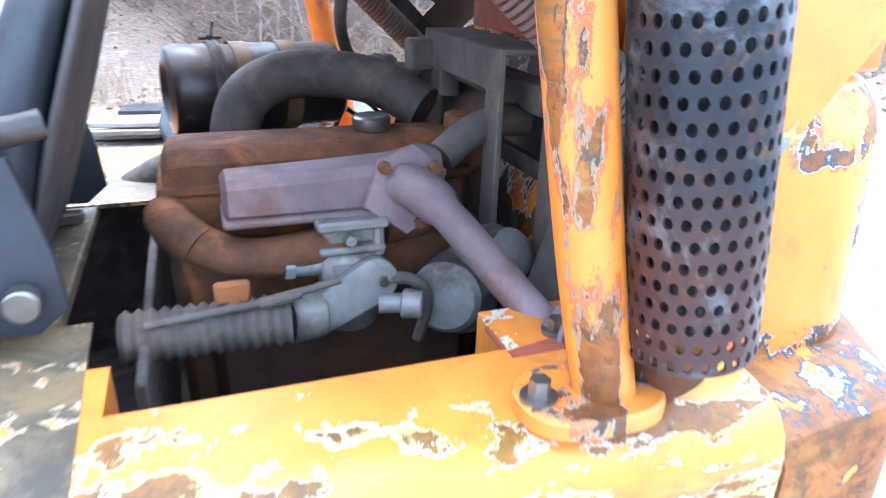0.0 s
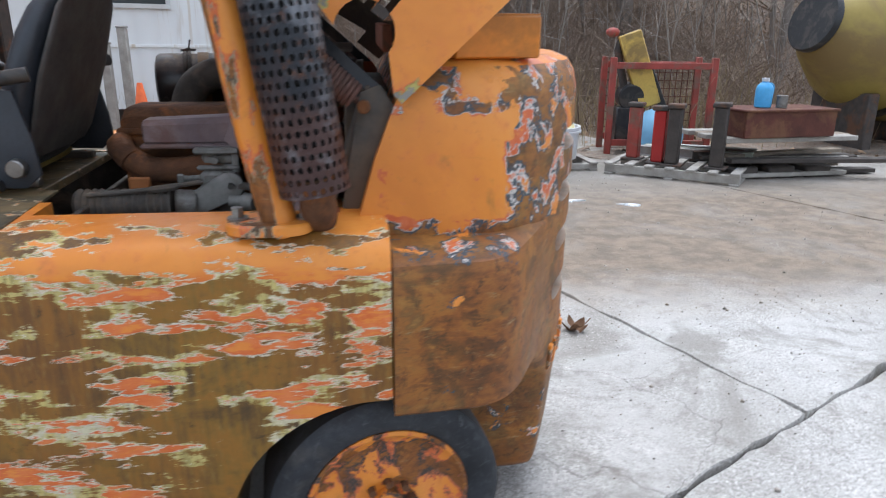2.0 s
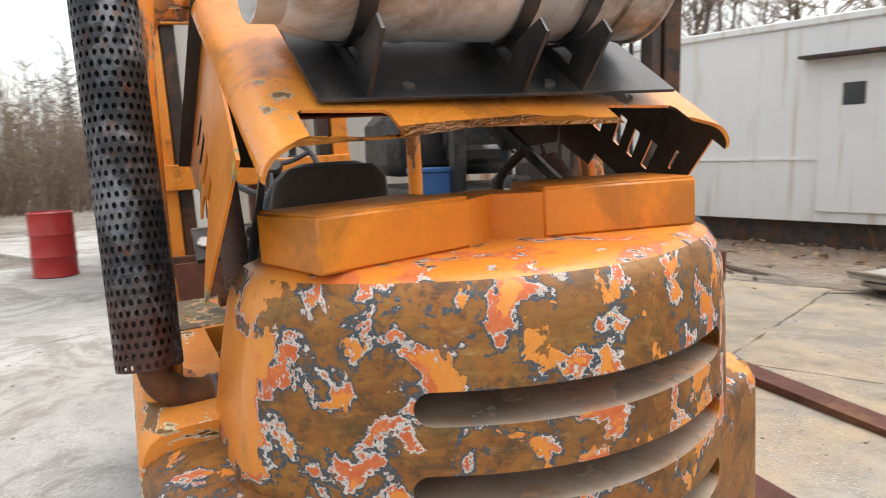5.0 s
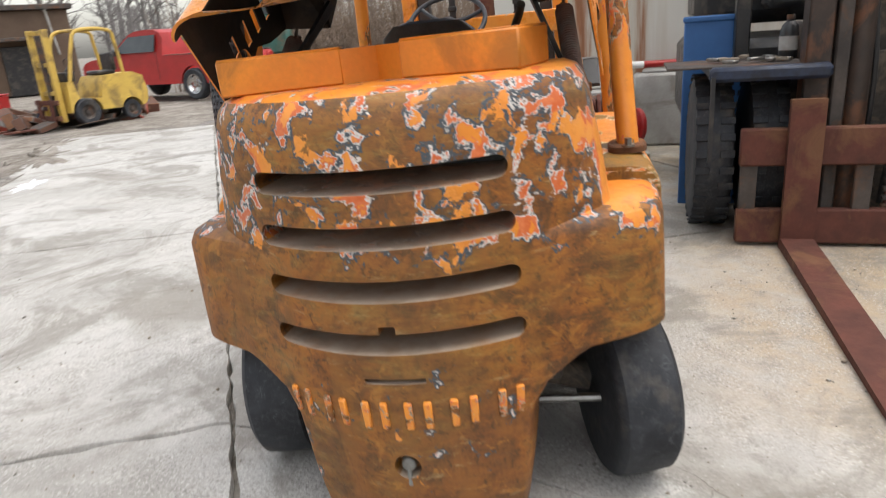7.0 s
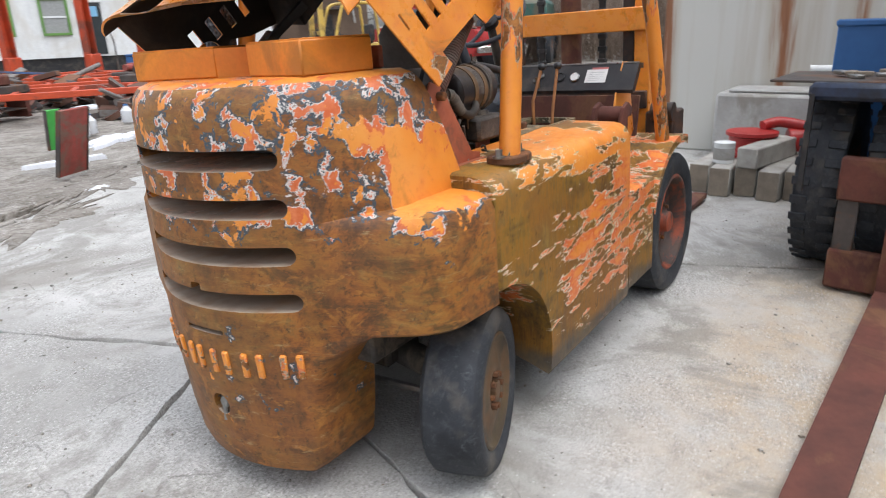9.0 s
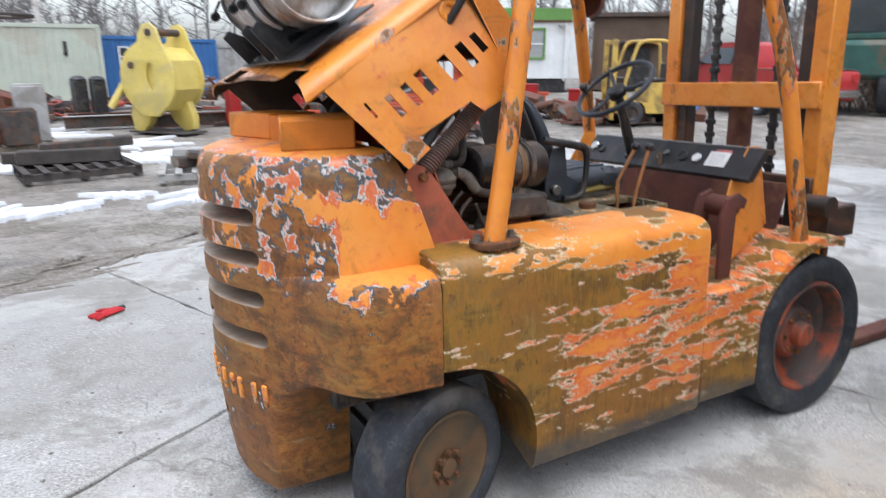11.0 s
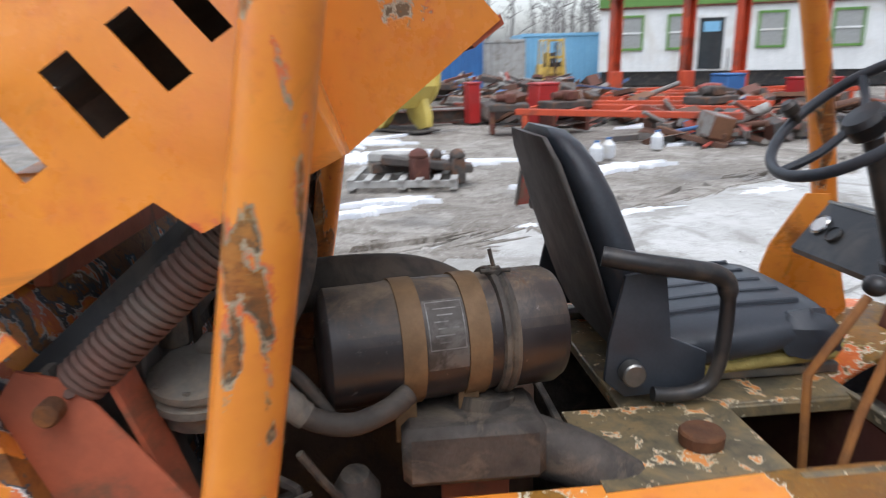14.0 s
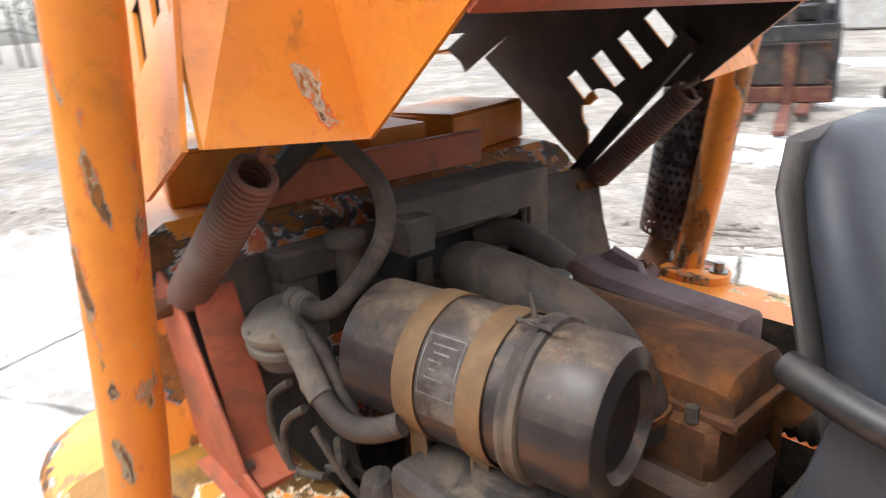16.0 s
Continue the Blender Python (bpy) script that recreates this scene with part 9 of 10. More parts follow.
part("handle", Shape().tube(spl([(0.06, 0, 0.25), (0.11, 0, 0.22), (0.11, 0, 0.14), (0.08, 0, 0.11)], 5), 0.012, 8), M_BOTTLE, t)
t = thing("can", "small grey metal can", "can", place(4.98, 4.95, 0, 0.74))
part("body", Shape().lathe([(0.05, 0), (0.055, 0.005), (0.055, 0.12), (0.05, 0.125), (0.048, 0.12), (0.001, 0.118)], (0, 0, 0), (0, 0, 1), 20), M_ALLOY, t)
part("rim", Shape().lathe([(0.055, 0.118), (0.058, 0.12), (0.058, 0.128), (0.054, 0.13)], (0, 0, 0), (0, 0, 1), 20), M_STEEL, t)
# mixer drum
t = thing("mixer_drum", "mustard yellow concrete mixer drum with a black mouth ring", "mixer drum", Matrix.Translation((7.05, 6.85, 1.70)))
ax = Vector((0.945, 0.14, -0.25)).normalized()
part("shell", Shape().lathe([(0.34, 0.0), (0.36, 0.02), (0.62, 0.35), (0.88, 0.8), (0.97, 1.1), (0.98, 1.7), (0.90, 2.1), (0.6, 2.5), (0.001, 2.6)], (0, 0, 0), ax, 40), M_TAN, t)
part("mouth_ring", Shape().lathe([(0.31, -0.05), (0.40, -0.05), (0.42, -0.02), (0.42, 0.04), (0.38, 0.06), (0.31, 0.03), (0.31, -0.05)], (0, 0, 0), ax, 40), M_BLACK, t, "black rolled mouth ring")
# a flat black disc in the mouth stands for the shade of the hollow
part("inside", Shape().lathe([(0.315, 0.0), (0.315, 0.015), (0.001, 0.016)], ax * 0.03, ax, 32), M_BLACK, t)
part("gear_ring", Shape().lathe([(0.97, 1.25), (1.03, 1.25), (1.03, 1.33), (0.97, 1.33)], (0, 0, 0), ax, 48), M_BLACK, t, "black gear ring")
for q in (0.75, 1.9):
    c = ax * q
    part("stand", Shape().box((c.x - 0.08, c.y - 0.6, -1.78), (c.x + 0.08, c.y + 0.6, c.z - 0.75), 0.02), M_SCRAP, t, "dark cradle stand")
# small things on the ground
st = Shape()
rng = random.Random(5)
for i in range(9000):
    x, y = rng.uniform(-4.5, 5.5), rng.uniform(-4.2, 5.0)
    if i % 3 and noise.noise((x * 0.8, y * 0.8, 2.0)) < 0.05:
        continue
    r = rng.uniform(0.0025, 0.007) if rng.random() < 0.93 else rng.uniform(0.007, 0.014)
    st.add([(x + r * rng.uniform(0.7, 1.3), y, r * 0.3), (x, y + r * rng.uniform(0.7, 1.3), r * 0.35), (x - r, y, r * 0.3), (x, y - r * rng.uniform(0.7, 1.2), r * 0.3), (x, y, r * rng.uniform(0.7, 1.2)), (x, y, -0.001)], [(0, 1, 4), (1, 2, 4), (2, 3, 4), (3, 0, 4), (1, 0, 5), (2, 1, 5), (3, 2, 5), (0, 3, 5)])
g = Graph("grit")
M_GRIT = g.done(g.ramp(g.geo.outputs["Random Per Island"], [(0.0, (0.16, 0.145, 0.125)), (0.4, (0.34, 0.32, 0.29)), (0.75, (0.22, 0.17, 0.12)), (1.0, (0.5, 0.48, 0.45))]), 0.85)
tagged(part("gravel", st.mesh("gravel", 30, False), M_GRIT), "loose grit and small stones on the concrete", "gravel", "", "stuff")
t = thing("dead_leaf", "curled dry brown leaf on the concrete", "leaf", place(1.86, 0.91, 30))
for i in range(5):
    a = i * 1.25
    s = Shape()
    n = 6
    rows = []
    for k in range(n):
        q = k / (n - 1)
        w = 0.026 * math.sin(math.pi * (0.12 + 0.85 * q))
        c = Vector((0.065 * q * math.cos(a), 0.065 * q * math.sin(a), 0.004 + 0.05 * q * q + 0.01 * math.sin(a * 2)))
        sd = Vector((-math.sin(a), math.cos(a), 0.5))
        rows.append([c - sd * w, c + Vector((0, 0, -0.008)), c + sd * w, c + Vector((0, 0, -0.006))])
    s.rings(rows)
    part("lobe", s, M_DRYLEAF, t)
part("stem", Shape().tube(spl([(0, 0, 0.01), (0.02, -0.03, 0.03), (0.05, -0.05, 0.07)], 4), 0.0025, 6), M_DRYLEAF, t)
t = thing("glove", "red work glove lying on the concrete", "glove", place(1.68, -2.32, 35))
palm = []
for q, w, h in ((0.0, 0.035, 0.02), (0.02, 0.048, 0.028), (0.09, 0.046, 0.03), (0.13, 0.048, 0.026), (0.15, 0.040, 0.018)):
    palm.append([(q, w * math.cos(a), h * 0.55 + h * 0.5 * math.sin(a)) for a in (2 * math.pi * k / 12 for k in range(12))])
part("palm", Shape().rings(palm), M_CLOTH, t)
for k in range(4):
    y = -0.036 + k * 0.024
    part("finger", Shape().tube(spl([(0.14, y, 0.014), (0.18, y * 1.2, 0.020), (0.21 + 0.008 * (k % 2), y * 1.35, 0.012)], 4), 0.011, 8), M_CLOTH, t)
part("thumb", Shape().tube(spl([(0.06, -0.04, 0.014), (0.10, -0.075, 0.016), (0.125, -0.085, 0.012)], 4), 0.012, 8), M_CLOTH, t)
part("cuff", Shape().tube([(-0.02, 0, 0.016), (0.012, 0, 0.016)], [0.016, 0.016], 12), M_BLACK, t, "dark cuff")


# ---- old snow in thin patches ----
def snow(x, y, rx, ry, turn, k):
    q = place(x, y).translation
    tagged(spill(q.x, q.y, rx, ry, turn, k, M_SNOW, "snow_patch"), "thin patch of old white snow on the ground", "snow", "snow patches")


for k, (x, y, rx, ry, a) in enumerate(((2.72, 3.70, 0.11, 0.05, 20), (3.20, 3.50, 0.10, 0.045, -10), (-0.3, 4.9, 0.10, 0.10, 0), (1.9, -6.2, 0.5, 0.22, 10), (2.7, -6.0, 0.45, 0.3, 40), (3.5, -6.6, 0.8, 0.45, 0), (1.2, -6.7, 0.35, 0.16, -20), (0.5, -6.0, 0.5, 0.16, 25), (0.1, -6.5, 0.55, 0.14, 5), (2.2, -9.8, 1.4, 0.5, 5), (0.6, -10.2, 1.6, 0.7, -15), (0.9, -12.0, 1.2, 0.8, 10), (-0.4, -9.2, 1.0, 0.35, -10), (-2.2, -5.4, 0.5, 0.12, 15), (-1.0, -5.0, 0.28, 0.10, 0), (-3.4, -8.2, 0.9, 0.35, 10), (-4.2, -6.0, 0.35, 0.16, 20), (3.1, -14.5, 1.8, 0.6, 0), (0.2, -16.2, 2.0, 0.6, 12), (-1.8, -6.9, 0.4, 0.12, -8), (-5.4, -10.2, 0.8, 0.3, 0), (4.6, -8.0, 0.6, 0.3, 30), (-6.2, -13.0, 1.1, 0.4, 10), (-9.5, -13.4, 1.4, 0.5, -10))):
    snow(x, y, rx, ry, a, k + 1)

# ---- pallets and timbers beyond the truck ----
pallet(1.62, -8.62, 8, 1.5, 1.15, M_DARKWOOD, "dark wet pallet with heavy timbers on it", 0.14)
pallet(-0.05, -7.6, -10, 1.4, 1.1, M_CONC, "grey pallet with dark slabs and stumps")
pallet(2.45, -12.1, 5, 1.3, 1.1, M_WOOD, "brown pallet loaded with grey blocks")
for x, y, z, L, w, h, a, b, mat in ((1.2, -8.7, 0.14, 1.35, 0.22, 0.20, -6, 0, M_DARKWOOD), (1.25, -9.15, 0.14, 1.5, 0.20, 0.16, 4, 0, M_DARKWOOD), (1.0, -8.95, 0.34, 1.25, 0.20, 0.14, 2, 3, M_SCRAP), (-0.75, -7.45, 0.13, 1.2, 0.30, 0.10, -4, -7, M_SCRAP), (-0.3, -7.85, 0.13, 0.9, 0.35, 0.14, 10, 0, M_SCRAP), (-0.1, -7.6, 0.27, 0.7, 0.25, 0.12, -14, 0, M_CONC)):
    t = thing("timber", "heavy dark wet timber lying on a pallet", "timber", Matrix.Translation((x, y, z)) @ Matrix.Rotation(radians(a), 4, "Z") @ Matrix.Rotation(radians(b), 4, "Y"), "timbers")
    part("beam", Shape().box((0, -w / 2, 0), (L, w / 2, h), 0.015), mat, t)
    part("end_grain", Shape().box((L - 0.002, -w / 2 + 0.012, 0.012), (L + 0.004, w / 2 - 0.012, h - 0.012), 0.002), M_WOOD, t)
for x, y, w, h, mat, label in ((2.15, -12.2, 0.50, 1.0, M_CONC, "tall grey steel block on a pallet"), (2.70, -12.0, 0.30, 0.85, M_OXIDE, "rusty brown steel block on a pallet"), (2.35, -11.7, 0.55, 0.6, M_SCRAP, "low dark steel block on a pallet")):
    t = thing("steel_block", label, "block", place(x, y, 6, 0.13), "blocks on the far pallet")
    part("body", Shape().box((-w / 2, -0.22, 0), (w / 2, 0.22, h), 0.02), mat, t)
    part("top_plate", Shape().box((-w / 2 + 0.03, -0.19, h), (w / 2 - 0.03, 0.19, h + 0.025), 0.006), mat, t)
for x, y, h, r, mat, label in ((0.75, -16.4, 1.15, 0.16, M_BLACK, "short black steel post among scrap"), (1.15, -16.6, 1.15, 0.16, M_BLACK, "short black steel post among scrap"), (-0.15, -15.4, 1.25, 0.12, M_POSTRED, "red hydrant-like post with a cap"), (-0.55, -15.9, 0.95, 0.14, M_SCRAP, "short grey steel post among scrap"), (-0.95, -15.5, 1.0, 0.10, M_BLACK, "thin black steel post among scrap"), (-0.7, -7.35, 0.42, 0.09, M_SCRAP, "stump of a grey post on a pallet"), (-0.2, -7.3, 0.45, 0.11, M_OXIDE, "stump of a brown post on a pallet"), (-0.45, -7.55, 0.40, 0.07, M_SCRAP, "stump of a grey post on a pallet")):
    t = thing("post", label, "post", place(x, y, 12), "short posts among the scrap")
    part("column", Shape().box((-r, -r, 0), (r, r, h - 0.08), 0.02), mat, t)
    part("cap", Shape().lathe([(r * 1.15, h - 0.08), (r * 1.2, h - 0.05), (r * 0.9, h), (r * 0.3, h + 0.03)], (0, 0, 0), (0, 0, 1), 12), mat, t)
for i, (x0, y0, L, a) in enumerate(((-2.6, -15.6, 4.2, 2), (-2.3, -16.1, 3.8, -4), (-2.8, -15.2, 3.0, 6))):
    t = thing("steel_beam", "grey steel beam lying among posts", "beam", place(x0, y0, a, 0.0), "long beams")
    part("web", Shape().box((0, -0.01, 0.0), (L, 0.01, 0.30), 0.002), M_SCRAP, t)
    for z in (0.0, 0.285):
        part("flange", Shape().box((0, -0.09, z), (L, 0.09, z + 0.018), 0.003), M_OXIDE if i else M_CONC, t)

# ---- yellow grapple ----
t = thing("grapple", "large yellow hydraulic grapple standing on its jaws", "grapple", place(-0.40, -13.8, 128))
lobe = [(0.74 * math.cos(a), 1.18 + 0.74 * math.sin(a)) for a in (radians(d) for d in range(-60, 41, 12))] + [(0.42, 1.95), (0.34, 2.20), (0.18, 2.30), (0.0, 2.26), (-0.10, 2.10), (-0.16, 1.92)] + [(0.74 * math.cos(a), 1.18 + 0.74 * math.sin(a)) for a in (radians(d) for d in range(115, 236, 12))] + [(-0.25, 0.40), (0.2, 0.40)]
eye = [(0.10 + 0.13 * math.cos(a), 1.22 + 0.30 * math.sin(a)) for a in (2 * math.pi * i / 20 for i in range(20))]
for y in (-0.42, 0.42):
    part("cheek", Shape().plate(lobe, [eye], 0.08, xz(y), 0.014), M_PALEYELLOW, t, "faded yellow cheek plate with an oval hole")
part("hub", Shape().rings([[(-0.55, y, 0.75), (-0.15, y, 0.50), (0.35, y, 0.50), (0.68, y, 0.95), (0.62, y, 1.55), (0.35, y, 1.80), (-0.10, y, 1.84), (-0.60, y, 1.60)] for y in (-0.38, 0.38)]), M_PALEYELLOW, t)
part("front_plate", Shape().rings([[(-0.60, y, 1.20), (-0.80, y, 0.85), (-0.55, y, 0.55), (-0.50, y, 0.60), (-0.70, y, 0.86), (-0.55, y, 1.16)] for y in (-0.36, 0.36)]), M_PALEYELLOW, t, "folded lower front plate")
part("brace", Shape().tube([(-0.55, -0.15, 1.55), (-0.95, -0.62, 0.55)], 0.075, 12), M_PALEYELLOW, t, "slanted yellow cylinder")
for x, z in ((0.17, 2.12), (-0.40, 1.45)):
    part("pin", Shape().cyl((x, -0.50, z), (x, 0.50, z), 0.075, 0.075, 18, 0.01), M_SCRAP, t, "dark steel pin")
for pts, y in (([(-0.60, 0.70), (-0.72, 0.40), (-0.66, 0.06), (-0.45, 0.04), (-0.25, 0.22), (-0.10, 0.50)], -0.2), ([(-0.05, 0.52), (0.10, 0.25), (0.38, 0.04), (0.60, 0.10), (0.62, 0.35), (0.50, 0.66)], 0.2)):
    part("jaw", Shape().plate(pts, (), 0.20, xz(y), 0.02), M_PALEYELLOW, t, "curved yellow jaw")
part("skid", Shape().box((-0.8, -0.35, 0.0), (0.8, 0.35, 0.04), 0.01), M_DARKWOOD, t)

# ---- lift columns, frames and scrap ----
def lift_column(x, y, turn, h, label):
    t = thing("lift_column", label, "lift column", place(x, y, turn), "orange lift columns")
    part("column", Shape().box((-0.16, -0.12, 0.03), (0.16, -0.09, h), 0.005).box((-0.16, -0.09, 0.03), (-0.13, 0.12, h), 0.005).box((0.13, -0.09, 0.03), (0.16, 0.12, h), 0.005), M_LIFT, t)
    part("foot", Shape().plate([(-0.45, 0), (0.45, 0), (0.20, 0.55), (-0.20, 0.55)], (), 0.03, xz(-0.14), 0.004), M_LIFT, t, "trapezoid foot gusset")
    part("base_plate", Shape().box((-0.48, -0.40, 0), (0.48, 0.40, 0.03), 0.006), M_LIFT, t)
    part("carriage", Shape().box((-0.20, 0.0, 0.45), (0.20, 0.20, 0.95), 0.02), M_LIFT, t)
    part("top_plate", Shape().box((-0.20, -0.16, h), (0.20, 0.16, h + 0.03), 0.006), M_LIFT, t)


for x, y, a, h in ((-7.2, -19.2, 10, 3.0), (-9.1, -18.4, 16, 3.0), (-10.2, -17.4, 14, 2.9), (-11.9, -16.4, 20, 3.0)):
    lift_column(x, y, a, h, "tall orange-red steel lift column with splayed foot")
for fx, fy, fa in ((-7.0, -17.0, 6), (-5.6, -15.6, 10), (-4.7, -11.6, -34), (-6.4, -13.6, -26), (-10.4, -15.9, 12)):
    t = thing("lift_frame", "low orange-red steel lift platform frame", "frame", place(fx, fy, fa), "lift frames")
    for y in (-0.7, 0.7):
        part("side_rail", Shape().box((-2.1, y - 0.06, 0.40), (2.1, y + 0.06, 0.52), 0.01), M_LIFT, t)
    for k in range(5):
        part("cross_rail", Shape().box((-2.0 + k, -0.66, 0.41), (-1.9 + k, 0.66, 0.50), 0.01), M_LIFT, t)
    for x in (-1.9, 1.9):
        for y in (-0.7, 0.7):
            part("leg", Shape().box((x - 0.06, y - 0.05, 0), (x + 0.06, y + 0.05, 0.40), 0.01), M_LIFT, t)

g = Graph("mixed_scrap")
rnd = g.geo.outputs["Random Per Island"]
col = g.ramp(rnd, [(0.0, (0.10, 0.045, 0.028)), (0.22, (0.055, 0.05, 0.048)), (0.40, (0.17, 0.075, 0.035)), (0.58, (0.20, 0.19, 0.175)), (0.70, (0.13, 0.05, 0.035)), (0.80, (0.34, 0.055, 0.035)), (0.86, (0.30, 0.29, 0.27)), (0.92, (0.09, 0.08, 0.07)), (0.97, (0.06, 0.14, 0.30))], "CONSTANT")
col = g.mix(g.step(g.noise(9.0, 5, 0.65), 0.45, 0.65, 0.0, 0.6), col, (0.11, 0.055, 0.03))
M_JUNK = g.done(col, 0.75, 0.0, g.noise(25.0, 4), 0.3, 0.004)


def scrap_heap(x, y, rx, ry, h, n, seed, label):
    rng = random.Random(seed)
    s = Shape()
    for i in range(n):
        a, q = rng.uniform(0, 6.283), math.sqrt(rng.random())
        px, py = x + rx * q * math.cos(a), y + ry * q * math.sin(a)
        pz = h * (1 - q * q) * rng.uniform(0.1, 1.0)
        m = Matrix.Translation((px, py, pz)) @ Euler((rng.gauss(0, 0.25), rng.gauss(0, 0.25), rng.uniform(0, 6.28))).to_matrix().to_4x4()
        kind = rng.random()
        if kind < 0.40:
            L, w, d = rng.uniform(0.5, 1.7), rng.uniform(0.05, 0.16), rng.uniform(0.04, 0.14)
            s.box((-L / 2, -w / 2, 0.0), (L / 2, w / 2, d), 0.006, m)
        elif kind < 0.65:
            L, w = rng.uniform(0.25, 0.7), rng.uniform(0.2, 0.5)
            s.box((-L / 2, -w / 2, 0), (L / 2, w / 2, rng.uniform(0.12, 0.40)), 0.015, m)
        elif kind < 0.82:
            r, L = rng.uniform(0.03, 0.10), rng.uniform(0.4, 1.8)
            s.cyl((-L / 2, 0, r), (L / 2, 0, r), r, seg=10, m=m)
        elif kind < 0.92:
            r = rng.uniform(0.12, 0.3)
            s.lathe([(r * 0.5, 0), (r, 0.0), (r, r * 0.4), (r * 0.5, r * 0.4), (r * 0.5, 0)], (0, 0, 0), (0, 0, 1), 16, m)
        else:
            w, d = rng.uniform(0.4, 0.9), rng.uniform(0.3, 0.7)
            s.box((-w / 2, -d / 2, 0), (w / 2, d / 2, 0.012), 0.003, m)
    tagged(part("scrap_heap", s.move(Matrix.Identity(4)), M_JUNK), label, "scrap", "", "stuff")


scrap_heap(-4.6, -15.2, 2.6, 1.5, 0.75, 120, 3, "heap of rusty steel scrap, pipes and boxes")
scrap_heap(-8.6, -13.6, 2.8, 1.5, 0.55, 110, 5, "heap of brown scrap and small boxes")
scrap_heap(-3.4, -22.0, 5.0, 1.6, 0.9, 110, 7, "far heap of mixed rusty scrap")
scrap_heap(-5.8, -10.6, 1.5, 0.8, 0.45, 60, 9, "low row of greasy machine parts")
scrap_heap(-11.5, -11.2, 2.0, 1.4, 0.4, 60, 11, "low scatter of scrap pieces")
scrap_heap(2.6, -18.8, 2.6, 0.9, 0.55, 60, 13, "far scatter of rusty scrap")


M_BRIGHTGREEN = plain("bright_green_paint", (0.06, 0.40, 0.06), (0.05, 0.32, 0.05), 0.5, 0.0, 3.0, 30.0, here=True)


def machine_base(x, y, turn, w, h, mat, label):
    t = thing("machine", label, "machine", place(x, y, turn), "machine bases")
    for a in (-1, 1):
        part("leg", Shape().box((a * w * 0.42 - 0.05, -0.25, 0), (a * w * 0.42 + 0.05, 0.25, h * 0.75), 0.012), mat, t)
    part("bed", Shape().box((-w / 2, -0.30, h * 0.75), (w / 2, 0.30, h), 0.02), M_SCRAP, t, "greasy dark bed")
    part("gearbox", Shape().box((-w * 0.2, -0.2, h), (w * 0.1, 0.2, h + 0.2), 0.03).cyl((w * 0.1, 0, h + 0.1), (w * 0.32, 0, h + 0.1), 0.08, seg=16), mat, t)
    part("shelf", Shape().box((-w * 0.4, -0.24, h * 0.25), (w * 0.4, 0.24, h * 0.29), 0.006), M_SCRAP, t)


machine_base(-3.7, -12.6, 18, 1.0, 0.62, M_OXIDE, "brown steel machine base with a gearbox")
machine_base(-7.6, -14.0, 8, 1.0, 0.60, M_POSTRED, "faded red steel machine base")
machine_base(-6.9, -12.6, 24, 1.1, 0.62, M_SCRAP, "grey greasy machine base")
machine_base(-2.5, -12.6, -8, 0.8, 0.60, M_OXIDE, "small rusty machine base")
for x, y, w, h, a, lean_a, mat, label in ((-1.36, -6.0, 0.42, 0.75, 20, 14, M_POSTRED, "faded red and grey door panel leaning back"), (-2.2, -7.9, 0.20, 0.55, 10, 8, M_BRIGHTGREEN, "bright green narrow panel leaning back")):
    t = thing("panel", label, "panel", place(x, y, a) @ Matrix.Rotation(radians(-lean_a), 4, "X"), "leaning panels")
    part("sheet", Shape().box((-w / 2, -0.02, 0), (w / 2, 0.02, h), 0.008), mat, t)
    part("edge", Shape().box((-w / 2 - 0.015, -0.03, 0), (-w / 2, 0.03, h), 0.005).box((w / 2, -0.03, 0), (w / 2 + 0.015, 0.03, h), 0.005), M_SCRAP, t)
for x, y, s, h, mat, nm, label in ((-3.5, -13.6, 0.5, 0.95, M_RED, "red_box", "bright red steel box on a machine"), (-2.1, -14.8, 0.30, 0.95, M_RED, "red_drum", "red steel canister among scrap"), (-8.9, -15.6, 0.6, 0.95, M_BLUE, "blue_bin", "blue plastic bin among scrap"), (-10.6, -14.6, 0.9, 0.85, M_RED, "red_box", "bright red machine cover"), (-12.2, -13.6, 0.5, 0.7, M_RED, "red_box", "small red steel box among scrap")):
    t = thing("steel_box" if "box" in nm else nm.split("_")[1], label, "box", place(x, y, 15), "bright boxes in the scrap")
    part("body", Shape().box((-s / 2, -s / 2, 0), (s / 2, s / 2, h - 0.05), 0.02), mat, t)
    part("lid", Shape().box((-s / 2 - 0.015, -s / 2 - 0.015, h - 0.05), (s / 2 + 0.015, s / 2 + 0.015, h), 0.015), mat, t)
for x, y in ((-3.0, -8.6), (-3.3, -8.9), (-4.4, -9.6)):
    t = thing("jug", "small white plastic jug on the ground", "jug", place(x, y), "white jugs")
    part("body", Shape().lathe([(0.09, 0), (0.1, 0.02), (0.1, 0.2), (0.04, 0.27), (0.035, 0.29)], (0, 0, 0), (0, 0, 1), 16), M_PURE_WHITE, t)
    part("cap", Shape().lathe([(0.04, 0.285), (0.04, 0.31), (0.001, 0.312)], (0, 0, 0), (0, 0, 1), 12), M_BLUE, t)
t = thing("waste_bin", "lime green plastic bin", "bin", place(15.2, -4.0, 20))
part("body", Shape().rings([[(x * q, y * q, z) for x, y in ((-0.4, -0.4), (0.4, -0.4), (0.4, 0.4), (-0.4, 0.4))] for z, q in ((0, 0.8), (0.05, 0.84), (0.9, 1.0))]), M_LIME, t)
part("lid", Shape().box((-0.44, -0.44, 0.9), (0.44, 0.44, 0.97), 0.02), M_LIME, t)


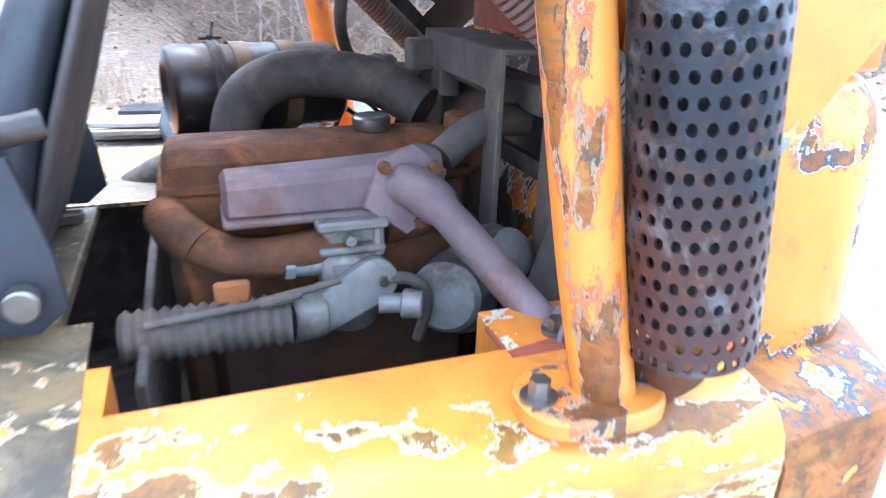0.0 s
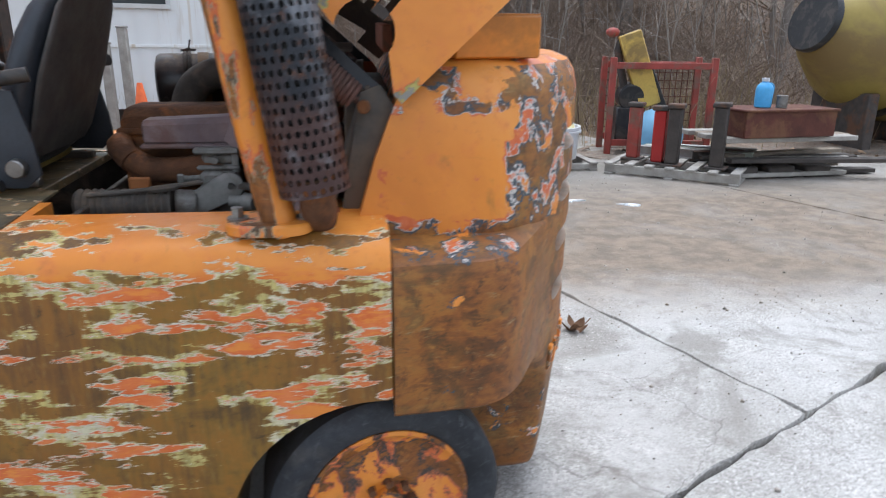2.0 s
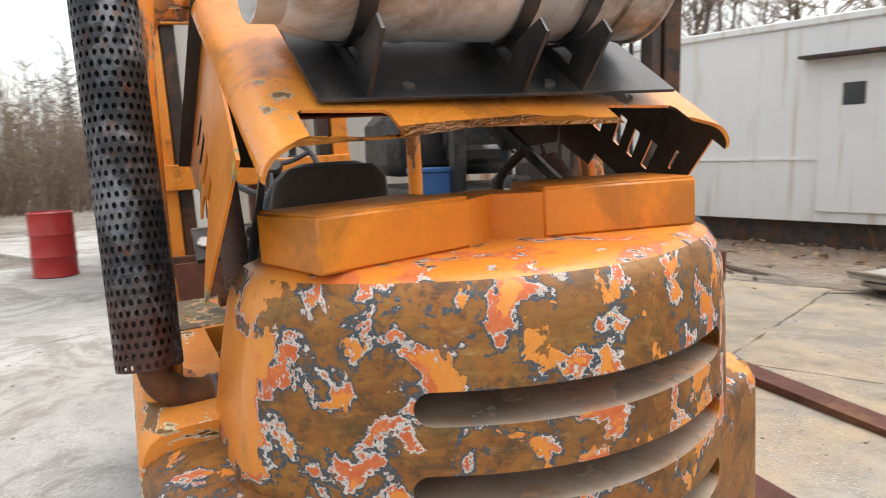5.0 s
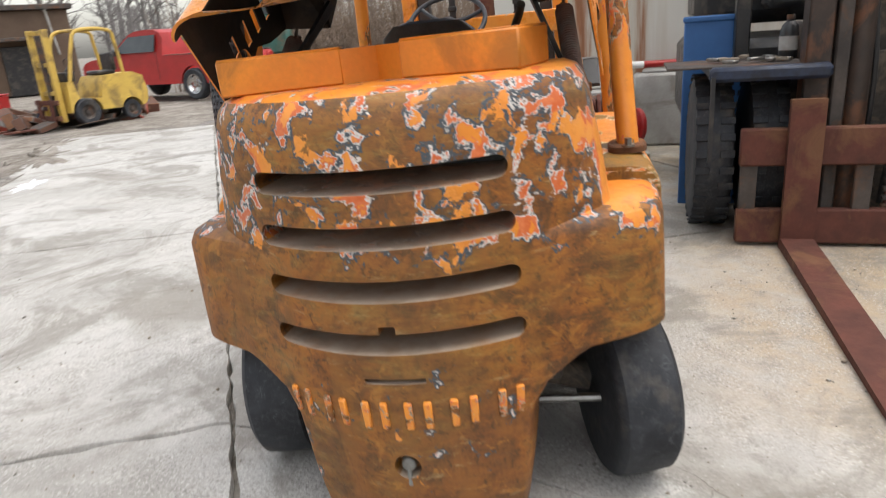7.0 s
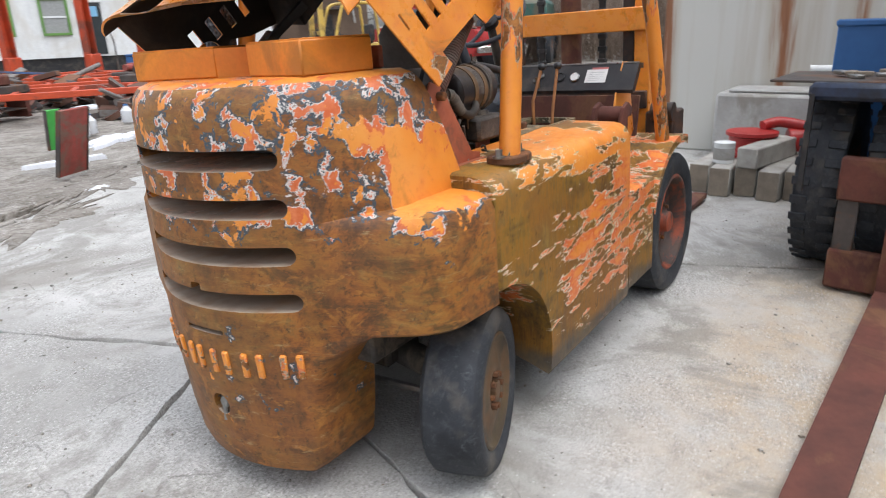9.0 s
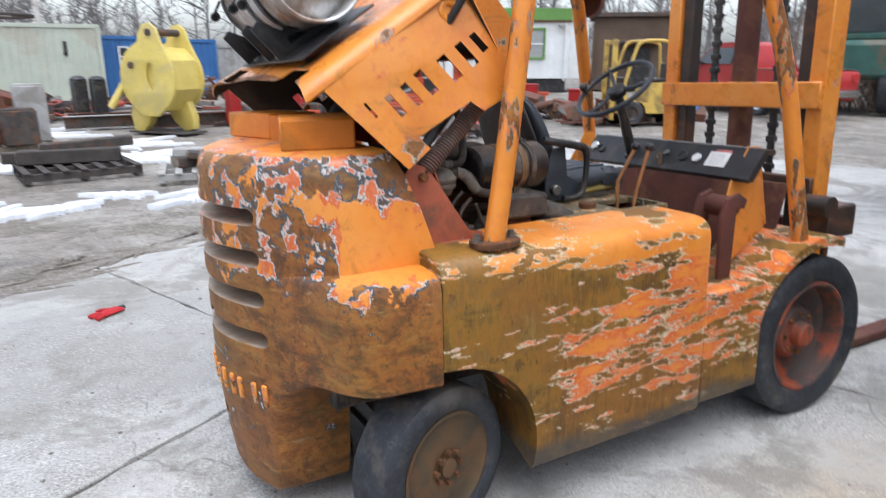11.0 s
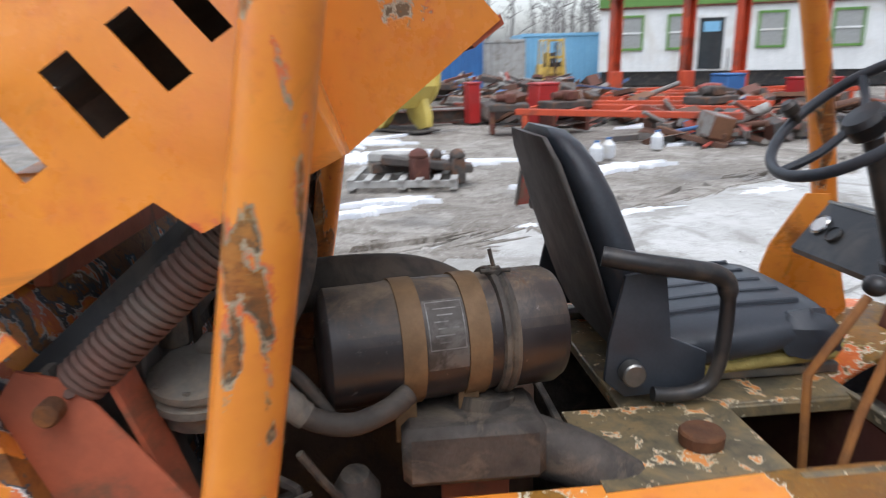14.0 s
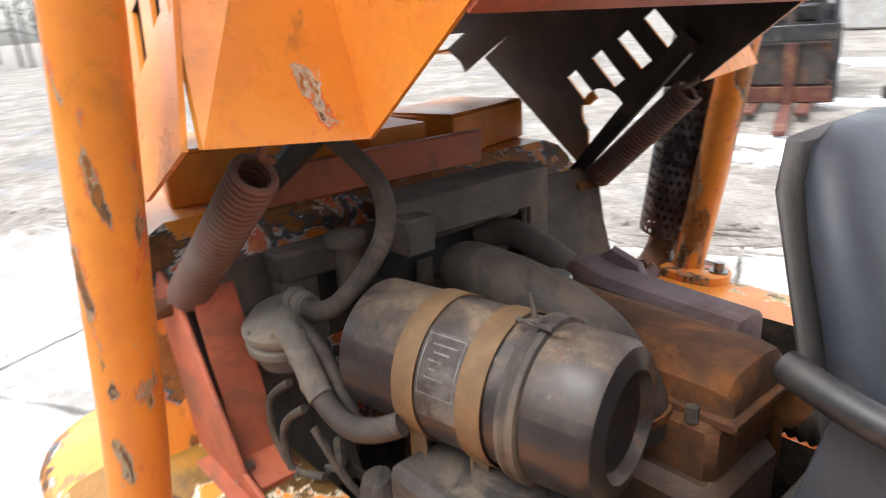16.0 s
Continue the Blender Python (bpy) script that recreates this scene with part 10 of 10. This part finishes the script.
# ---- utility poles ----
def pole(x, y, h, turn):
    t = thing("utility_pole", "grey wooden utility pole with cross arms", "utility pole", place(x, y, turn), "utility poles")
    part("shaft", Shape().tube([(0, 0, 0), (0, 0, h * 0.5), (0.03, 0, h)], [0.17, 0.14, 0.10], 12), M_BARK, t)
    for z in (h - 0.6, h - 1.7):
        part("cross_arm", Shape().box((-1.2, -0.05, z), (1.2, 0.05, z + 0.12), 0.01), M_BARK, t)
        for a in (-1.1, -0.6, 0.6, 1.1):
            part("insulator", Shape().lathe([(0.03, 0), (0.05, 0.03), (0.05, 0.07), (0.02, 0.12)], (a, 0, z + 0.12), (0, 0, 1), 10), M_GLASS, t)


pole(-15.8, -40.4, 10.5, 20)
pole(-26.3, -34.5, 9.5, 30)
pole(3.6, -38.0, 9.8, 10)
wires = Shape()
for dx in (-1.1, -0.6, 0.6, 1.1):
    for a, b in (((-26.3, -34.5, 9.0), (-15.8, -40.4, 10.0)), ((-15.8, -40.4, 10.0), (3.6, -38.0, 9.3)), ((3.6, -38.0, 9.3), (40.0, -36.0, 10.0))):
        a, b = Vector(a) + Vector((dx, 0, 0)), Vector(b) + Vector((dx, 0, 0))
        wires.tube([a.lerp(b, q) + Vector((0, 0, -1.6 * q * (1 - q) * 2)) for q in (0, 0.25, 0.5, 0.75, 1)], 0.014, 4)
tagged(part("power_line", wires, M_BLACK), "thin black power lines between the poles", "cable")

# ---- bare winter woods ----
def bank(x, y):
    """Height of the ground on the bank."""
    z = -0.05
    if y > 10.5:
        z += min(3.7, (y - 10.5) * 0.44) * (0.9 + 0.2 * noise.noise((x * 0.11, y * 0.1, 8.0)))
    return z


def grow(s, p, d, L, r, depth, rng, tips):
    n = 5 if depth < 2 else 3
    pts, rad = [p], [r]
    q, v = p.copy(), d.copy()
    for i in range(n):
        v = (v + Vector((rng.gauss(0, 0.10), rng.gauss(0, 0.10), 0.05 if depth else 0.02))).normalized()
        q = q + v * (L / n)
        pts.append(q.copy())
        rad.append(r * (1 - 0.62 * (i + 1) / n))
    s.tube(pts, rad, (9, 6, 4, 3, 3)[depth], False)
    if depth == 4:
        return
    kids = (9, 5, 4, 3)[depth]
    for k in range(kids):
        f = rng.uniform(0.32, 0.98) if depth == 0 else rng.uniform(0.25, 1.0)
        i = min(int(f * n), n - 1)
        base = pts[i].lerp(pts[i + 1], f * n - i)
        ang = rng.uniform(0, 6.283)
        side = v.orthogonal().normalized()
        side = Matrix.Rotation(ang, 3, v) @ side
        nd = (v * rng.uniform(0.5, 1.0) + side * rng.uniform(0.5, 1.0) + Vector((0, 0, 0.25))).normalized()
        grow(s, base, nd, L * rng.uniform(0.38, 0.62), rad[i] * rng.uniform(0.40, 0.62), depth + 1, rng, tips)


def bare_tree(seed, h, r, label, mat, name="tree"):
    rng = random.Random(seed)
    t = thing(name, label, "tree", None, "bare trees on the bank")
    tr, cr = Shape(), Shape()
    pts = [Vector((0, 0, -0.4))]
    rad = [r * 1.35]
    q, v = Vector((0, 0, 0.15)), Vector((rng.gauss(0, 0.05), rng.gauss(0, 0.05), 1)).normalized()
    n = 12
    for i in range(n + 1):
        pts.append(q.copy())
        rad.append(r * (1.0 - 0.85 * i / n) + 0.012)
        v = (v + Vector((rng.gauss(0, 0.05), rng.gauss(0, 0.05), 0.04))).normalized()
        q = q + v * (h / n)
    tr.tube(pts, rad, 12)
    for k in range(26):
        f = rng.uniform(0.22, 0.99)
        i = min(int(f * n) + 1, n)
        base = pts[i].lerp(pts[i + 1], 0.5)
        a = rng.uniform(0, 6.283)
        d = Vector((math.cos(a), math.sin(a), rng.uniform(0.25, 1.1))).normalized()
        grow(cr, base, d, h * (0.50 - 0.32 * f) * rng.uniform(0.7, 1.2), rad[i] * rng.uniform(0.30, 0.5), 2 if f > 0.5 else 1, rng, None)
    part("trunk", tr, mat, t, "", 60)
    me = cr.mesh("branches", 80, False)
    part("crown", me, M_TWIG, t, "fine bare branches")
    return t


M_PALEBARK = plain("pale_mottled_bark", (0.36, 0.34, 0.30), (0.19, 0.17, 0.145), 0.85, 0.0, 5.0, 25.0, 0.4, 0.01, dirt=(0.12, 0.10, 0.08), here=True)
kinds = [bare_tree(21, 9.5, 0.085, "slender bare grey-brown tree on the bank", M_BARK), bare_tree(22, 11.0, 0.11, "tall bare grey-brown tree on the bank", M_BARK), bare_tree(23, 7.5, 0.055, "young bare tree on the bank", M_BARK), bare_tree(24, 12.0, 0.14, "large bare tree with wide limbs on the bank", M_BARK)]
big = bare_tree(25, 12.5, 0.24, "large pale-barked bare tree with mottled trunk", M_PALEBARK)
big.matrix_world = place(-0.4, 14.4, 40, bank(-0.4, 14.4))
rng = random.Random(77)
spots = []
while len(spots) < 120:
    x, y = rng.uniform(-26, 30), rng.uniform(12.8, 33)
    if all((x - a) ** 2 + (y - b) ** 2 > 1.3 for a, b in spots) and (x + 0.4) ** 2 + (y - 14.4) ** 2 > 4 and not (-9.5 < x < 0.5 and y < 15.0):
        spots.append((x, y))
for i, (x, y) in enumerate(spots):
    m = place(x, y, rng.uniform(0, 360), bank(x, y)) @ Matrix.Rotation(rng.gauss(0, 0.05), 4, "X") @ Matrix.Scale(rng.uniform(0.75, 1.15), 4)
    k = kinds[i % 4]
    if i < 4:
        k.matrix_world = m
    else:
        copy_thing(k, m)

extra = 0
while extra < 36:
    x, y = rng.uniform(1.5, 22), rng.uniform(12.2, 27)
    m = Matrix.Translation((x, y, bank(x, y))) @ Matrix.Rotation(rng.uniform(0, 6.28), 4, "Z") @ Matrix.Rotation(rng.gauss(0, 0.07), 4, "X") @ Matrix.Scale(rng.uniform(0.5, 1.0), 4)
    copy_thing(kinds[(0, 2, 2, 1)[extra % 4]], m)
    extra += 1
# thin saplings and brambles in front of the trees
M_SAPLING = plain("pale_grey_sapling_bark", (0.36, 0.32, 0.275), (0.24, 0.205, 0.175), 0.9, 0.0, 3.0, 30.0)
sa = Shape()
for i in range(260):
    x, y = rng.uniform(-2, 16), rng.uniform(9.4, 16.0)
    if x < 0.6 and y < 13.2:
        continue
    h, r = rng.uniform(1.2, 5.0), rng.uniform(0.007, 0.022)
    p = Vector((x, y, bank(x, y) - 0.05))
    v = Vector((rng.gauss(0, 0.16), rng.gauss(0, 0.16), 1)).normalized()
    pts = [p]
    for k in range(5):
        v = (v + Vector((rng.gauss(0, 0.09), rng.gauss(0, 0.09), 0.0))).normalized()
        pts.append(pts[-1] + v * h / 5)
    sa.tube(pts, [r * (1 - 0.17 * k) for k in range(6)], 5, False)
    for k in range(7):
        q = rng.uniform(0.9, 4.9)
        b = pts[int(q)].lerp(pts[int(q) + 1], q - int(q))
        d = Vector((rng.gauss(0, 1), rng.gauss(0, 1), rng.uniform(0.0, 1.2))).normalized() * h * rng.uniform(0.10, 0.28)
        sa.tube([b, b + d * 0.5, b + d + Vector((0, 0, 0.06))], [r * 0.45, r * 0.32, r * 0.14], 3, False)
tagged(part("saplings", sa.mesh("saplings", 80, False), M_SAPLING), "thicket of thin pale bare saplings on the bank", "saplings", "", "stuff")
# undergrowth, vines, reeds and fallen leaves
br = Shape()
for i in range(11000):
    x = rng.uniform(-22, 26) if i % 3 else rng.uniform(-1, 9)
    y = 11.0 + abs(rng.gauss(0, 4.2)) if rng.random() < 0.8 else rng.uniform(8.6, 12.0)
    if (-9.3 < x < 0.2 and y < 13.0) or (y < 10.6 and x < 1.2):
        continue
    p = Vector((x, y, bank(x, y) - 0.03))
    a, L = rng.uniform(0, 6.283), rng.uniform(0.5, 2.1)
    d = Vector((math.cos(a) * rng.uniform(0.1, 0.9), math.sin(a) * rng.uniform(0.1, 0.9), 1.0)).normalized()
    pts = [p]
    for k in range(4):
        d = (d + Vector((math.cos(a) * 0.16, math.sin(a) * 0.16, -0.13)) + Vector((rng.gauss(0, 0.10), rng.gauss(0, 0.10), 0))).normalized()
        pts.append(pts[-1] + d * L / 4)
    r = rng.uniform(0.005, 0.013)
    br.tube(pts, [r, r * 0.9, r * 0.75, r * 0.6, r * 0.3], 3, False)
    for k in (2, 3):
        dd = (d + Vector((rng.gauss(0, 0.6), rng.gauss(0, 0.6), rng.gauss(0.2, 0.4)))).normalized()
        br.tube([pts[k], pts[k] + dd * L * 0.16, pts[k] + dd * L * 0.34 + Vector((0, 0, -0.03))], [r * 0.6, r * 0.45, r * 0.25], 3, False)
tagged(part("undergrowth", br.mesh("undergrowth", 80, False), M_TWIG), "dense brown winter undergrowth of bare stems", "undergrowth", "", "stuff")
rd = Shape()
for i in range(900):
    x, y = (rng.gauss(5.5, 1.6), rng.gauss(8.3, 0.8)) if i < 480 else (rng.uniform(0.8, 9), rng.uniform(7.6, 10.5)) if i < 760 else (rng.gauss(-1.6, 1.0), rng.gauss(9.0, 0.35))
    p = Vector((x, y, bank(x, y) - 0.02))
    L = rng.uniform(0.4, 1.5) if i < 480 else rng.uniform(0.2, 0.8)
    a = rng.uniform(0, 6.283)
    q = Vector((math.cos(a), math.sin(a), 0)) * L * rng.uniform(0.1, 0.5)
    rd.tube([p, p + Vector((0, 0, L * 0.5)) + q * 0.3, p + Vector((0, 0, L * 0.9)) + q], [0.004, 0.004, 0.0015], 3, False)
tagged(part("dry_reeds", rd.mesh("reeds", 80, False), M_REED), "dry straw-coloured reeds and grass", "grass", "", "stuff")
lv = Shape()
for i in range(10000):
    x = rng.uniform(-14, 18)
    y = rng.uniform(5.2, 17) if x > -1 else rng.uniform(5.2, 14)
    if y < 6.2 and rng.random() < 0.6:
        continue
    s, a = rng.uniform(0.025, 0.06), rng.uniform(0, 6.283)
    m = Matrix.Translation((x, y, bank(x, y) + rng.uniform(0.004, 0.06))) @ Euler((rng.gauss(0, 0.4), rng.gauss(0, 0.4), a)).to_matrix().to_4x4()
    lv.add([(-s, 0, 0), (-s * 0.3, -s * 0.5, s * 0.2), (s * 0.6, -s * 0.4, 0.1 * s), (s, 0, s * 0.3), (s * 0.5, s * 0.5, s * 0.2), (-s * 0.4, s * 0.45, 0)], [(0, 1, 2, 3, 4, 5)], m)
g = Graph("leaf_litter")
M_LITTER = g.done(g.ramp(g.geo.outputs["Random Per Island"], [(0.0, (0.14, 0.085, 0.05)), (0.4, (0.28, 0.175, 0.10)), (0.75, (0.38, 0.26, 0.155)), (1.0, (0.21, 0.115, 0.065))]), 0.8)
tagged(part("leaf_litter", lv.mesh("litter", 80, False), M_LITTER), "fallen brown leaves on the bank", "leaves", "", "stuff")

# far woods round the yard
fw = Shape()
for i in range(420):
    a = rng.uniform(radians(150), radians(395))
    R = rng.uniform(52, 95)
    x, y = R * math.cos(a), R * math.sin(a)
    if y > 30:
        continue
    h = rng.uniform(6.0, 10.5) * (1.0 if y < -20 else 1.1)
    top = Vector((x + rng.gauss(0, 0.5), y, h))
    fw.tube([(x, y, -0.3), (x + rng.gauss(0, 0.2), y, h * 0.5), top], [0.17, 0.11, 0.03], 4, False)
    for k in range(22):
        f = rng.uniform(0.2, 0.97)
        b = Vector((x, y, h * f))
        d = Vector((rng.gauss(0, 1), rng.gauss(0, 1), rng.uniform(0.3, 1.3))).normalized() * h * rng.uniform(0.12, 0.34) * (1.15 - f * 0.6)
        fw.tube([b, b + d * 0.5 + Vector((0, 0, 0.05)), b + d], [0.055, 0.035, 0.012], 3, False)
        for j in range(3):
            e = b + d * rng.uniform(0.3, 0.9)
            fw.tube([e, e + Vector((rng.gauss(0, 0.6), rng.gauss(0, 0.6), rng.uniform(0.1, 0.9)))], [0.028, 0.012], 3, False)
M_FAR = plain("distant_grey_twigs", (0.20, 0.185, 0.18), (0.15, 0.14, 0.135), 0.95, 0.0, 0.3, 4.0)
tagged(part("far_woods", fw.mesh("far_woods", 80, False), M_FAR), "distant line of bare grey winter trees", "woods", "", "stuff")

# scrub at the yard's far end
sc = Shape()
for i in range(3200):
    x, y = rng.uniform(-31, -19.5), rng.uniform(-14.0, 10.0)
    if x > -19.5 - 0.25 * (y + 14):
        x -= 3.0
    h = rng.uniform(1.2, 3.6) * (1.0 if rng.random() < 0.8 else 1.5)
    q = Vector((x, y, -0.1))
    lean_x, lean_y = rng.gauss(0, 0.25), rng.gauss(0, 0.25)
    tip = q + Vector((lean_x * h, lean_y * h, h))
    mid = q.lerp(tip, 0.5) + Vector((rng.gauss(0, 0.08), rng.gauss(0, 0.08), 0.05))
    r = rng.uniform(0.012, 0.03)
    sc.tube([q, mid, tip], [r, r * 0.7, r * 0.3], 3, False)
    for k in range(4):
        b = q.lerp(tip, rng.uniform(0.3, 0.95))
        sc.tube([b, b + Vector((rng.gauss(0, 0.35), rng.gauss(0, 0.35), rng.uniform(0.1, 0.7)))], [r * 0.5, r * 0.2], 3, False)
tagged(part("scrub", sc.mesh("scrub", 80, False), M_TWIG), "dense leafless scrub behind the parked vehicles", "scrub", "", "stuff")
